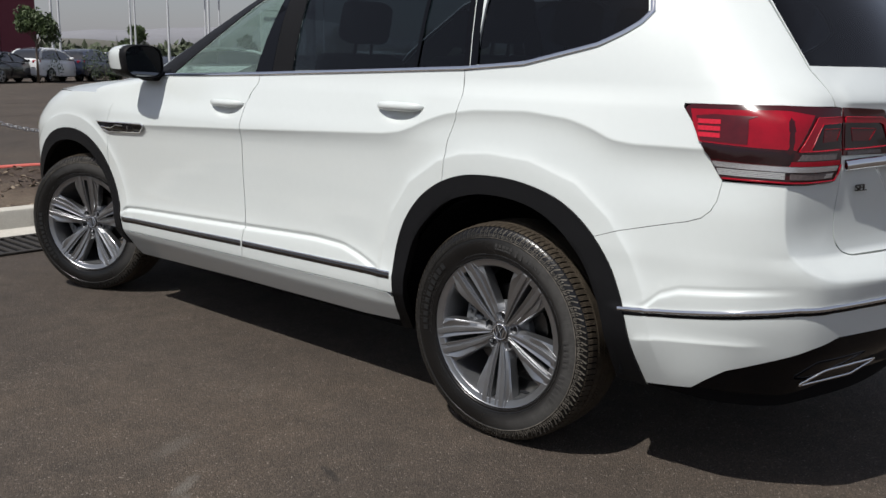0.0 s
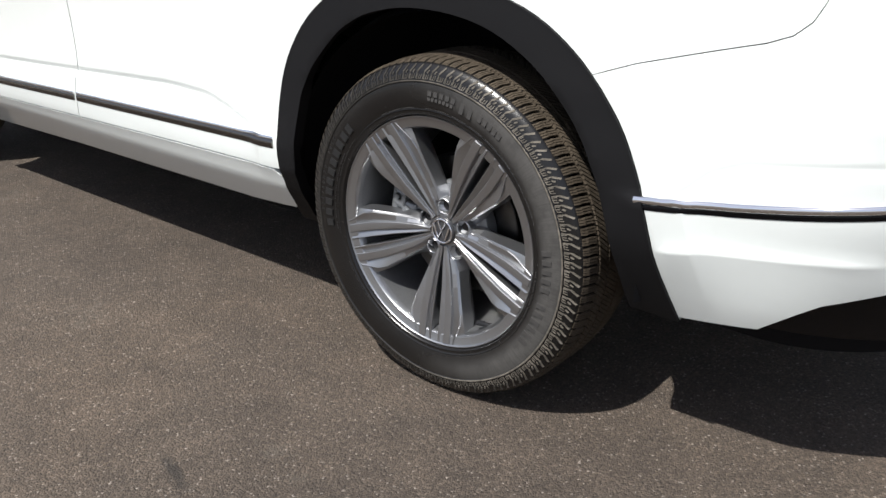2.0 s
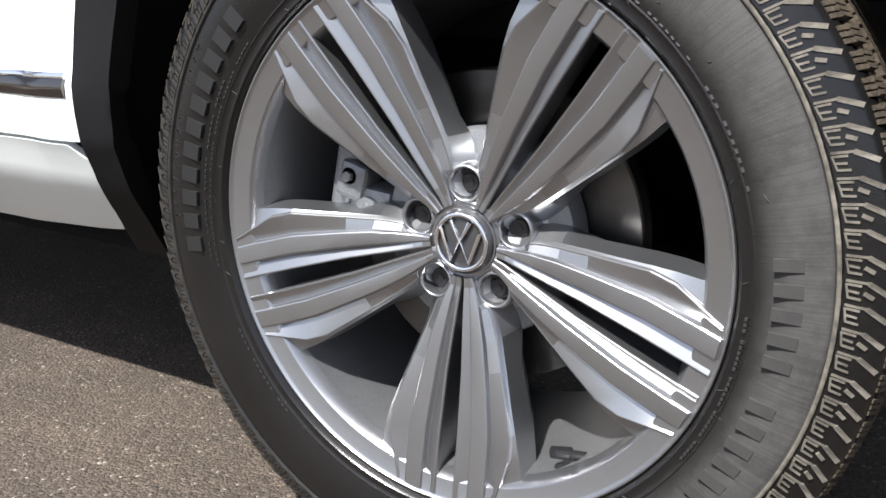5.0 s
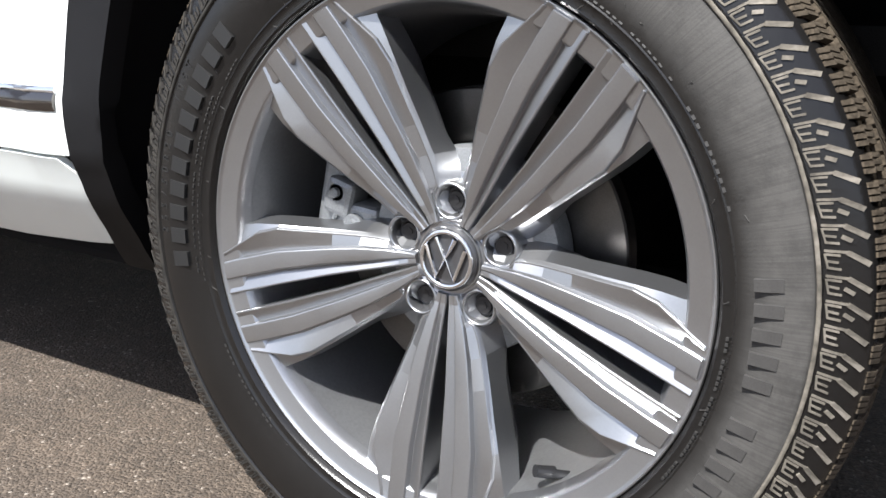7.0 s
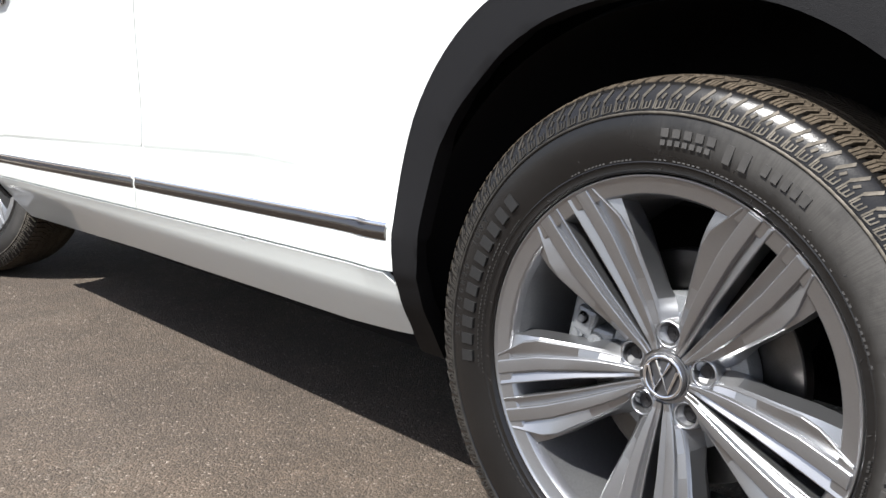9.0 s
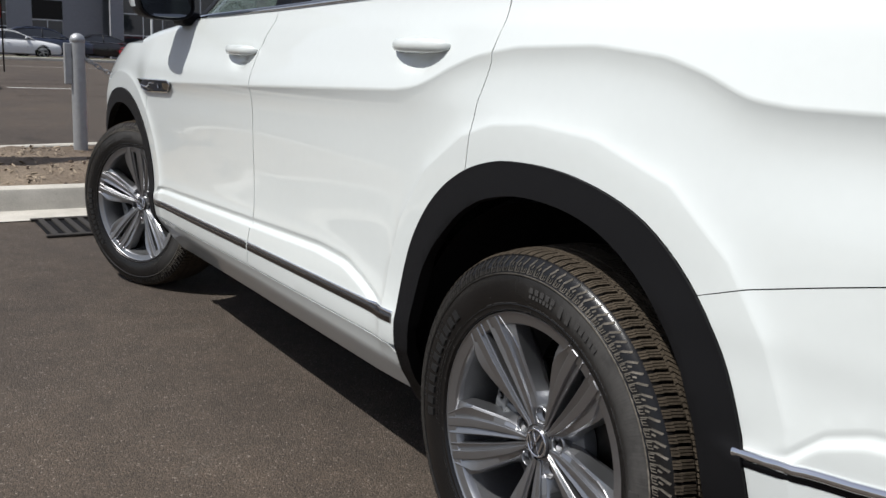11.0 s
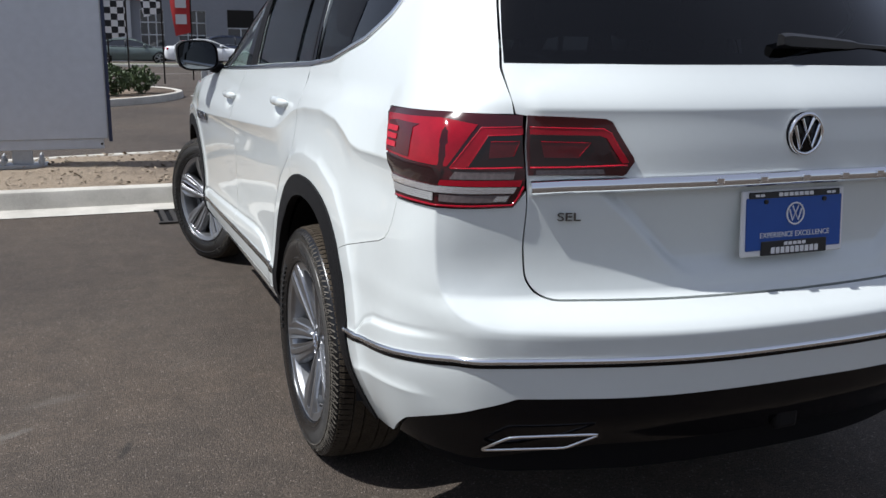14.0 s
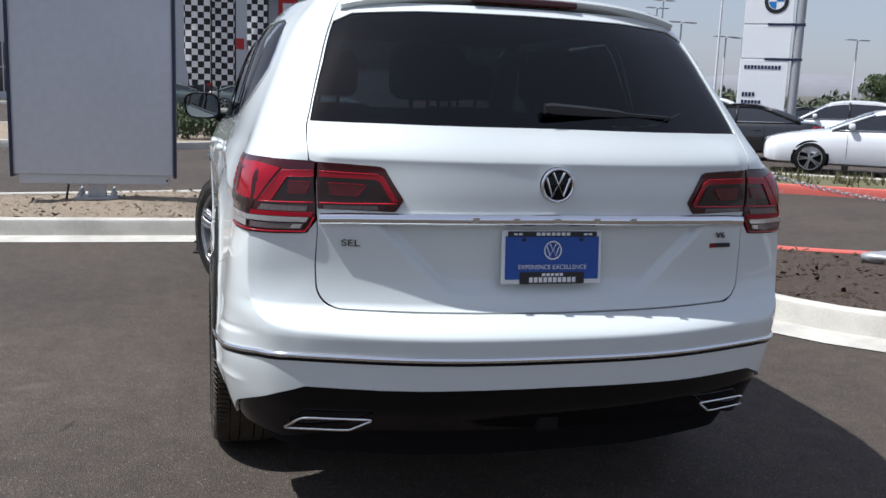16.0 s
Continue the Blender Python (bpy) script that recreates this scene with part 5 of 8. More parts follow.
def lamp_line(rows, material, parent, lift, mirror, r=0.0022):
    d = np.array(dense(rows, 0.02, closed=False))
    p = shape(d[:, 0], d[:, 1]) + normals(d[:, 0], d[:, 1]) * lift
    if mirror:
        p = p * [-1, 1, 1]
    return part("light_guide", tube(p, r, 6), material, parent, smooth=True)


CORNER = CORNER_U
for mirror in (False, True):
    k, z0 = mirror, CORNER
    # outer lamp, on the wing and round the corner
    outer = S([(-.606, 1.170), (-.612, 1.179)]) + [(at_y(-.628, 1.185), 1.185)] + R([(.80, 1.188), (.6925, 1.188), (.690, 1.06), (.691, 1.030), (.703, 1.006), (.716, .986), (.80, .982)]) + [(z0, .980)] + S([(-.745, .981), (-.738, .987)])
    lamp = new("tail_lamp", panel_mesh("tail_lamp", outer, RED_DARK, gap=0.001, lip=0.02, lift=0.004, step=0.025, mirror=mirror))
    lamp.parent = car
    lamp["label"] = "red tail lamp with a clear reversing strip"
    # the red field on the wing, with three bars and a housing in shadow
    lamp_patch("red_lens", S([(-.626, 1.170), (-.70, 1.171)]) + [(z0 - .02, 1.170), (z0 + .072, 1.163), (z0 + .018, 1.070)] + S([(-.80, 1.074), (-.668, 1.080), (-.640, 1.13)]), RED, lamp, 0.006, k)
    # the box's shadow, tapered at the top, put into a darker colour
    lamp_patch("dark_housing", S([(-.646, 1.152), (-.70, 1.158), (-.815, 1.153), (-.795, 1.145), (-.802, 1.080), (-.672, 1.084)]), RED_LED, lamp, 0.0072, k)
    for i in range(3):
        z = 1.143 - i * 0.0185
        lamp_patch("led_bar", S([(-.654 - i * .004, z), (-.722 - i * .002, z), (-.724 - i * .002, z - .0125), (-.657 - i * .004, z - .0125)]), RED_BRIGHT, lamp, 0.0088, k, lip=0.002)
    lamp_patch("smoked_red_band", S([(-.674, 1.076), (-.80, 1.069)]) + [(z0 + .012, 1.064), (z0 + .004, 1.031)] + S([(-.80, 1.035), (-.704, 1.040)]), RED_SMOKE, lamp, 0.0058, k)
    # raised frame round the inner half
    frame_rows = [(z0 + .024, 1.067), (z0 + .082, 1.156)] + R([(.695, 1.161), (.695, 1.146)]) + [(z0 + .100, 1.142), (z0 + .058, 1.071)]
    lamp_patch("lamp_frame", frame_rows, RED, lamp, 0.0085, k, lip=0.004)
    lamp_line([(z0 + .024, 1.067), (z0 + .082, 1.157)] + R([(.697, 1.162)]), RED_BRIGHT, lamp, 0.0085, k, 0.0012)
    lamp_line([(z0 + .060, 1.071), (z0 + .100, 1.141)] + R([(.697, 1.145)]), RED_BRIGHT, lamp, 0.0088, k, 0.0010)
    lamp_patch("dark_housing", [(z0 + .068, 1.074), (z0 + .106, 1.138)] + R([(.696, 1.142), (.696, 1.078)]), RED_SMOKE, lamp, 0.0062, k)
    lamp_patch("red_reflector", [(z0 + .106, 1.092), (z0 + .108, 1.128)] + R([(.702, 1.130), (.716, 1.096)]), RED_LED, lamp, 0.0075, k)
    lamp_line([(z0 + .108, 1.128)] + R([(.702, 1.130), (.716, 1.097)]), RED, lamp, 0.0080, k, 0.0010)
    lamp_line([(z0 + .024, 1.067)] + R([(.697, 1.072)]), RED_BRIGHT, lamp, 0.0072, k, 0.0020)
    lamp_patch("smoked_strip", [(z0 + .034, 1.060)] + R([(.712, 1.063), (.716, 1.046)]) + [(z0 + .024, 1.043)], SMOKE, lamp, 0.0062, k)
    lamp_patch("red_reflector", [(z0 + .006, 1.040)] + R([(.697, 1.044), (.702, 1.030)]) + [(z0 + .003, 1.028)], RED, lamp, 0.0060, k)
    # silver strip and the reversing lens under it
    lamp_patch("reversing_strip", S([(-.712, 1.032), (-.80, 1.029)]) + [(z0, 1.0265)] + R([(.80, 1.027), (.709, 1.0285), (.716, 1.015), (.80, 1.0125)]) + [(z0, 1.012)] + S([(-.80, 1.014), (-.722, 1.0165)]), SILVER_LENS, lamp, 0.0080, k)
    for i in range(4):
        za, zb = 1.0105 - i * .0046, 1.0105 - i * .0046 - .0038
        lamp_patch("lens_rib", S([(-.727 - i * .002, za + .002), (-.80, za + .0005)]) + [(z0 - .004, za - .0005), (z0 - .004, zb - .0005)] + S([(-.80, zb + .0005), (-.729 - i * .002, zb + .002)]), WHITE_LENS, lamp, 0.0068, k, lip=0.002)
    lamp_patch("smoked_strip", [(z0 + .006, 1.0085)] + R([(.80, 1.009), (.722, 1.011), (.730, .995), (.80, .9925)]) + [(z0 + .006, .992)], SMOKE, lamp, 0.0062, k)
    lamp_patch("bright_reflector", R([(.752, 1.008), (.726, 1.009), (.732, .997), (.760, .996)]), SILVER_LENS, lamp, 0.0072, k)
    lamp_line(S([(-.745, .984), (-.80, .9835)]) + [(z0, .9825)] + R([(.80, .984), (.718, .988), (.704, 1.008), (.694, 1.030)]), RED, lamp, 0.0050, k, 0.0030)
    # inner lamp, on the tail door
    inner = R([(.6845, 1.188), (.60, 1.186), (.515, 1.182), (.500, 1.176), (.450, 1.095), (.448, 1.086), (.466, 1.058), (.474, 1.053), (.60, 1.054), (.6845, 1.054)])
    lamp2 = new("tail_lamp", panel_mesh("tail_lamp", inner, RED_DARK, gap=0.001, lip=0.02, lift=0.005, step=0.025, mirror=mirror))
    lamp2.parent = car
    lamp2["label"] = "dark red inner tail lamp"
    lamp_patch("lamp_frame", R([(.680, 1.161), (.522, 1.158), (.506, 1.150), (.466, 1.084), (.478, 1.082), (.514, 1.138), (.530, 1.144), (.680, 1.146)]), RED, lamp2, 0.0095, k, lip=0.004)
    lamp_line(R([(.680, 1.162), (.522, 1.159), (.505, 1.150), (.464, 1.084)]), RED_BRIGHT, lamp2, 0.0095, k, 0.0012)
    lamp_patch("dark_housing", R([(.680, 1.142), (.534, 1.140), (.520, 1.134), (.486, 1.080), (.680, 1.077)]), RED_SMOKE, lamp2, 0.0072, k)
    lamp_patch("red_reflector", R([(.656, 1.130), (.548, 1.128), (.576, 1.094), (.650, 1.095)]), RED_LED, lamp2, 0.0085, k)
    lamp_line(R([(.656, 1.130), (.548, 1.128), (.576, 1.095)]), RED, lamp2, 0.0090, k, 0.0010)
    lamp_line(R([(.680, 1.072), (.60, 1.073), (.466, 1.078)]), RED_BRIGHT, lamp2, 0.0085, k, 0.0020)
    lamp_patch("smoked_strip", R([(.668, 1.066), (.52, 1.069), (.516, 1.058), (.668, 1.056)]), SMOKE, lamp2, 0.0072, k)


# ---- handles, mirrors, badges ----
def handle(y, z, mirror):
    s = 1 if mirror else -1
    u = at_y(y, z)
    bm = bmesh.new()
    n, L = 14, 0.118
    ring = []
    for i in range(n + 1):
        t = -1 + 2 * i / n
        yy = y + t * L
        p = shape(np.array([at_y(yy, z)]), np.array([z]))[0]
        q = 1 - abs(t) ** 3
        h, d = 0.005 + 0.0120 * math.sqrt(max(q, 0)), 0.004 + 0.034 * max(q, 0) ** 0.7
        base = p[0] + 0.0
        out = []
        for a in np.linspace(0, 2 * math.pi, 12, endpoint=False):
            out.append(bm.verts.new(((base - d * (0.62 + 0.38 * math.cos(a))) * -s if False else (base - d * (0.60 + 0.40 * math.cos(a))) * (-1 if mirror else 1), yy, z + h * math.sin(a))))
        ring.append(out)
    for a, b in zip(ring, ring[1:]):
        for k in range(12):
            bm.faces.new((a[k], a[(k + 1) % 12], b[(k + 1) % 12], b[k]))
    bm.faces.new(ring[0])
    bm.faces.new(ring[-1])
    return part("door_handle", bm, PAINT, car, smooth=True, angle=60)


for mirror in (False, True):
    handle(1.545, 1.097, mirror)
    handle(.50, 1.129, mirror)
    s = -1 if mirror else 1
    # door mirror: a shell hollowed round the glass
    def section(y, f, lo=0.0, hi=360.0, n=28, grow=1.0):
        rows = []
        for a in np.linspace(radians(lo), radians(hi), n, endpoint=hi - lo < 359):
            c, t = math.cos(a), math.sin(a)
            q = (abs(c) ** 3.4 + abs(t) ** 3.4) ** (-1 / 3.4) * f * grow
            w = 0.106 + 0.010 * t * (1 if c < 0 else -.6)
            rows.append((s * (-1.036 + w * q * c), y + 0.10 * (s * 0 + q * c * -0.10) * -1, 1.266 + 0.078 * q * t))
        return rows

    loft = [(2.090, .90), (2.078, .92), (2.073, .95), (2.078, .985), (2.10, 1.0), (2.16, .99), (2.215, .93), (2.255, .80), (2.275, .60), (2.282, .3)]
    bm = bmesh.new()
    rings = [[bm.verts.new(q) for q in section(y, f)] for y, f in loft]
    for a, b in zip(rings, rings[1:]):
        for i in range(28):
            bm.faces.new((a[i], a[(i + 1) % 28], b[(i + 1) % 28], b[i]))
    bm.faces.new(rings[0])
    bm.faces.new(rings[-1])
    body = part("door_mirror", bm, CLAD, car, "door mirror with a white cap and black base", smooth=True, angle=50)
    bm = bmesh.new()
    rings = [[bm.verts.new(q) for q in section(y + .004, f, -25, 205, 24, 1.012)] for y, f in [(2.12, .985)] + loft[5:]]
    for a, b in zip(rings, rings[1:]):
        for i in range(23):
            bm.faces.new((a[i], a[i + 1], b[i + 1], b[i]))
    bm.faces.new(rings[-1])
    part("mirror_cap", bm, PAINT, body, "white mirror cap", smooth=True, angle=50)
    bm = bmesh.new()
    top = [bm.verts.new(q) for q in section(2.083, .875)]
    low = [bm.verts.new(q) for q in section(2.095, .875)]
    bm.faces.new(top)
    for i in range(28):
        bm.faces.new((top[i], low[i], low[(i + 1) % 28], top[(i + 1) % 28]))
    part("mirror_glass", bm, MIRROR, body, "mirror glass")
    bm = bmesh.new()
    box(bm, -.96, 2.13, 1.175, -.89, 2.27, 1.225, .015)
    if mirror:
        bmesh.ops.scale(bm, vec=(-1, 1, 1), verts=bm.verts)
    part("mirror_foot", bm, CLAD, body)
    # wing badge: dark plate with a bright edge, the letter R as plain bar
    b = new("wing_badge", panel_mesh("wing_badge", S([(2.655, .955), (2.20, .966), (2.175, .962), (2.225, .925), (2.53, .912), (2.60, .925)]), GLOSS_BLACK, gap=0, lip=0.004, lift=0.006, step=0.03, mirror=mirror))
    b.parent = car
    b["label"] = "dark wing badge with bright edges"
    for rows in ([(2.655, .956), (2.20, .967), (2.176, .962)], [(2.60, .926), (2.53, .913), (2.225, .926), (2.178, .960)], [(2.60, .935), (2.50, .932), (2.44, .952), (2.37, .953)]):
        d = np.array(dense(S(rows), 0.02, closed=False))
        p = shape(d[:, 0], d[:, 1]) + normals(d[:, 0], d[:, 1]) * 0.0075
        part("badge_edge", tube(p * ([-1, 1, 1] if mirror else [1, 1, 1]), 0.0028, 6), CHROME, b)
    if not mirror:
        p = shape(np.array([at_y(2.33, .942)]), np.array([.942]))[0] + np.array((-0.008, 0, 0))
        text_mesh("badge_letter", "R", 0.026, 0.001, CHROME, b, Matrix.Translation(p) @ Euler((radians(90), 0, radians(-90))).to_matrix().to_4x4())


def tail_point(x, z, out=0.0):
    u = at_x(x, z)
    p, n = shape(np.array([u]), np.array([z]))[0], normals(np.array([u]), np.array([z]))[0]
    q = p + n * out
    return Vector((abs(q[0]) * (1 if x > 0 else -1), q[1], q[2]))


# round emblem on the tail door
c = tail_point(0.0, 1.142, 0.002)
v, f = lathe([(.0, .0050), (.045, .0044), (.0515, .0015), (.0530, -.010)], 48, "z")
turn = Matrix.Translation(c) @ Matrix.Rotation(radians(90 - 3), 4, "X")
disc = part("tail_emblem", ([turn @ Vector(q) for q in v], f), GLOSS_BLACK, car, "round dark emblem with bright ring and bars", smooth=True, angle=40)
emblem(disc, c + Vector((0, -.0062, 0)), 0.0475, False)
# five raised bars on the chrome strip, in place of the model's name
for i, x in enumerate((-.245, -.125, 0.0, .125, .245)):
    q = tail_point(x if x else 0.001, 1.040, 0.020)
    bm = bmesh.new()
    box(bm, x - .010, q.y - .003, 1.033, x + .010, q.y + .004, 1.048, .002)
    part("badge_bar", bm, CHROME, car, "plain bar in place of a letter")
q = tail_point(-.592, .960, 0.005)
text_mesh("trim_badge", "SEL", 0.027, 0.002, DARK_CHROME, car, Matrix.Translation(q) @ Euler((radians(88), 0, radians(-15))).to_matrix().to_4x4() @ Matrix.Diagonal((1.42, 1, 1, 1)), "dark chrome trim letters")
q = tail_point(.592, .982, 0.005)
text_mesh("trim_badge", "V6", 0.026, 0.002, DARK_CHROME, car, Matrix.Translation(q) @ Euler((radians(88), 0, radians(15))).to_matrix().to_4x4() @ Matrix.Diagonal((1.35, 1, 1, 1)), "dark chrome engine letters")
q = tail_point(.595, .950, 0.003)
bm = bmesh.new()
m = Matrix.Translation(q) @ Matrix.Rotation(radians(11), 4, "Z")
box(bm, -.042, -.002, -.007, .042, .002, .007, .001, 1, m)
part("trim_badge", bm, BLACK_PLASTIC, car, "dark plain bar badge")
bm = bmesh.new()
box(bm, -.040, -.004, -.005, -.022, .0, .005, 0, 1, m)
part("trim_badge", bm, RED, car, "small red badge end")

# number-plate blank in its frame
pl = Matrix.Translation((0.0, -1.083, .9275)) @ Matrix.Rotation(radians(-5), 4, "X")
bm = bmesh.new()
box(bm, -.158, -.004, -.081, .158, .006, .081, .006, 3, pl)
plate = part("plate_frame", bm, WHITE_PLASTIC, car, "blue dealer plate in a white plastic frame")
bm = bmesh.new()
box(bm, -.147, -.0065, -.066, .147, -.003, .062, .003, 2, pl)
part("plate_blank", bm, PLATE_BLUE, plate)
bm = bmesh.new()
box(bm, -.140, -.008, .060, .140, -.003, .076, .002, 1, pl)
part("plate_band", bm, BLACK_PLASTIC, plate)
bm = bmesh.new()
box(bm, -.102, -.009, -.080, .102, -.003, -.044, .003, 2, pl)
part("plate_band", bm, BLACK_PLASTIC, plate)
for x0, x1, z0, z1 in ((-.075, .075, -.075, -.060), (-.035, .035, -.056, -.048), (-.055, .055, .064, .073), (-.125, -.095, .065, .071), (.095, .125, .065, .071)):
    n = max(2, round((x1 - x0) / 0.0155))
    for i in range(n):
        bm = bmesh.new()
        w = (x1 - x0) / n
        box(bm, x0 + w * (i + .14), -.0105, z0, x0 + w * (i + .86), -.008, z1, 0, 1, pl)
        part("plate_bar", bm, WHITE_PLASTIC, plate)
text_mesh("plate_text", "EXPERIENCE EXCELLENCE", 0.0185, 0.0004, WHITE_PLASTIC, plate, pl @ Matrix.Translation((0, -.0092, -.030)) @ Matrix.Rotation(radians(90), 4, "X"))
ring = [pl @ Vector((math.cos(a) * .026, -.0085, .020 + math.sin(a) * .026)) for a in np.linspace(0, 2 * math.pi, 32, endpoint=False)]
part("plate_ring", tube(ring, .0022, 6, True), WHITE_PLASTIC, plate, smooth=True)
for pts in ([(-.78, .45), (-.36, -.70), (0, .10), (.36, -.70), (.78, .45)], [(-.38, .78), (0, .02), (.38, .78)]):
    part("plate_bar", tube([pl @ Vector((x * .024, -.0085, .020 + z * .024)) for x, z in pts], .0019, 6), WHITE_PLASTIC, plate)
for x in (-.09, .09):
    bm = bmesh.new()
    rod(bm, pl @ Vector((x, -.003, .052)), pl @ Vector((x, -.010, .052)), .0065, .0055, 14)
    part("plate_screw", bm, BLACK_PLASTIC, plate)

# wiper on the tail window
w0, w1 = tail_point(-.02, 1.345, .016), tail_point(.42, 1.345, .008)
bm = bmesh.new()
k = []
for t, h, d in ((0, .014, .014), (.06, .019, .016), (.30, .017, .014), (.56, .013, .010), (.64, .007, .007), (1.0, .005, .006)):
    p = w0.lerp(w1, t) + Vector((0, .010 * math.sin(t * 3) * 0, .006 - .012 * t))
    k.append([bm.verts.new(p + Vector((0, a * d, b * h))) for a, b in ((-1, -.7), (-1, .6), (-.3, 1), (.6, 1), (.8, -1))])
for a, b in zip(k, k[1:]):
    for i in range(5):
        bm.faces.new((a[i], a[(i + 1) % 5], b[(i + 1) % 5], b[i]))
bm.faces.new(k[0])
bm.faces.new(k[-1])
part("tail_wiper", bm, BLACK_PLASTIC, car, "black plastic tail wiper", smooth=True, angle=40)

# roof spoiler with the high brake lamp
bm = bmesh.new()
sec = [(-.40, 1.752), (-.60, 1.735), (-.715, 1.713), (-.722, 1.704), (-.712, 1.690), (-.66, 1.668), (-.60, 1.664)]
ring = []
for x in np.linspace(-.58, .58, 25):
    e = 1 - (abs(x) / .60) ** 4
    ring.append([bm.verts.new((x, y * 1.0 + .10 * (abs(x) / .58) ** 2.5 + 0.0, z - .045 * (abs(x) / .58) ** 3)) for y, z in sec])
for a, b in zip(ring, ring[1:]):
    for i in range(len(sec)):
        j = (i + 1) % len(sec)
        bm.faces.new((a[i], a[j], b[j], b[i]))
bm.faces.new(ring[0])
bm.faces.new(ring[-1])
part("roof_spoiler", bm, PAINT, car, smooth=True, angle=35)
bm = bmesh.new()
box(bm, -.178, -.728, 1.680, .178, -.705, 1.700, .006)
part("brake_lamp", bm, RED_DARK, car, "dark red high brake lamp")
# tow receiver in the valance
bm = bmesh.new()
box(bm, -.036, -1.135, .400, .036, -1.06, .462, .012)
part("tow_receiver", bm, CLAD, car)

# ---- inside the car ----
def seat(x, y, back, n=1):
    bm = bmesh.new()
    w = .26 * n
    box(bm, x - w, y - .02, .62, x + w, y + .50, .80, .06, 3)
    box(bm, x - w * .92, -.10, 0, x + w * .92, .06, .62, .05, 3, Matrix.Translation((0, y, .72)) @ Matrix.Rotation(radians(14), 4, "X"))
    ob = part("seat", bm, SEAT, car, "dark cloth car seat", smooth=True, angle=40)
    for i in range(n):
        hx = x + (i - (n - 1) / 2) * .50
        bm = bmesh.new()
        box(bm, hx - .13, -.06, .67, hx + .13, .06, .86, .045, 3, Matrix.Translation((0, y - .0, .72)) @ Matrix.Rotation(radians(14), 4, "X"))
        rod(bm, (hx - .05, y - .16, 1.30), (hx - .05, y - .18, 1.42), .008)
        rod(bm, (hx + .05, y - .16, 1.30), (hx + .05, y - .18, 1.42), .008)
        part("headrest", bm, SEAT, ob, smooth=True, angle=40)


seat(-.38, 1.45, 0)
seat(.38, 1.45, 0)
seat(0, .55, 0, 3)
seat(0, -.25, 0, 2)
bm = bmesh.new()
box(bm, -.78, 2.02, .75, .78, 2.45, 1.14, .08, 3)
part("dashboard", bm, SEAT, car, smooth=True, angle=40)
c = Vector((-.38, 1.98, 1.08))
pts = [c + Matrix.Rotation(radians(25), 3, "X") @ Vector((math.cos(a) * .185, 0, math.sin(a) * .185)) for a in np.linspace(0, 2 * math.pi, 32, endpoint=False)]
sw = part("steering_wheel", tube(pts, .016, 8, True), SEAT, car, smooth=True)
bm = bmesh.new()
box(bm, -.55, 1.96, 1.06, -.21, 2.0, 1.10, .012)
box(bm, -.46, 1.95, 1.03, -.30, 2.02, 1.13, .03)
part("steering_hub", bm, SEAT, sw)
bm = bmesh.new()
box(bm, -.60, -.60, .55, .60, 2.2, .60, 0)
box(bm, -.56, -.62, 1.655, .56, 1.3, 1.675, .01)
part("cabin_lining", bm, SEAT, car)

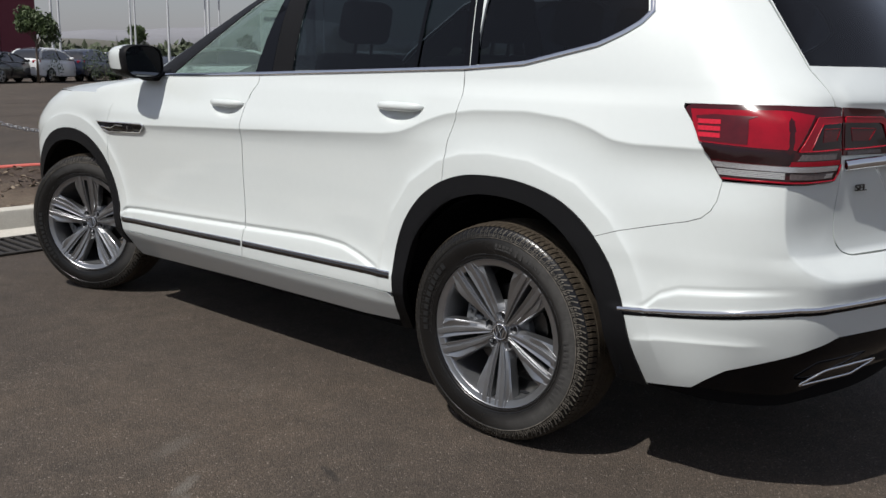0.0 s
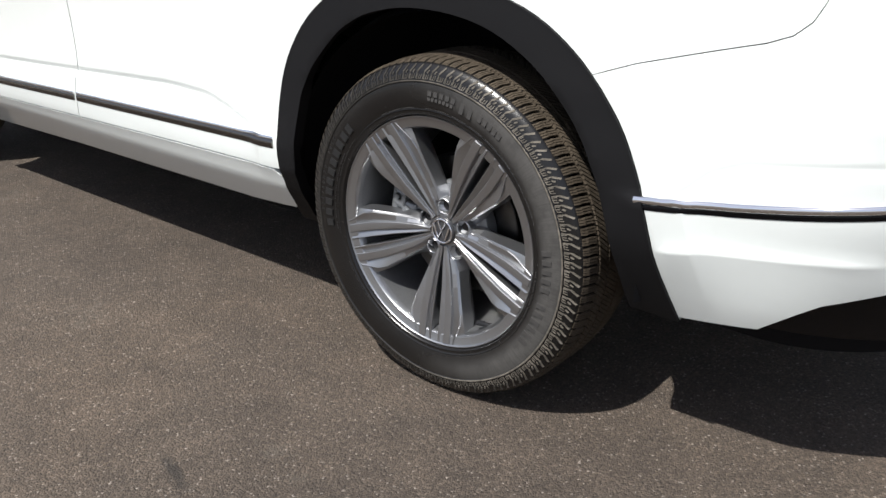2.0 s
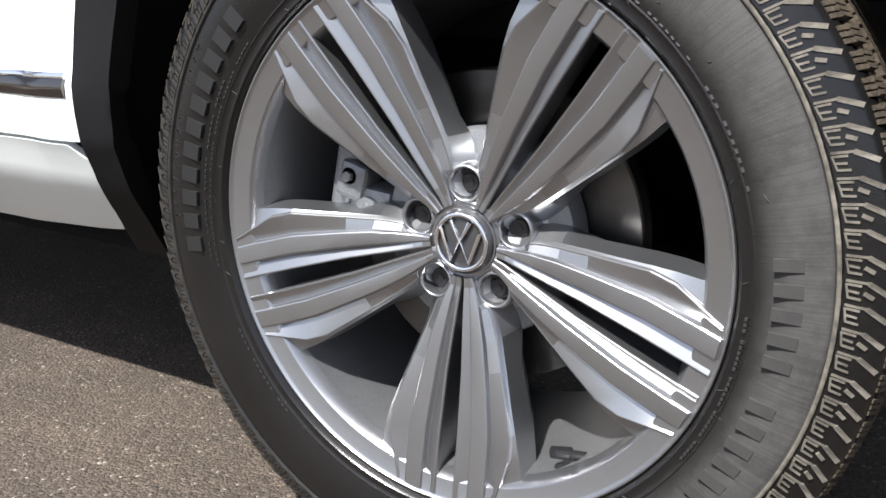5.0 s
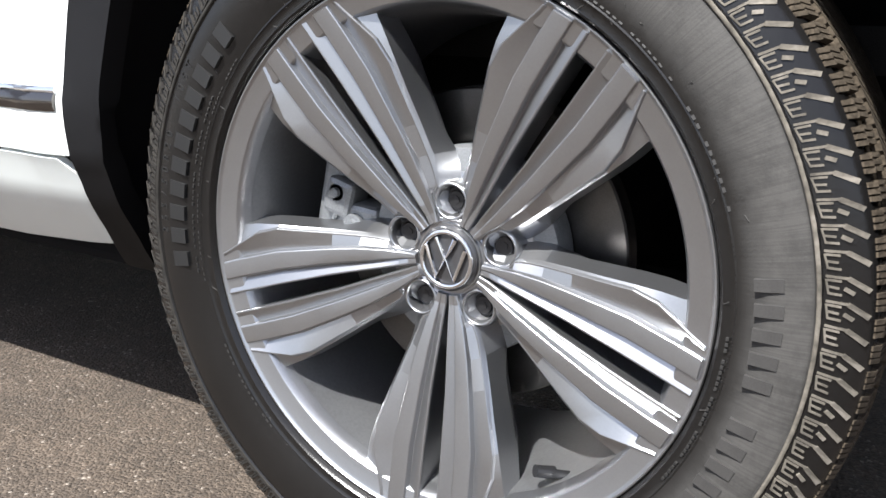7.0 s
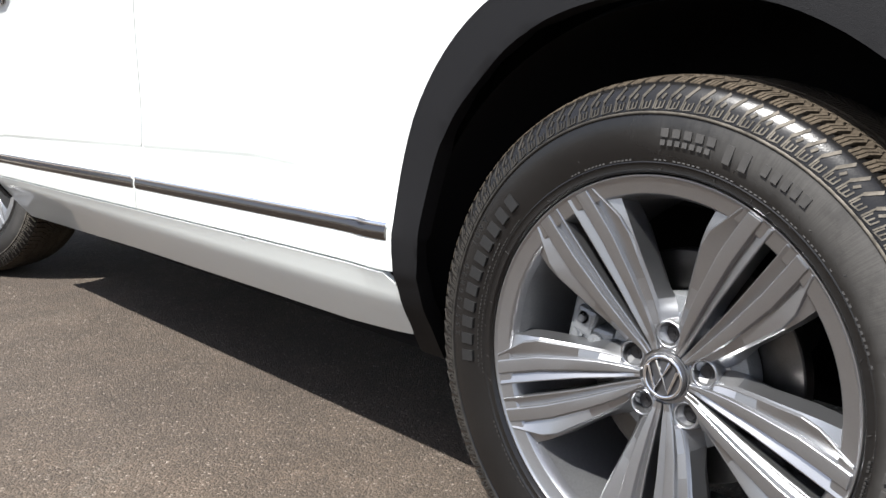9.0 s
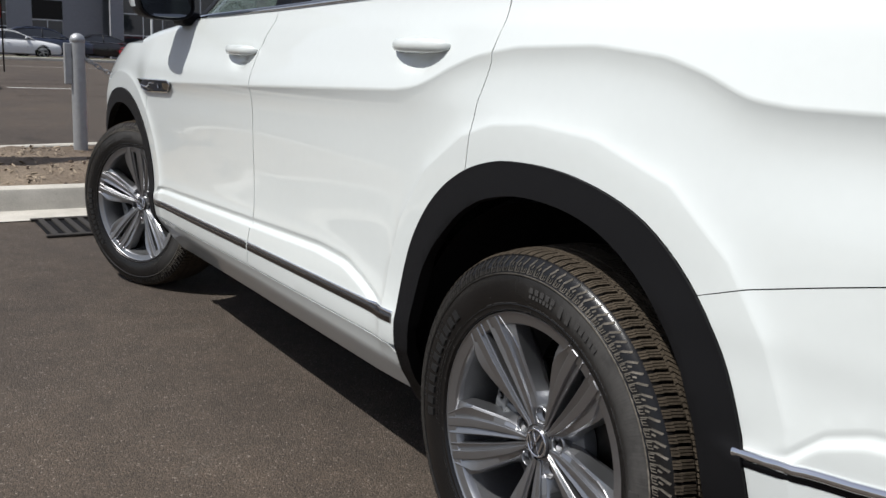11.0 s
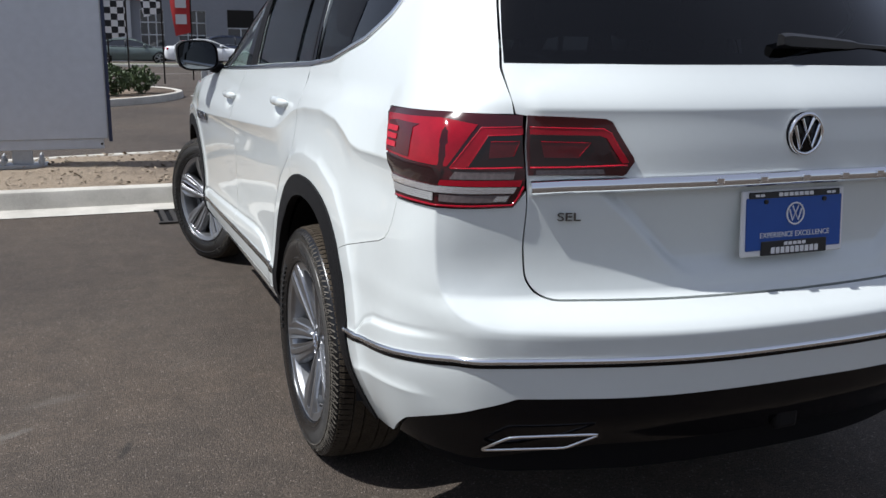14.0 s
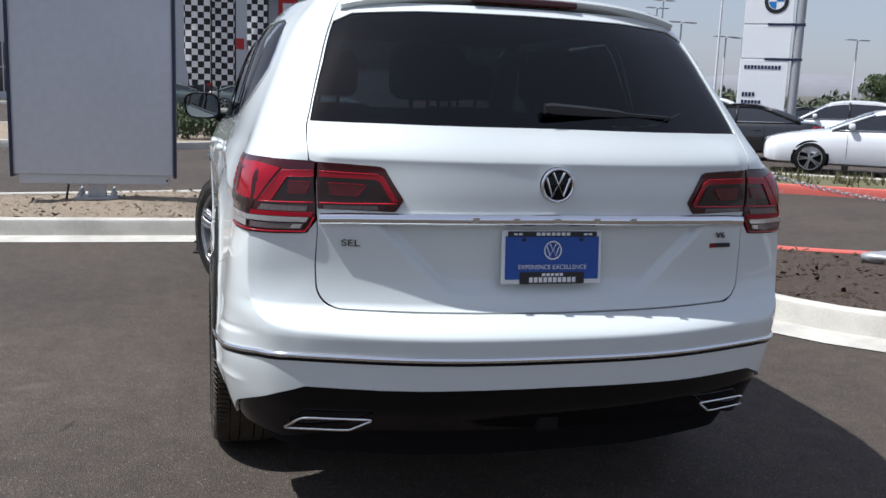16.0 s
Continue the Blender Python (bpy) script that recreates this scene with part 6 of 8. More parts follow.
# ---- ground, islands, kerbs ----
def asphalt_nodes(n, l, b, vec):
    grain = n.new("ShaderNodeTexVoronoi")
    grain.inputs["Scale"].default_value = 230
    l.new(vec, grain.inputs["Vector"])
    cell = n.new("ShaderNodeSeparateColor")
    l.new(grain.outputs["Color"], cell.inputs[0])
    stones = ramp_node(n, l, cell.outputs[0], [(0.0, (.044, .0352, .0278)), (.45, (.0600, .0475, .0375)), (.85, (.0765, .0608, .0480)), (.97, (.100, .0815, .065)), (1.0, (.21, .187, .164))])
    stain = ramp_node(n, l, noise_node(n, l, vec, 0.55, 5, .6), [(.30, (.72, .72, .74)), (.55, (1, 1, 1)), (.75, (1.22, 1.16, 1.08))])
    patch = ramp_node(n, l, noise_node(n, l, vec, 7, 7, .75), [(.28, (.70, .70, .70)), (.60, (1.10, 1.08, 1.05)), (.78, (1.40, 1.36, 1.30))])
    col = mix_node(n, l, 1.0, mix_node(n, l, 1.0, stones, stain, "MULTIPLY"), patch, "MULTIPLY")
    clump = ramp_node(n, l, noise_node(n, l, vec, 95, 5, .8), [(.30, (.60, .59, .58)), (.50, (1.03, 1.03, 1.03)), (.70, (1.42, 1.39, 1.35))])
    col = mix_node(n, l, 1.0, col, clump, "MULTIPLY")
    # pale scuffs and dark oil spots
    scuff = ramp_node(n, l, noise_node(n, l, vec, 1.7, 8, .82), [(.60, (0, 0, 0)), (.72, (.55, .55, .55))])
    col = mix_node(n, l, scuff, col, (.125, .112, .093))
    oil = ramp_node(n, l, noise_node(n, l, vec, 0.9, 3, .5), [(.26, (.55, .55, .55)), (.34, (1, 1, 1))])
    col = mix_node(n, l, 1.0, col, oil, "MULTIPLY")
    # one dark rubber smear and a few pale scrapes beside the car
    for (x, y), turn, sx, sy, tint, most in (((-1.553, .185), 72, .095, .020, (.022, .019, .016), .8), ((-1.92, .44), 30, .12, .035, (.15, .138, .120), .55), ((-1.99, .36), 24, .10, .018, (.15, .138, .120), .5), ((-1.78, .72), 20, .16, .05, (.13, .118, .100), .35), ((-2.3, 1.6), -35, .35, .05, (.13, .118, .100), .35)):
        at = n.new("ShaderNodeMapping")
        at.vector_type = "TEXTURE"
        at.inputs["Location"].default_value, at.inputs["Rotation"].default_value, at.inputs["Scale"].default_value = (x, y, 0), (0, 0, radians(turn)), (sx, sy, 1)
        l.new(vec, at.inputs["Vector"])
        far = n.new("ShaderNodeVectorMath")
        far.operation = "LENGTH"
        l.new(at.outputs[0], far.inputs[0])
        rough = n.new("ShaderNodeMath")
        rough.operation = "MULTIPLY_ADD"
        l.new(noise_node(n, l, vec, 45, 5, .8), rough.inputs[0])
        rough.inputs[1].default_value = 2.4
        l.new(far.outputs["Value"], rough.inputs[2])
        f = n.new("ShaderNodeMapRange")
        f.inputs["From Min"].default_value, f.inputs["From Max"].default_value, f.inputs["To Min"].default_value, f.inputs["To Max"].default_value = 1.5, 2.1, most, 0.0
        l.new(rough.outputs[0], f.inputs["Value"])
        col = mix_node(n, l, f.outputs[0], col, tint)
    l.new(col, b.inputs["Base Color"])
    b.inputs["Roughness"].default_value, b.inputs["Specular IOR Level"].default_value = 0.82, 0.35
    bp = n.new("ShaderNodeBump")
    bp.inputs["Strength"].default_value, bp.inputs["Distance"].default_value = 0.8, 0.004
    inv = n.new("ShaderNodeMath")
    inv.operation = "SUBTRACT"
    inv.inputs[0].default_value = 1.0
    l.new(grain.outputs["Distance"], inv.inputs[1])
    l.new(inv.outputs[0], bp.inputs["Height"])
    bp2 = n.new("ShaderNodeBump")
    bp2.inputs["Strength"].default_value, bp2.inputs["Distance"].default_value = 0.5, 0.007
    l.new(noise_node(n, l, vec, 80, 4), bp2.inputs["Height"])
    l.new(bp.outputs[0], bp2.inputs["Normal"])
    l.new(bp2.outputs[0], b.inputs["Normal"])


def bed_nodes(n, l, b, vec):
    sep = n.new("ShaderNodeSeparateXYZ")
    l.new(vec, sep.inputs[0])
    dirt = ramp_node(n, l, noise_node(n, l, vec, 60, 4, .7), [(.3, (.16, .12, .08)), (.5, (.30, .235, .165)), (.7, (.46, .38, .28))])
    mulch = ramp_node(n, l, noise_node(n, l, vec, 45, 5, .8), [(.30, (.020, .013, .009)), (.52, (.075, .050, .034)), (.75, (.18, .125, .085))])
    edge = n.new("ShaderNodeMath")
    edge.operation = "MULTIPLY_ADD"
    l.new(noise_node(n, l, vec, 1.3, 4), edge.inputs[0])
    edge.inputs[1].default_value = 2.5
    l.new(sep.outputs[0], edge.inputs[2])
    f = n.new("ShaderNodeMapRange")
    f.inputs["From Min"].default_value, f.inputs["From Max"].default_value = -0.4, 1.6
    l.new(edge.outputs[0], f.inputs["Value"])
    l.new(mix_node(n, l, f.outputs[0], dirt, mulch), b.inputs["Base Color"])
    b.inputs["Roughness"].default_value = 0.95
    bp = n.new("ShaderNodeBump")
    bp.inputs["Strength"].default_value, bp.inputs["Distance"].default_value = 1.0, 0.03
    l.new(noise_node(n, l, vec, 40, 4, .8), bp.inputs["Height"])
    l.new(bp.outputs[0], b.inputs["Normal"])


def concrete_nodes(n, l, b, vec):
    base = ramp_node(n, l, noise_node(n, l, vec, 2.2, 6, .65), [(.30, (.36, .34, .30)), (.55, (.50, .475, .42)), (.75, (.58, .555, .50))])
    fine = ramp_node(n, l, noise_node(n, l, vec, 120, 3, .7), [(.3, (.86, .86, .86)), (.7, (1.06, 1.06, 1.05))])
    dark = ramp_node(n, l, noise_node(n, l, vec, 9, 6, .8), [(.26, (.45, .40, .34)), (.36, (1, 1, 1))])
    l.new(mix_node(n, l, 1.0, mix_node(n, l, 1.0, base, fine, "MULTIPLY"), dark, "MULTIPLY"), b.inputs["Base Color"])
    b.inputs["Roughness"].default_value = 0.9
    bp = n.new("ShaderNodeBump")
    bp.inputs["Strength"].default_value, bp.inputs["Distance"].default_value = 0.35, 0.006
    l.new(noise_node(n, l, vec, 150, 3), bp.inputs["Height"])
    l.new(bp.outputs[0], b.inputs["Normal"])


def red_nodes(n, l, b, vec):
    wear = ramp_node(n, l, noise_node(n, l, vec, 7, 6, .75), [(.34, (.34, .31, .27)), (.42, (.50, .10, .075)), (.8, (.58, .13, .10))])
    l.new(wear, b.inputs["Base Color"])
    b.inputs["Roughness"].default_value = 0.8


ASPHALT, BED, CONCRETE, RED_KERB = rich("asphalt", asphalt_nodes), rich("bed_soil", bed_nodes), rich("kerb_concrete", concrete_nodes), rich("red_kerb_paint", red_nodes)
bm = bmesh.new()
bmesh.ops.create_grid(bm, x_segments=4, y_segments=4, size=900)
tagged(part("ground", bm, ASPHALT, None), "dark grey worn asphalt of a car dealer's lot", "ground", kind="structure")


def curve_through(pts, step=0.25, closed=False):
    """Catmull-Rom through plan points."""
    p = [Vector((*q, 0)) for q in pts]
    n, out = len(p), []
    for i in range(n if closed else n - 1):
        a, b, c, d = (p[(i - 1) % n], p[i], p[(i + 1) % n], p[(i + 2) % n]) if closed else (p[max(i - 1, 0)], p[i], p[i + 1], p[min(i + 2, n - 1)])
        k = max(1, int((c - b).length / step))
        for j in range(k):
            t = j / k
            out.append(0.5 * ((2 * b) + (c - a) * t + (2 * a - 5 * b + 4 * c - d) * t * t + (3 * b - a - 3 * c + d) * t**3))
    if not closed:
        out.append(p[-1])
    return [(q.x, q.y) for q in out]


def kerb(name, pts, profile, material, label, category="kerb", closed=False):
    """A kerb swept along a plan line; profile rows are (distance to the left of the line, height)."""
    p = np.array(pts)
    t = np.roll(p, -1, 0) - np.roll(p, 1, 0) if closed else np.gradient(p, axis=0)
    t /= np.linalg.norm(t, axis=1)[:, None]
    nrm = np.c_[-t[:, 1], t[:, 0]]
    vs, fs, m = [], [], len(profile)
    for q, nn in zip(p, nrm):
        vs += [(q[0] + nn[0] * d, q[1] + nn[1] * d, z) for d, z in profile]
    for i in range(len(p) if closed else len(p) - 1):
        j = (i + 1) % len(p)
        for k in range(m - 1):
            fs.append((i * m + k, j * m + k, j * m + k + 1, i * m + k + 1))
    ob = part(name, (vs, fs), material, None, smooth=True, angle=35)
    return tagged(ob, label, category, kind="structure")


PAN = [(-.30, .006), (0, .016), (.012, .055), (.022, .125), (.032, .148), (.050, .156), (.155, .156), (.168, .145), (.170, .05)]
PLAIN = [(0, -.01), (.008, .06), (.018, .125), (.030, .146), (.046, .152), (.150, .152), (.162, .14), (.165, .05)]
near_line = curve_through([(-16, 5.05), (-6, 4.98), (-2.7, 4.93), (-1.0, 4.93), (.3, 4.90), (1.4, 4.55), (2.05, 3.6), (2.28, 2.4), (2.62, 1.42), (3.1, .88), (4.2, .05), (7, -1.9), (14, -6.5)])
far_line = curve_through([(-16, 5.7), (-6, 6.55), (-3.2, 7.05), (-1.3, 7.5), (.2, 7.85)])
far_red = curve_through([(.2, 7.85), (1.2, 7.85), (2.3, 7.0), (3.0, 5.2), (3.55, 3.95), (4.3, 3.42), (5.5, 2.95), (9, 1.3), (16, -2.2)])
kerb("kerb_near", near_line, PAN, CONCRETE, "sunlit pale concrete kerb with a gutter")
kerb("kerb_road", far_line[::-1], PLAIN, CONCRETE, "pale concrete kerb along the road")
kerb("kerb_red", far_red[::-1], PLAIN, RED_KERB, "kerb painted red along the street")


def bed(name, outline, inset_z, label, material=None, step=0.22, amp=0.02, category="planting bed"):
    """A rough sheet of soil inside an outline."""
    from mathutils import geometry
    ring = dense(outline, 0.5)
    lo, hi = np.min(ring, 0), np.max(ring, 0)
    lo, hi = np.maximum(lo, (-9, -4)), np.minimum(hi, (30, 40))
    gx, gy = np.meshgrid(np.arange(lo[0], hi[0], step), np.arange(lo[1], hi[1], step))
    g = np.c_[gx.ravel(), gy.ravel()]
    g = g[inside(ring, g)]
    pts = ring + [tuple(q) for q in g]
    edges = [(i, (i + 1) % len(ring)) for i in range(len(ring))]
    vs, _, fs, *_ = geometry.delaunay_2d_cdt([Vector(q) for q in pts], edges, [], 1, 1e-5)
    out = []
    for i, v in enumerate(vs):
        z = inset_z
        if i >= len(ring):
            z += amp * (noise.noise((v.x * .9, v.y * .9, 0)) + .5 * noise.noise((v.x * 4, v.y * 4, 3)))
        out.append((v.x, v.y, z))
    ob = part(name, (out, [tuple(f) for f in fs]), material or BED, None, smooth=True)
    return tagged(ob, label, category, kind="structure")


def offset_line(pts, d):
    p = np.array(pts)
    t = np.gradient(p, axis=0)
    t /= np.linalg.norm(t, axis=1)[:, None]
    return [tuple(q) for q in p + np.c_[-t[:, 1], t[:, 0]] * d]


island = offset_line(near_line, .16) + offset_line((far_line + far_red[1:])[::-1], .155)
bed("planting_bed", island, .135, "strip of dirt, gravel and dark bark mulch between kerbs", amp=.05)
CHIP = mat("bark_chip", (0.085, 0.055, 0.036), rough=0.95, vary=0.6, scale=15)
GRAVEL = mat("tan_gravel", (0.36, 0.29, 0.21), rough=0.95, vary=0.5, scale=12)


def scatter(name, outline, count, size, material, label, keep):
    rng = random.Random(5)
    lo, hi = np.min(outline, 0), np.max(outline, 0)
    lo, hi = np.maximum(lo, (-7, -3)), np.minimum(hi, (9, 9))
    vs, fs = [], []
    pts = np.array([(rng.uniform(lo[0], hi[0]), rng.uniform(lo[1], hi[1])) for _ in range(count * 3)])
    pts = pts[inside(outline, pts)]
    for x, y in pts:
        if not keep(x, y, rng):
            continue
        z = .142 + .05 * noise.noise((x * .9, y * .9, 0)) + .006
        s = size * rng.uniform(.5, 1.4)
        m = Matrix.Translation((x, y, z)) @ Euler((rng.uniform(-.6, .6), rng.uniform(-.6, .6), rng.uniform(0, 6.3))).to_matrix().to_4x4() @ Matrix.Diagonal((s * rng.uniform(1, 2.2), s * rng.uniform(.5, 1), s * rng.uniform(.3, .7), 1))
        k = len(vs)
        vs += [tuple(m @ Vector(q)) for q in ((-1, -1, -.4), (1, -1, -.4), (1, 1, -.4), (-1, 1, -.4), (-.5, -.4, .6), (.6, -.5, .5), (.4, .5, .6), (-.6, .5, .4))]
        fs += [tuple(k + i for i in f) for f in ((4, 5, 6, 7), (0, 1, 5, 4), (1, 2, 6, 5), (2, 3, 7, 6), (3, 0, 4, 7))]
        if len(fs) > count * 5:
            break
    return tagged(part(name, (vs, fs), material, None), label, "mulch", kind="stuff")


scatter("bark_chips", island, 5200, .014, CHIP, "loose dark bark chips on the bed", lambda x, y, r: x + r.uniform(-1.5, 1.5) > .3)
scatter("gravel", island, 4200, .012, GRAVEL, "loose tan gravel and clods on the bed", lambda x, y, r: x + r.uniform(-1.5, 1.5) < .3)

# storm drain in front of the kerb
bm = bmesh.new()
for i in range(9):
    box(bm, -1.10 + i * .075, 4.12, .002, -1.065 + i * .075, 4.62, .016, .003, 1)
box(bm, -1.14, 4.08, .002, -.44, 4.12, .018, .003, 1)
box(bm, -1.14, 4.60, .002, -.44, 4.64, .018, .003, 1)
IRON = mat("cast_iron", (0.05, 0.045, 0.04), rough=0.7, metal=0.5, vary=0.4, scale=30)
drain = tagged(part("drain_grate", bm, IRON, None), "dark cast-iron drain grate in the asphalt", "drain grate")
# thin black sheet paints the darkness between the grate's bars
bm = bmesh.new()
box(bm, -1.12, 4.10, .001, -.46, 4.62, .004)
part("drain_pit_shade", bm, LINER, drain)


# ---- big free-standing sign, seen from its grey back ----
PANEL = mat("grey_sign_panel", (0.50, 0.52, 0.56), rough=0.45, metal=0.25, vary=0.10, scale=0.9)
NAVY = mat("navy_edge", (0.012, 0.018, 0.05), rough=0.35)
GALV = mat("galvanised_steel", (0.42, 0.43, 0.44), rough=0.5, metal=0.6, vary=0.2, scale=18)
sign = empty("dealer_sign", label="tall grey sign panel with navy edges on a steel foot", category="sign")
SX0, SX1, SY = -3.02, -1.36, 6.60
bm = bmesh.new()
box(bm, SX0 + .03, SY - .02, .40, SX1 - .03, SY + .16, 4.6, .004, 1)
part("panel", bm, PANEL, sign)
for x0, x1 in ((SX0, SX0 + .032), (SX1 - .032, SX1)):
    bm = bmesh.new()
    box(bm, x0, SY - .045, .37, x1, SY + .18, 4.62, .006, 2)
    part("side_edge", bm, NAVY, sign, "navy painted edge")
for x in (SX0 + .040, SX1 - .040):
    bm = bmesh.new()
    box(bm, x - .006, SY - .032, .40, x + .006, SY - .018, 4.6, .002, 1)
    part("edge_trim", bm, GALV, sign)
bm = bmesh.new()
box(bm, SX0 + .08, SY, .30, SX1 - .08, SY + .14, .40, .004, 1)
part("skirt", bm, PANEL, sign)
bm = bmesh.new()
box(bm, -2.27, SY + .02, .14, -2.09, SY + .13, .31, .004, 1)
part("post", bm, GALV, sign)
bm = bmesh.new()
box(bm, -2.40, SY - .06, .13, -1.96, SY + .22, .165, .004, 1)
part("foot_plate", bm, GALV, sign)
for x in (-2.345, -2.015):
    for y in (SY - .02, SY + .17):
        bm = bmesh.new()
        rod(bm, (x, y, .15), (x, y, .235), .016, .016, 12)
        rod(bm, (x, y, .175), (x, y, .205), .030, .030, 6)
        rod(bm, (x, y, .235), (x, y, .26), .022, .006, 12)
        part("anchor_bolt", bm, GALV, sign)
bm = bmesh.new()
rod(bm, (SX1 - .10, SY - .004, .345), (SX1 - .10, SY + .0, .345), .012, .012, 10)
part("screw", bm, BLACK_PLASTIC, sign)
bm = bmesh.new()
rod(bm, (-2.50, SY + .10, .12), (-2.47, SY + .10, .30), .012, .012, 8)
part("cable_stub", bm, BLACK_PLASTIC, sign)


# ---- bollards and chain ----
def bollard(x, y, h=1.03, r=.062, box_on=True, red=False):
    b = empty("bollard", Matrix.Translation((x, y, .13)), label="round galvanised steel bollard with a domed cap", category="bollard", group="bollards")
    bm = bmesh.new()
    rod(bm, (0, 0, -.05), (0, 0, h - .05), r, r, 24)
    part("post", bm, GALV, b, smooth=True, angle=40)
    part("cap", lathe([(0, h), (r * .5, h - .006), (r * .9, h - .028), (r * 1.06, h - .05), (r * 1.06, h - .075), (r, h - .08)], 24, "z"), GALV, b, smooth=True)
    if box_on:
        bm = bmesh.new()
        box(bm, -r - .055, -.03, h - .45, -r + .005, .03, h - .09, .006)
        part("hasp", bm, GALV, b)
    if red:
        bm = bmesh.new()
        rod(bm, (0, 0, h - .02), (0, 0, h + .16), r * .8, r * .7, 16)
        part("reflector", bm, RED_KERB, b, "red marker")
    return b


def chain(a, b, sag, n):
    """Links hung between two points."""
    a, b = Vector(a), Vector(b)
    c = empty("chain", Matrix.Translation(a), label="galvanised chain hung between bollards", category="chain", group="chains")
    link = None
    for i in range(n):
        t = (i + .5) / n
        p = a.lerp(b, t) - Vector((0, 0, sag * 4 * t * (1 - t)))
        d = (b - a) / n - Vector((0, 0, sag * 4 * (1 - 2 * t) / n))
        L = d.length * 1.36
        if link is None:
            pts = []
            for k in range(14):
                an = 2 * math.pi * k / 14
                cx, cz = math.cos(an), math.sin(an)
                pts.append((cx * .017 + (L / 2 - .017) * (1 if cx > 0.01 else -1 if cx < -.01 else 0), 0, cz * .017))
            v, f = tube(pts, .0045, 6, True)
            link = mesh_of("link", v, f, GALV, True)
        o = new("link", link)
        o.parent = c
        o.matrix_basis = Matrix.Translation(p - a) @ d.to_track_quat("X", "Z").to_matrix().to_4x4() @ Matrix.Rotation(radians(90 * (i % 2) + 20), 4, "X")
    return c


posts = [(-.27, 7.42), (2.25, 6.75), (3.35, 4.05), (7.9, 1.75)]
for x, y in posts:
    bollard(x, y)
for (x0, y0), (x1, y1), sg, n in zip(posts, posts[1:], (.45, .35, .42), (70, 80, 130)):
    chain((x0, y0, .98), (x1, y1, .98), sg, n)
# a long grey stone on the mulch
bm = bmesh.new()
bmesh.ops.create_icosphere(bm, subdivisions=3, radius=1)
for v in bm.verts:
    v.co *= 1 + .18 * noise.noise(v.co * 1.7)
    v.co = Vector((v.co.x * .42, v.co.y * .16, v.co.z * .085))
ob = part("stone", bm, GALV, None, smooth=True)
ob.matrix_basis = pose(4.75, 2.65, .17, 0, 0, -25)
tagged(ob, "long smooth grey stone lying on the mulch", "stone")

# ---- across the street: far islands ----
far_isle = curve_through([(-9, 16.0), (-3, 16.1), (-1.6, 16.5), (-.4, 17.6), (.45, 19.2), (.7, 20.8), (.1, 22.6), (-2, 23.6), (-9, 24)], .4)
kerb("kerb_isle", far_isle, PLAIN, CONCRETE, "rounded pale kerb of an island")
bed("island_bed", offset_line(far_isle, .15) + [(-9, 16.2)], .13, "low island bed with bark and shrubs", step=.5)
street = [(3.2, 12.0), (8.45, 9.15), (12, 7.2), (20, 2.6), (40, -9)]
street_line = curve_through(street, .6)
kerb("kerb_street", street_line, PLAIN, RED_KERB, "red painted kerb across the street")
GRASS = mat("dry_grass", (0.16, 0.15, 0.07), rough=0.95, vary=0.5, scale=3, bump=0.8, bump_scale=60)
verge_back = offset_line(street_line, 2.6)
bed("verge", offset_line(street_line, .16) + verge_back[::-1], .13, "strip of dry grass beside the car park", GRASS, .6, .03, "verge")
kerb("kerb_lot", verge_back, PLAIN, CONCRETE, "pale kerb behind the verge")
lot_line = curve_through([(-30, 47.5), (-4, 47), (6, 47), (14, 49), (26, 56), (60, 74)], 2)
kerb("kerb_lot_far", lot_line, PLAIN, CONCRETE, "long pale kerb before the showroom")
bed("verge_far", offset_line(lot_line, .16) + offset_line(lot_line, 2.4)[::-1], .13, "green strip before the showroom", mat("green_verge", (0.07, 0.09, 0.03), rough=0.95, vary=0.5, scale=2, bump=0.8, bump_scale=30), .9, .1, "verge")
LINE = mat("white_road_paint", (0.55, 0.55, 0.53), rough=0.8, vary=0.3, scale=8)
for x0, y0, x1, y1, w in ((-.2, 36.5, 6.5, 36.5, .14), (.9, 20.6, 2.2, 20.5, .18), (.8, 22.5, 16, 24.5, .05), (.7, 17.6, 9, 18.6, .05)):
    d = Vector((x1 - x0, y1 - y0, 0)).normalized()
    s = Vector((-d.y, d.x, 0)) * w / 2
    v = [Vector((x0, y0, .004)) - s, Vector((x1, y1, .004)) - s, Vector((x1, y1, .004)) + s, Vector((x0, y0, .004)) + s]
    tagged(part("road_line", (v, [(0, 1, 2, 3)]), LINE if w > .1 else LINER, None), "painted line on the road" if w > .1 else "dark sealed crack in the road", "road marking", kind="structure")


# ---- shrubs, trees, grass tufts ----
def leaf_ball(rng, centre, radius, count, size, squash=.8):
    vs, fs = [], []
    for _ in range(count):
        d = Vector((rng.gauss(0, 1), rng.gauss(0, 1), rng.gauss(0, 1))).normalized()
        rr = radius * (0.45 + 0.6 * rng.random() ** .6) * (1 + .35 * noise.noise(d * 2.1 + Vector(centre)))
        p = Vector(centre) + Vector((d.x * rr, d.y * rr, d.z * rr * squash))
        m = Euler((rng.uniform(0, 6), rng.uniform(0, 6), rng.uniform(0, 6))).to_matrix()
        s = size * rng.uniform(.6, 1.4)
        k = len(vs)
        vs += [tuple(p + m @ Vector(q) * s) for q in ((-1, 0, 0), (0, -.45, .08), (1, 0, 0), (0, .45, .08))]
        fs.append((k, k + 1, k + 2, k + 3))
    return vs, fs


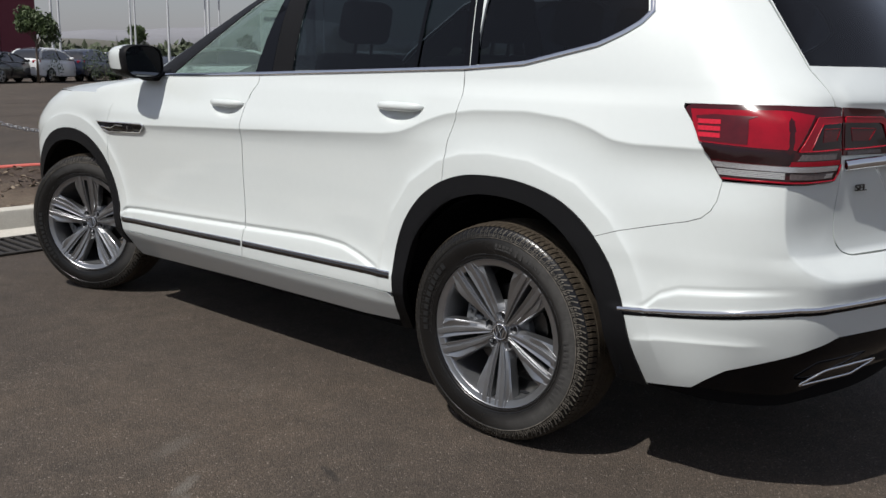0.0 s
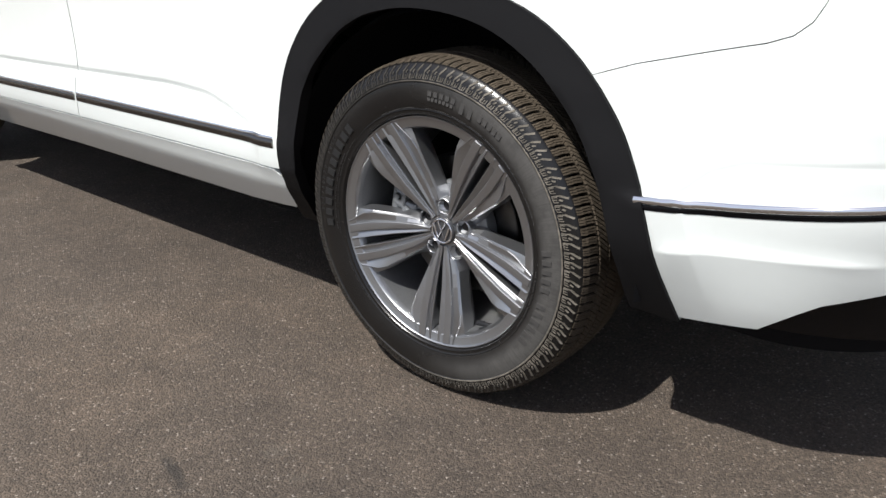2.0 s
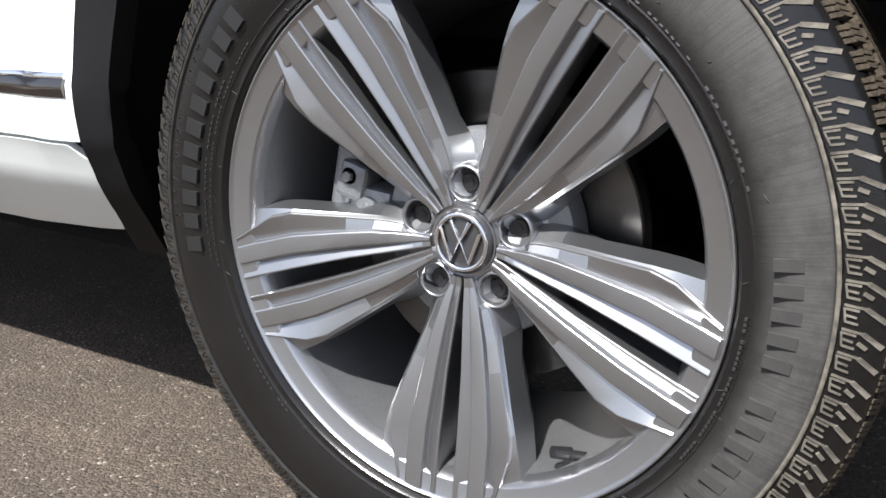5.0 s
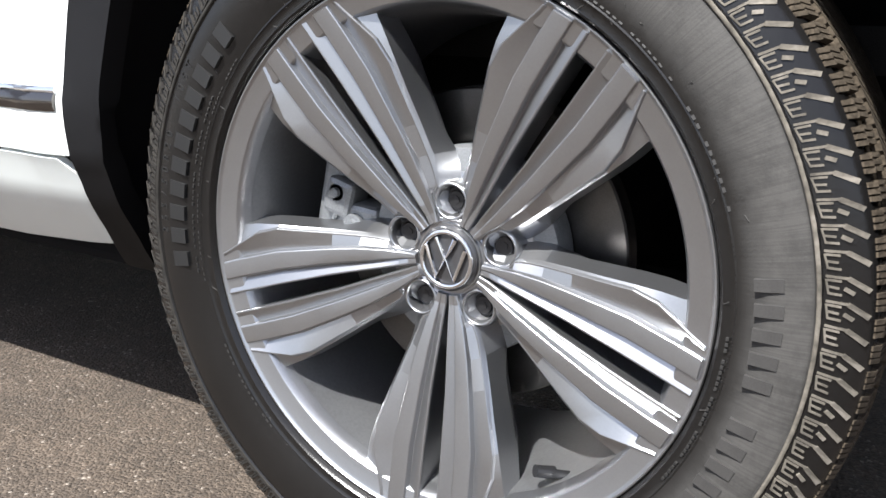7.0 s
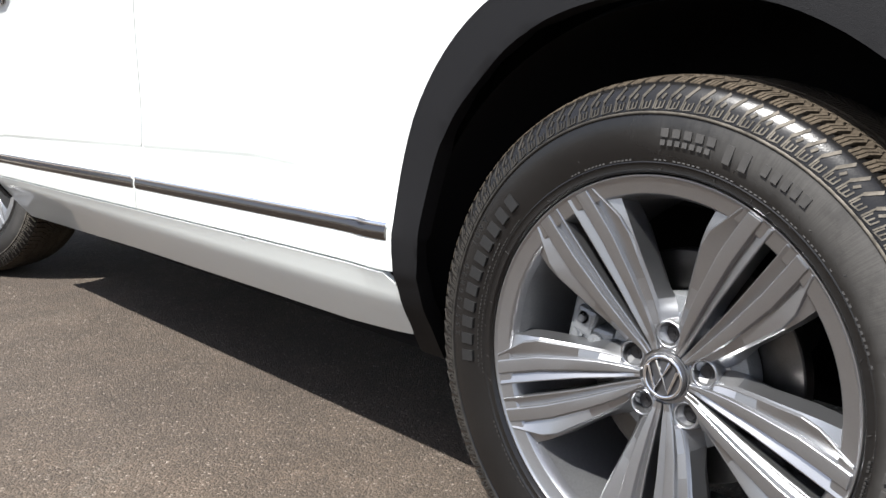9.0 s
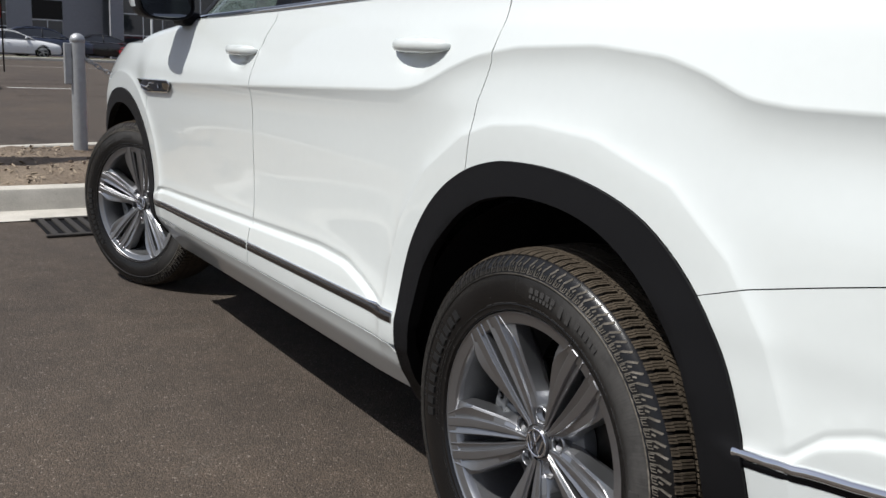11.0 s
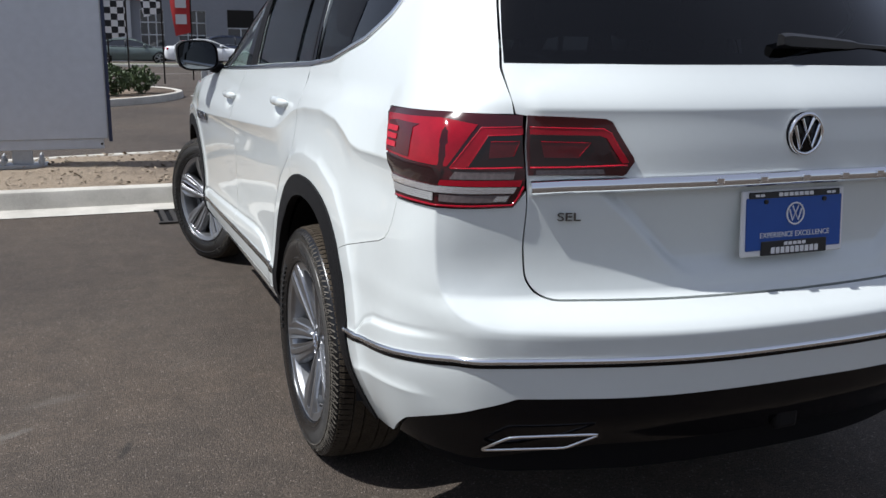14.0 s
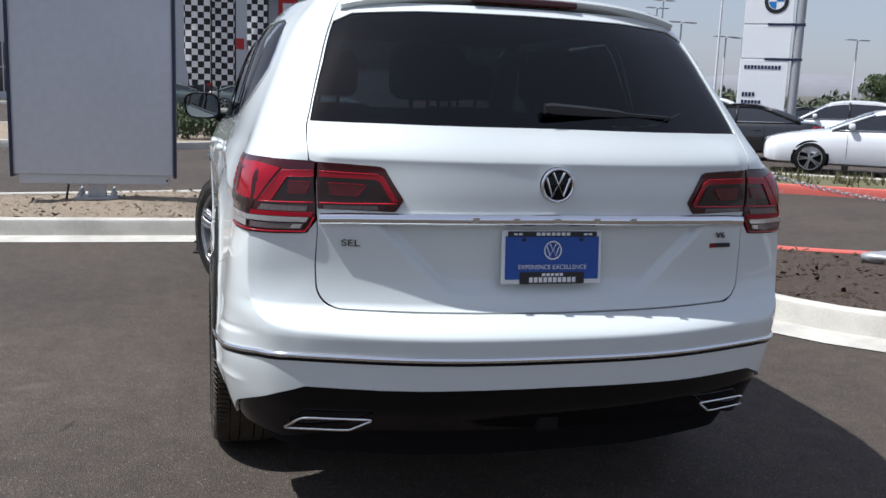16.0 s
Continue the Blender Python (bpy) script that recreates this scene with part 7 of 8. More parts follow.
LEAF = mat("shrub_leaf", (0.055, 0.085, 0.025), rough=0.6, vary=0.5, scale=2.5)
LEAF_PALE = mat("tree_leaf", (0.075, 0.11, 0.035), rough=0.6, vary=0.5, scale=1.2)
BARK = mat("bark", (0.13, 0.10, 0.075), rough=0.9, vary=0.4, scale=20)


def shrub(x, y, r, seed, z=.13):
    rng = random.Random(seed)
    b = empty("shrub", Matrix.Translation((x, y, z)), label="small green shrub in the island bed", category="shrub", group="shrubs")
    bm = bmesh.new()
    for i in range(4):
        a = rng.uniform(0, 6.3)
        rod(bm, (0, 0, 0), (math.cos(a) * r * .4, math.sin(a) * r * .4, r * .8), .02, .008, 6)
    part("stems", bm, BARK, b)
    part("leaves", leaf_ball(rng, (0, 0, r * .9), r, 700, .055), LEAF, b)
    return b


def tree(x, y, h, seed, crown=.38, leaves=2600, size=.10):
    rng = random.Random(seed)
    b = empty("tree", Matrix.Translation((x, y, 0)), label="young leafy tree beside the car park", category="tree", group="trees")
    bm = bmesh.new()
    rod(bm, (0, 0, 0), (0, 0, h * .62), h * .018, h * .009, 10)
    tips = []
    for i in range(9):
        a, z0 = rng.uniform(0, 6.3), h * rng.uniform(.28, .6)
        tip = (math.cos(a) * h * rng.uniform(.08, .22), math.sin(a) * h * rng.uniform(.08, .22), z0 + h * rng.uniform(.12, .34))
        rod(bm, (0, 0, z0), tip, h * .007, h * .003, 6)
        tips.append(tip)
    part("trunk", bm, BARK, b, smooth=True)
    vs, fs = [], []
    for t in tips + [(0, 0, h * .85)]:
        v, f = leaf_ball(rng, t, h * rng.uniform(.09, .16), leaves // 10, size, .85)
        k = len(vs)
        vs += v
        fs += [tuple(i + k for i in q) for q in f]
    part("crown", (vs, fs), LEAF_PALE, b)
    return b


for i, (x, y, r) in enumerate(((-1.55, 18.3, .42), (-.95, 18.8, .38), (-2.4, 18.0, .40), (-.35, 19.4, .36), (-1.8, 20.5, .45))):
    shrub(x, y, r, i)
for i, (x, y, r) in enumerate(((17.5, 43.5, .9), (20.5, 43.0, 1.0), (24.5, 42.5, .7))):
    shrub(x, y, r, 20 + i, 0)
for i, (x, y, h) in enumerate(((16.5, 42.0, 3.6), (24.0, 62.0, 3.6), (33, 62, 3.8), (45.5, 53.0, 4.2), (52, 58, 4.6), (58, 66, 4.0), (40.5, 58, 3.4), (66, 62, 5.0))):
    tree(x, y, h, i)
rng = random.Random(3)
vs, fs = [], []
for q, r in zip(offset_line(street_line, .5), offset_line(street_line, 2.3)):
    for _ in range(26):
        t = rng.random()
        x, y = q[0] + (r[0] - q[0]) * t + rng.uniform(-.3, .3), q[1] + (r[1] - q[1]) * t + rng.uniform(-.3, .3)
        for _ in range(5):
            a, h, lean = rng.uniform(0, 6.3), rng.uniform(.08, .26), rng.uniform(.02, .12)
            k = len(vs)
            c, s = math.cos(a), math.sin(a)
            vs += [(x - s * .012, y + c * .012, .12), (x + s * .012, y - c * .012, .12), (x + c * lean, y + s * lean, .12 + h)]
            fs.append((k, k + 1, k + 2))
tagged(part("verge_grass", (vs, fs), GRASS, None), "tufts of dry yellow-green grass on the verge", "grass", kind="stuff")


# ---- other parked cars ----
CAR_GLASS = mat("car_window_glass", (0.012, 0.014, 0.017), rough=0.05, coat=1.0)
PAINTS = {
    "white": mat("white_paint", (0.74, 0.75, 0.76), rough=0.35, coat=1.0, vary=.02, scale=2),
    "black": mat("black_paint", (0.012, 0.012, 0.014), rough=0.25, coat=1.0, vary=.1, scale=2),
    "blue": mat("dark_blue_paint", (0.02, 0.028, 0.055), rough=0.25, coat=1.0, vary=.1, scale=2),
    "silver": mat("silver_paint", (0.36, 0.37, 0.38), rough=0.3, metal=.5, coat=1.0, vary=.05, scale=2),
    "red": mat("red_paint", (0.30, 0.015, 0.02), rough=0.3, coat=1.0, vary=.05, scale=2),
    "green": mat("grey_green_paint", (0.10, 0.13, 0.12), rough=0.3, coat=1.0, vary=.05, scale=2),
}
SEDAN = dict(
    L=4.9, half=.92, wheels=(1.50, -1.45), r=.335, lamp=.70, tail=.88,
    ys=[2.45, 2.42, 2.34, 2.20, 1.95, 1.60, 1.25, .95, .40, -.60, -1.55, -2.0, -2.25, -2.38, -2.44],
    top=[.54, .66, .725, .775, .835, .895, .94, .975, .985, 1.00, 1.03, 1.04, 1.03, .96, .80],
    low=[.34, .28, .24, .22, .21, .20, .20, .20, .20, .20, .20, .22, .27, .33, .42],
    wide=[.60, .72, .80, .87, .91, .92, .92, .92, .92, .92, .92, .91, .86, .79, .70],
    roof=[(1.12, .96), (.85, 1.10), (.50, 1.27), (.25, 1.37), (-.10, 1.43), (-.45, 1.448), (-.80, 1.432), (-1.10, 1.365), (-1.45, 1.22), (-1.88, 1.035)], post=(.27, -.30, -.98))
SUV = dict(
    L=4.75, half=.94, wheels=(1.42, -1.38), r=.365, lamp=.86, tail=1.02,
    ys=[2.37, 2.34, 2.26, 2.10, 1.85, 1.50, 1.15, .85, .40, -.60, -1.55, -2.0, -2.22, -2.33, -2.37],
    top=[.66, .80, .89, .94, .99, 1.04, 1.08, 1.10, 1.11, 1.13, 1.16, 1.16, 1.14, 1.05, .85],
    low=[.42, .34, .30, .27, .26, .26, .26, .26, .26, .26, .26, .28, .32, .38, .46],
    wide=[.62, .76, .84, .90, .93, .94, .94, .94, .94, .94, .94, .93, .90, .84, .76],
    roof=[(1.02, 1.08), (.78, 1.24), (.50, 1.43), (.28, 1.56), (-.05, 1.65), (-.5, 1.685), (-1.0, 1.675), (-1.5, 1.63), (-1.85, 1.52), (-2.12, 1.15)], post=(.30, -.35, -1.30))


def rings_mesh(rings):
    """A closed skin through rings of equal length, open at neither end."""
    n = len(rings[0])
    vs = [q for r in rings for q in r]
    fs = [(i * n + j, i * n + (j + 1) % n, (i + 1) * n + (j + 1) % n, (i + 1) * n + j) for i in range(len(rings) - 1) for j in range(n)]
    return vs, fs + [tuple(range(n))[::-1], tuple((len(rings) - 1) * n + j for j in range(n))]


def both_sides(half_ring):
    """A half section from the bottom's middle to the top's middle, closed with its mirror image."""
    return half_ring + [(-x, y, z) for x, y, z in half_ring[-2:0:-1]]


def parked_car(kind, colour, label):
    """A sedan or utility car, nose towards +y, standing on z = 0."""
    k = SEDAN if kind == "sedan" else SUV
    c = empty("parked_car", label=label, category="car", group="parked cars")
    half, paint = k["half"], PAINTS[colour]
    ys = np.linspace(k["ys"][0], k["ys"][-1], 44)
    ys = np.sort(np.r_[ys, k["ys"][1:4], k["ys"][-4:-1]])[::-1]
    def along_body(name, y):
        return float(np.interp(-y, [-q for q in k["ys"]], k[name]))
    rings = []
    for y in ys:
        t, b, w = along_body("top", y), along_body("low", y), along_body("wide", y)
        h = t - b
        rings.append(both_sides([(0, y, b), (w * .80, y, b), (w * .95, y, b + h * .06), (w * .985, y, b + h * .22), (w, y, b + h * .48), (w * .992, y, b + h * .68), (w * .965, y, b + h * .80), (w * .93, y, b + h * .90), (w * .86, y, t - .012), (w * .60, y, t + .012), (0, y, t + .025)]))
    part("body", rings_mesh(rings), paint, c, smooth=True, angle=32)
    # glasshouse
    ry, rz = [q[0] for q in k["roof"]], [q[1] for q in k["roof"]]
    top_z = max(rz)
    def house(y, grow=0.0, lo=0.0):
        z = float(np.interp(-y, [-q for q in ry], rz))
        b = along_body("top", y) - .02
        z = max(z, b + .004)
        w0, w1 = half * .90, half * (.90 - .26 * (z - b) / (top_z - b))
        rows = [(0, b), (w0, b), (w0 + (w1 - w0) * .55, b + (z - b) * .5), (w1, b + (z - b) * .90), (w1 * .90, z - .004), (w1 * .55, z + .012), (0, z + .018)]
        return [(x + (grow if x else 0), y, q + grow * .8) for x, q in rows]
    hy = np.linspace(ry[0], ry[-1], 30)
    part("cabin", rings_mesh([both_sides(house(y)) for y in hy]), CAR_GLASS, c, smooth=True, angle=34)
    # painted roof, down to the tops of the windows
    a, m, z = k["post"]
    vs, fs = [], []
    for y in np.linspace(a + .02, z - .02, 12):
        r = house(y, .010)
        edge = [tuple(np.array(r[2]) * .25 + np.array(r[3]) * .75)] + r[3:]
        row = edge + [(-q[0], q[1], q[2]) for q in edge[-2::-1]]
        vs += row
    n = len(row)
    fs = [(i * n + j, i * n + j + 1, (i + 1) * n + j + 1, (i + 1) * n + j) for i in range(11) for j in range(n - 1)]
    bm = bmesh.new()
    bv = [bm.verts.new(q) for q in vs]
    for f in fs:
        bm.faces.new([bv[j] for j in f])
    bmesh.ops.solidify(bm, geom=bm.faces[:], thickness=.02)
    part("roof", bm, paint, c, smooth=True, angle=40)
    for s in (-1, 1):
        def side_at(y, f):
            r = house(y, .004)
            p = [np.array(r[1]), np.array(r[2]), np.array(r[3])]
            q = p[0] + (p[1] - p[0]) * f * 2 if f < .5 else p[1] + (p[2] - p[1]) * (f - .5) * 2
            return (s * q[0], q[1], q[2])
        front = [side_at(y, .97) for y in np.linspace(ry[0], a, 6)]
        back = [side_at(y, .97) for y in np.linspace(z, ry[-1], 6)]
        part("pillar", tube(front, .028, 6), paint, c, smooth=True)
        part("pillar", tube(back, [.050, .060, .065, .065, .06, .05], 8), paint, c, smooth=True)
        part("pillar", tube([side_at(m, f) for f in (0, .5, 1)], .030, 6), BLACK_PLASTIC, c, smooth=True)
        part("window_trim", tube([side_at(y, .02) for y in np.linspace(ry[0] - .15, ry[-1] + .25, 9)], .012, 6), SATIN, c, smooth=True)
        for y in (a + .52, m - .02, z - .05):
            t, b, w = along_body("top", y), along_body("low", y), along_body("wide", y)
            h = t - b
            part("door_seam", tube([(s * w * f, y, b + h * g) for f, g in ((.987, .22), (1.001, .48), (.993, .68), (.966, .80), (.931, .90))], .004, 4), LINER, c)
        for y in (m + .14, z + .12):
            t, b, w = along_body("top", y), along_body("low", y), along_body("wide", y)
            bm = bmesh.new()
            box(bm, s * w * .985 - .02, y - .09, b + (t - b) * .72, s * w * .985 + .02, y + .09, b + (t - b) * .72 + .026, .01)
            part("door_handle", bm, paint, c, smooth=True, angle=40)
        bz = along_body("top", ry[0])
        bm = bmesh.new()
        box(bm, s * half * .98 - .09, ry[0] - .46, bz + .03, s * half * .98 + .13, ry[0] - .33, bz + .16, .04, 3)
        part("door_mirror", bm, paint, c, smooth=True, angle=40)
        # lamps follow the rounded corners
        y0 = k["L"] / 2
        bm = bmesh.new()
        box(bm, -.20, -.05, -.055, .20, .05, .055, .04, 3, Matrix.Translation((s * half * .70, y0 - .20, k["lamp"] - .03)) @ Matrix.Rotation(radians(-40 * s), 4, "Z") @ Matrix.Rotation(radians(-14), 4, "X"))
        lamp = part("head_lamp", bm, WHITE_LENS, c, smooth=True, angle=40)
        bm = bmesh.new()
        for x in (-.08, .07):
            rod(bm, (s * (half * .70 + x), y0 - .22 - s * x * s * .8, k["lamp"] - .03), (s * (half * .70 + x), y0 - .14 - x * .8, k["lamp"] - .03), .040, .040, 14)
        part("reflector", bm, CAP_DARK, lamp)
        bm = bmesh.new()
        box(bm, -.20, -.05, -.07, .20, .05, .07, .04, 3, Matrix.Translation((s * half * .74, -y0 + .13, k["tail"])) @ Matrix.Rotation(radians(30 * s), 4, "Z"))
        part("tail_lamp", bm, RED, c, smooth=True, angle=40)
        for y in k["wheels"]:
            r = k["r"]
            # flat black disc on the body side paints the shaded arch opening
            v, f = lathe([(.0, .0), (r + .050, .0), (r + .055, -.03)], 32)
            part("wheel_arch_shade", ([(s * (half * .992 + q[0]), y + q[1], max(r + q[2], .19)) for q in v], f), LINER, c)
            v, f = lathe([(.10, .0), (r * .8, 0), (r, .03), (r, .19), (r * .97, .208), (r * .90, .215), (r * .74, .215), (r * .72, .17), (.10, .165)], 36)
            w = part("wheel", ([(s * (half - .195 + q[0]), y + q[1], r + q[2]) for q in v], f), RUBBER, c, smooth=True, angle=35)
            bm = bmesh.new()
            for i in range(10):
                g = 2 * math.pi * (i // 2) / 5 + (-.13 if i % 2 else .13)
                rod(bm, (s * (half - .002), y + math.cos(g) * .03, r + math.sin(g) * .03), (s * (half + .008), y + math.cos(g) * r * .72, r + math.sin(g) * r * .72), .020, .016, 6)
            rod(bm, (s * (half - .05), y, r), (s * (half + .008), y, r), .055, .05, 16)
            v, f = lathe([(r * .70, .000), (r * .755, .006), (r * .755, .022), (r * .70, .022)], 36)
            bv = [bm.verts.new((s * (half + q[0]), y + q[1], r + q[2])) for q in v]
            for q in f:
                bm.faces.new([bv[j] for j in q])
            part("rim", bm, SATIN, w)
    y0 = k["L"] / 2
    for x in (-.17, .17):
        bm = bmesh.new()
        box(bm, x - .14, y0 - .16, k["lamp"] - .12, x + .14, y0 - .005, k["lamp"] + .0, .03, 3)
        part("grille", bm, BLACK_PLASTIC, c, smooth=True, angle=40)
    bm = bmesh.new()
    box(bm, -.55, y0 - .10, k["low"][0] - .02, .55, y0 + .004, k["low"][0] + .09, .03, 2)
    part("air_intake", bm, BLACK_PLASTIC, c, smooth=True, angle=40)
    return c


def put_car(master, x, y, heading):
    """heading: degrees from +y, to the left."""
    return copy_thing(master, pose(x, y, 0, 0, 0, heading))


white_sedan = parked_car("sedan", "white", "white sedan parked behind the verge")
white_sedan.matrix_basis = pose(13.35, 13.35, 0, 0, 0, 57)
black_sedan = parked_car("sedan", "black", "black sedan in a row of parked cars")
black_sedan.matrix_basis = pose(12.6, 18.4, 0, 0, 0, 52)
white_suv = parked_car("suv", "white", "white utility car in a row of parked cars")
white_suv.matrix_basis = pose(18.0, 21.0, 0, 0, 0, 55)
blue_suv = parked_car("suv", "blue", "dark blue utility car before the showroom")
blue_suv.matrix_basis = pose(7.6, 54.5, 0, 0, 0, -92)
silver_sedan = parked_car("sedan", "silver", "silver sedan in a distant row of cars")
silver_sedan.matrix_basis = pose(25.5, 52, 0, 0, 0, -80)
green_sedan = parked_car("sedan", "green", "grey-green sedan before the showroom")
green_sedan.matrix_basis = pose(1.2, 53.0, 0, 0, 0, -95)
red_sedan = parked_car("sedan", "red", "red sedan before the showroom")
red_sedan.matrix_basis = pose(14.0, 54.5, 0, 0, 0, 95)
for m, x, y, h in ((white_sedan, 5.4, 52.3, -96), (green_sedan, -2.9, 53.5, -92), (black_sedan, 11.0, 55.5, -90), (black_sedan, 15.2, 43.0, -55), (white_suv, 18.2, 44.5, -55), (blue_suv, 21.2, 46.0, -55), (silver_sedan, 24.4, 46.5, -55), (black_sedan, 27.5, 47.5, -55), (white_suv, 22.0, 18.5, 55), (black_sedan, 19.6, 15.5, 57), (white_suv, 14.5, 24.8, 55), (white_sedan, 18.3, 10.2, 57), (silver_sedan, 24.5, 23.5, 55),
                   (black_sedan, 21.0, 56, -70), (white_suv, 30.0, 57.5, -75), (blue_suv, 27.0, 60, -72), (black_sedan, 33.5, 58, -75), (white_sedan, 37.0, 66, -70), (silver_sedan, 22.5, 60, -75), (white_suv, 34, 70, -72), (blue_suv, 41, 64, -70), (black_sedan, 17.5, 55, -80), (red_sedan, 16.0, 60.5, -80), (silver_sedan, 45, 60, -68), (black_sedan, 28, 36, 60), (white_sedan, 31, 30, 60), (white_suv, 36, 27, 60), (black_sedan, 24, 31, 58), (white_suv, 40, 40, 60), (silver_sedan, 33, 41, 60), (green_sedan, -9.0, 53, -92), (black_sedan, -6.0, 54.5, -90)):
    put_car(m, x, y, h)


# ---- flags ----
def checker_nodes(n, l, b, vec):
    ch = n.new("ShaderNodeTexChecker")
    ch.inputs["Scale"].default_value = 5.6
    ch.inputs["Color1"].default_value, ch.inputs["Color2"].default_value = (.72, .72, .72, 1), (.015, .015, .017, 1)
    sep, com = n.new("ShaderNodeSeparateXYZ"), n.new("ShaderNodeCombineXYZ")
    l.new(vec, sep.inputs[0])
    l.new(sep.outputs[0], com.inputs[0])
    l.new(sep.outputs[2], com.inputs[1])
    l.new(com.outputs[0], ch.inputs["Vector"])
    l.new(ch.outputs["Color"], b.inputs["Base Color"])
    b.inputs["Roughness"].default_value = 0.8


CHECKER = rich("chequered_cloth", checker_nodes)
RED_CLOTH = mat("red_cloth", (0.46, 0.035, 0.035), rough=0.8, vary=.15, scale=2)
POLE = mat("white_pole", (0.62, 0.63, 0.64), rough=0.4, vary=.1, scale=3)


def feather_flag(x, y, material, label, h=5.2, w=.80, bars=False, z0=.1, low=1.35):
    f = empty("feather_flag", Matrix.Translation((x, y, z0)), label=label, category="flag", group="feather flags")
    pts = [(w / 2, 0, 0), (w / 2, 0, h * .8), (w * .42, 0, h * .92), (w * .2, 0, h * .98), (-w * .2, 0, h)]
    part("pole", tube(pts, .022, 8), BLACK_PLASTIC, f, smooth=True)
    vs, fs, n = [], [], 26
    for i in range(n + 1):
        t = i / n
        z = low + (h - low) * t
        wid = w * (0.80 + 0.2 * min(1, t * 4)) if t < .85 else w * math.sqrt(max(0.02, 1 - ((t - .85) / .15) ** 2))
        for j in range(9):
            s = j / 8
            vs.append((w / 2 - wid * s, .05 * math.sin(s * 5 + t * 7) * s, z - .12 * s * (1 - t)))
    for i in range(n):
        for j in range(8):
            fs.append((i * 9 + j, i * 9 + j + 1, (i + 1) * 9 + j + 1, (i + 1) * 9 + j))
    cloth = part("cloth", (vs, fs), material, f, smooth=True)
    if bars:
        for i in range(6):
            z = low + .25 + i * .50
            for dy in (-.07, .07):
                bm = bmesh.new()
                box(bm, -.17, dy - .004, z, .17, dy + .004, z + .30, 0)
                part("flag_bar", bm, POLE, cloth, "pale plain bar in place of a letter")
    return f


feather_flag(-1.40, 24.5, CHECKER, "black and white chequered feather flag", w=.78)
feather_flag(-.72, 25.0, CHECKER, "black and white chequered feather flag", w=.82)
feather_flag(.35, 25.0, CHECKER, "black and white chequered feather flag", w=.62, low=2.0)
feather_flag(-1.02, 26.5, RED_CLOTH, "red feather flag with pale writing", w=.45, bars=True)
feather_flag(1.45, 27.5, RED_CLOTH, "red feather flag with pale writing", w=.62, bars=True, low=1.5)

# ---- showroom across the road ----
WALL_PALE = mat("pale_render", (0.52, 0.53, 0.54), rough=0.8, vary=.08, scale=.6)
WALL_GREY = mat("grey_render", (0.26, 0.27, 0.29), rough=0.8, vary=.10, scale=.5)
SHOP_GLASS = mat("showroom_glass", (0.02, 0.025, 0.03), rough=0.06, coat=1.0)
FRAME = mat("alu_frame", (0.55, 0.56, 0.57), rough=0.4, metal=.6)
shop = empty("showroom", label="grey and white flat-roofed car showroom with glazed front", category="building")


def wall_with_openings(x0, x1, y, h, material, openings, name="wall", thick=.35):
    """A wall along x with real openings, its face at y."""
    bm = bmesh.new()
    xs = sorted({x0, x1, *[a for o in openings for a in (o[0], o[1])]})
    for a, b in zip(xs, xs[1:]):
        cuts = sorted((o[2], o[3]) for o in openings if o[0] <= a + 1e-6 and o[1] >= b - 1e-6)
        z = 0.0
        for lo, hi in cuts:
            if lo > z:
                box(bm, a, y, z, b, y + thick, lo)
            z = hi
        if z < h:
            box(bm, a, y, z, b, y + thick, h)
    bmesh.ops.remove_doubles(bm, verts=bm.verts, dist=1e-4)
    return part(name, bm, material, shop)


def glazed(x0, x1, z0, z1, y, cols, rows, name="window"):
    bm = bmesh.new()
    w = .07
    for i in range(cols + 1):
        x = x0 + (x1 - x0) * i / cols
        box(bm, x - w / 2, y + .10, z0, x + w / 2, y + .18, z1)
    for j in range(rows + 1):
        z = z0 + (z1 - z0) * j / rows
        box(bm, x0, y + .105, z - w / 2, x1, y + .175, z + w / 2)
    win = part(name, bm, FRAME, shop)
    for i in range(cols):
        for j in range(rows):
            bm = bmesh.new()
            a, b = x0 + (x1 - x0) * i / cols + w / 2, x0 + (x1 - x0) * (i + 1) / cols - w / 2
            c, d = z0 + (z1 - z0) * j / rows + w / 2, z0 + (z1 - z0) * (j + 1) / rows - w / 2
            box(bm, a, y + .13, c, b, y + .15, d)
            part("pane", bm, SHOP_GLASS, win)


wall_with_openings(-26, 1.6, 60, 7.5, WALL_PALE, [(-20, -8, .4, 3.6), (-2.6, .6, .3, 3.2)])
glazed(-20, -8, .4, 3.6, 60, 8, 2)
glazed(-2.6, .6, .3, 3.2, 60, 3, 1)
wall_with_openings(1.62, 12.0, 60.5, 8.0, WALL_GREY, [(2.2, 3.7, .1, 3.3), (4.6, 6.4, .1, 3.3), (7.8, 9.6, .05, 3.4)])
glazed(2.2, 3.7, .1, 3.3, 60.5, 3, 4, "garage_door")
glazed(4.6, 6.4, .1, 3.3, 60.5, 3, 4, "garage_door")
glazed(7.8, 9.6, .05, 2.2, 60.5, 2, 1, "entrance_door")
bm = bmesh.new()
box(bm, 7.8, 60.62, 2.2, 9.6, 60.8, 3.4)
part("transom_panel", bm, GLOSS_BLACK, shop)
wall_with_openings(12.02, 24.0, 58.5, 8.5, WALL_GREY, [(12.8, 21.5, .2, 6.8)])
glazed(12.8, 21.5, .2, 6.8, 58.5, 7, 5)
bm = bmesh.new()
box(bm, 21.6, 58.2, .2, 23.9, 58.48, 8.0)
part("red_panel", bm, mat("dark_red_cladding", (0.13, 0.012, 0.028), rough=0.5, vary=0.1, scale=1), shop, "dark red cladding panel")
bm = bmesh.new()
box(bm, -26, 60.4, 7.2, 12, 80, 7.4)
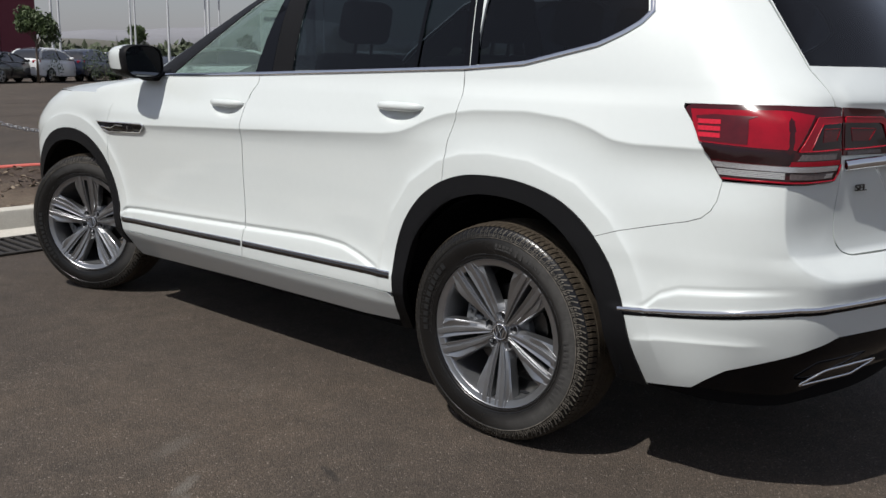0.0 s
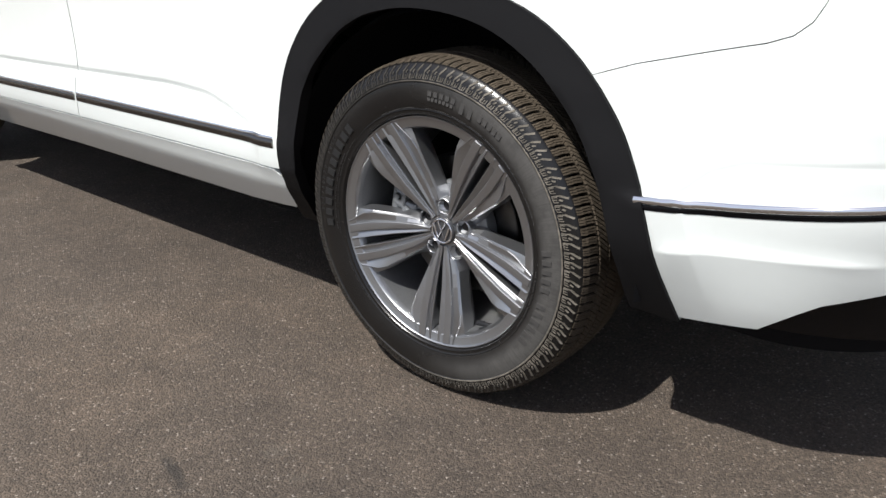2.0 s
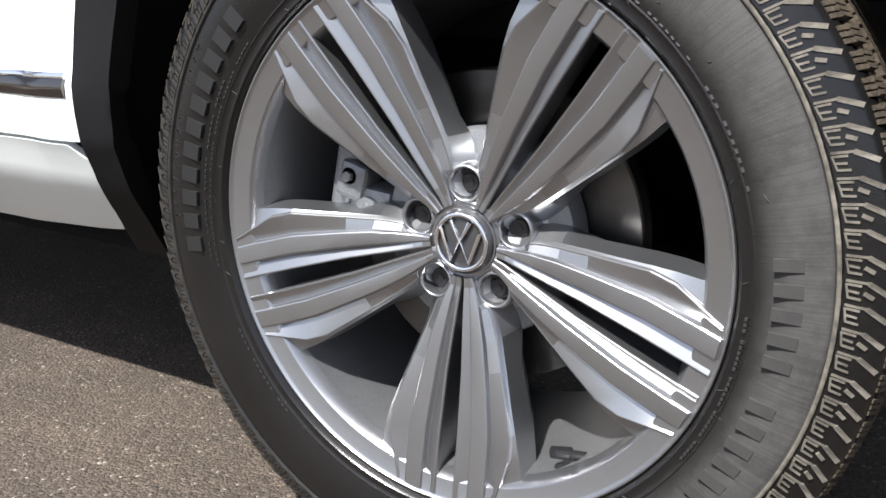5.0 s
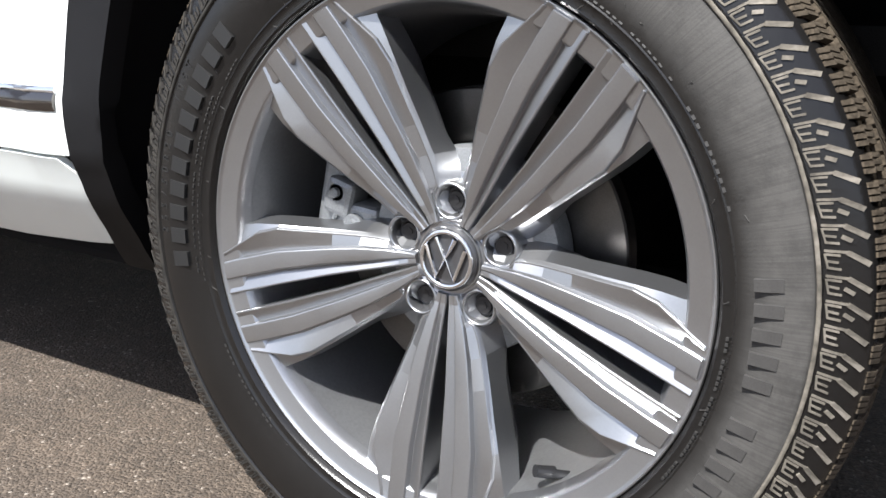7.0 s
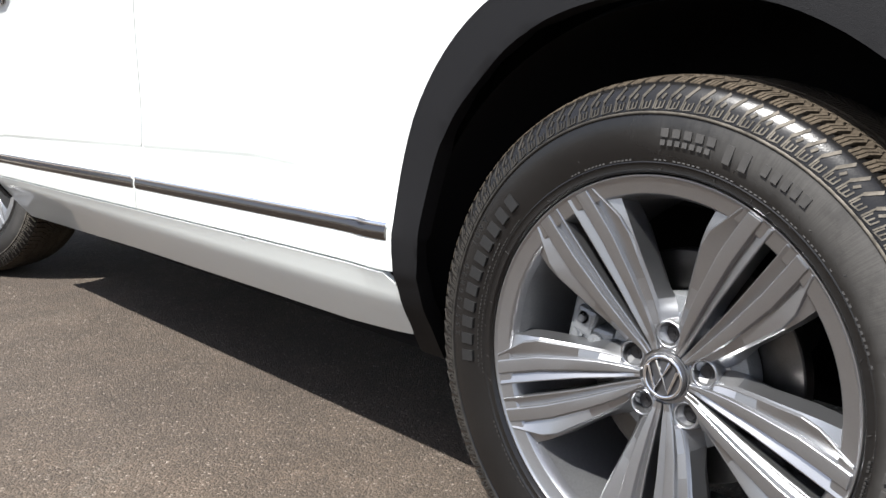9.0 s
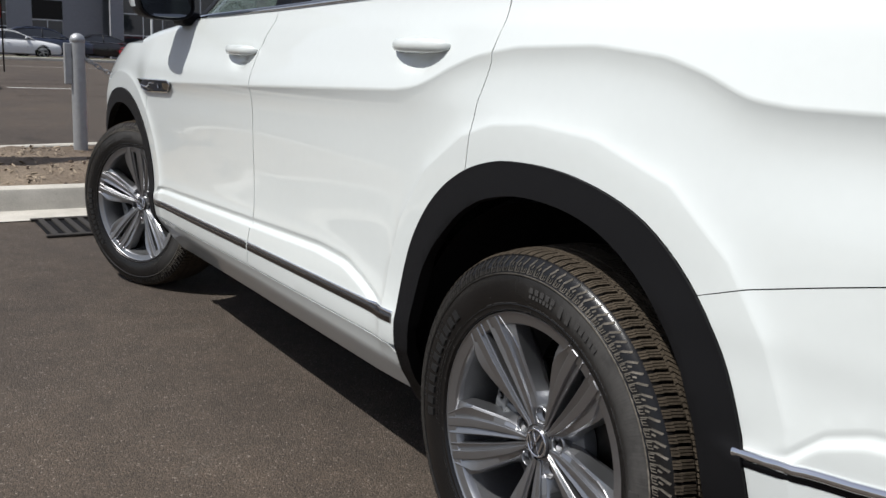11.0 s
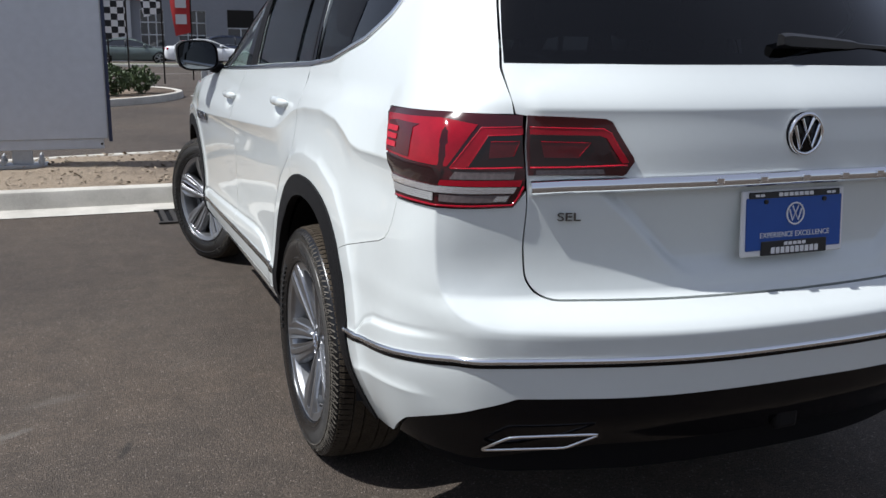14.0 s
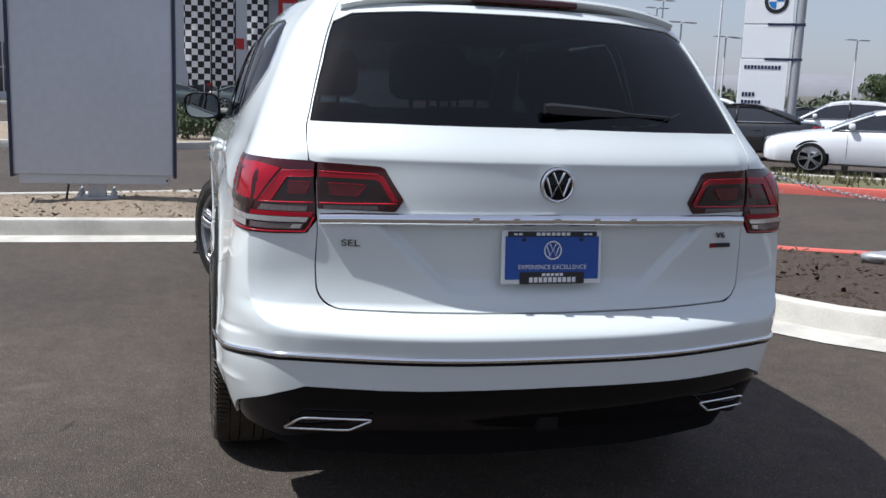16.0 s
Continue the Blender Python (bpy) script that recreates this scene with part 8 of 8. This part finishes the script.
box(bm, 12, 58.9, 8.2, 24, 80, 8.4)
box(bm, -26, 79.6, 0, 24, 80, 7.3)
part("roof", bm, WALL_GREY, shop)
for i in range(6):
    bm = bmesh.new()
    box(bm, -1.6 + i * .72, 59.94, 3.85, -1.08 + i * .72, 59.99, 4.55)
    part("fascia_bar", bm, RED_CLOTH, shop, "red plain bar in place of a letter")
for i in range(6):
    bm = bmesh.new()
    box(bm, 14.6 + i * .85, 58.40, 5.2, 15.2 + i * .85, 58.46, 6.0)
    part("fascia_bar", bm, RED_CLOTH, shop, "red plain bar in place of a letter")


# ---- tall dealer pylon ----
pylon = empty("pylon_sign", pose(18.3, 25.2, 0, 0, 0, -36), label="tall white pylon sign with a round blue and white emblem", category="sign")
PYLON = mat("white_enamel", (0.70, 0.71, 0.72), rough=0.3, vary=.03, scale=1)
for z0, z1 in ((.4, 3.05), (3.10, 4.25), (4.30, 6.4)):
    bm = bmesh.new()
    box(bm, -1.0, -.16, z0, .62, .16, z1, .01)
    part("panel", bm, PYLON, pylon)
bm = bmesh.new()
rod(bm, (.86, 0, 0), (.86, 0, 6.6), .16, .16, 20)
part("mast", bm, GALV, pylon, smooth=True, angle=40)
for z in (3.05, 4.25):
    bm = bmesh.new()
    box(bm, -.2, -.18, z - .015, 1.05, .18, z + .065)
    part("bracket", bm, NAVY, pylon)
for r, o, m in ((.40, .175, BLACK_PLASTIC), (.27, .185, WHITE_PLASTIC)):
    bm = bmesh.new()
    rod(bm, (.02, -.15, 5.05), (.02, -o, 5.05), r, r, 36)
    part("roundel", bm, m, pylon)
for a in (0, 180):
    vs = [(.02, -.19, 5.05)] + [(.02 + math.cos(radians(a + t)) * .25, -.19, 5.05 + math.sin(radians(a + t)) * .25) for t in range(0, 91, 10)]
    part("roundel_quarter", (vs, [tuple(range(len(vs)))]), mat("mid_blue", (.02, .16, .42), rough=.4), pylon)
for x0, n, z, h in ((-.86, 11, 2.72, .13), (-.86, 4, 1.75, .15), (-.86, 6, 1.50, .12)):
    for i in range(n):
        bm = bmesh.new()
        box(bm, x0 + i * .115, -.175, z, x0 + i * .115 + .08, -.158, z + h)
        part("sign_bar", bm, NAVY, pylon, "plain bar in place of a letter")


# ---- lamp posts ----
def lamp_post(x, y, h, arms=2):
    p = empty("lamp_post", Matrix.Translation((x, y, 0)), label="tall thin white lamp post in the car park", category="lamp post", group="lamp posts")
    bm = bmesh.new()
    rod(bm, (0, 0, .6), (0, 0, h), .075, .05, 12)
    part("pole", bm, POLE, p, smooth=True, angle=40)
    bm = bmesh.new()
    rod(bm, (0, 0, 0), (0, 0, .65), .26, .25, 20)
    part("base", bm, CONCRETE, p, smooth=True, angle=40)
    for s in (-1, 1)[:arms]:
        bm = bmesh.new()
        box(bm, min(s * .1, s * .9), -.14, h - .02, max(s * .1, s * .9), .14, h + .06, .02)
        part("head", bm, FRAME, p)
    return p


for x, y, h in ((12.2, 50, 8.0), (19.2, 46, 7.5), (22.0, 51, 9.0), (30.5, 58, 8.2), (32.0, 60, 9.0), (26.2, 42.0, 8.5), (37.5, 52.0, 9.0), (41.5, 50.0, 6.1), (36.2, 55.5, 6.2), (25.2, 44.5, 6.0), (33.0, 52.5, 6.0)):
    lamp_post(x, y, h)
bollard(12.9, 13.9, .85, .07, False, True).location.z = 0.0

# ---- hills in the distance, with the haze put into their colours ----
def hills(name, dist, height, colour, seed, label, a0=-75, a1=110, n=260):
    vs, fs = [], []
    for i in range(n + 1):
        a = radians(a0 + (a1 - a0) * i / n)
        h = height * (.62 + .38 * noise.noise((i * .035, seed, 0)) + .10 * noise.noise((i * .22, seed, 5)))
        d = dist
        vs += [(d * math.sin(a), d * math.cos(a), -2), (d * math.sin(a), d * math.cos(a), h * .6), (d * 1.12 * math.sin(a), d * 1.12 * math.cos(a), h)]
    for i in range(n):
        for k in range(2):
            fs.append((i * 3 + k, i * 3 + k + 1, i * 3 + k + 4, i * 3 + k + 3))
    return tagged(part(name, (vs, fs), colour, None, smooth=True), label, "hills", kind="structure")


hills("backdrop_hills", 700, 24, mat("haze_tinted_scrub", (0.135, 0.130, 0.110), rough=1.0, vary=.35, scale=.02), 2.0, "hazy grey-brown scrub-covered hills on the horizon")
hills("backdrop_mountains", 820, 40, mat("haze_tinted_mountain", (0.22, 0.22, 0.235), rough=1.0, vary=.12, scale=.006), 9.0, "pale hazy mountains behind the hills")
rng = random.Random(8)
vs, fs = [], []
for i in range(420):
    a = radians(rng.uniform(-30, 75))
    d = rng.uniform(150, 330)
    v, f = leaf_ball(rng, (d * math.sin(a), d * math.cos(a), rng.uniform(.8, 2.4)), rng.uniform(1.2, 3.4), 60, .8, .8)
    k = len(vs)
    vs += v
    fs += [tuple(q + k for q in g) for g in f]
tagged(part("far_scrub", (vs, fs), mat("far_scrub_leaf", (0.10, 0.12, 0.07), rough=.9, vary=.4, scale=.1), None), "distant belt of bushes and trees", "bushes", kind="stuff")
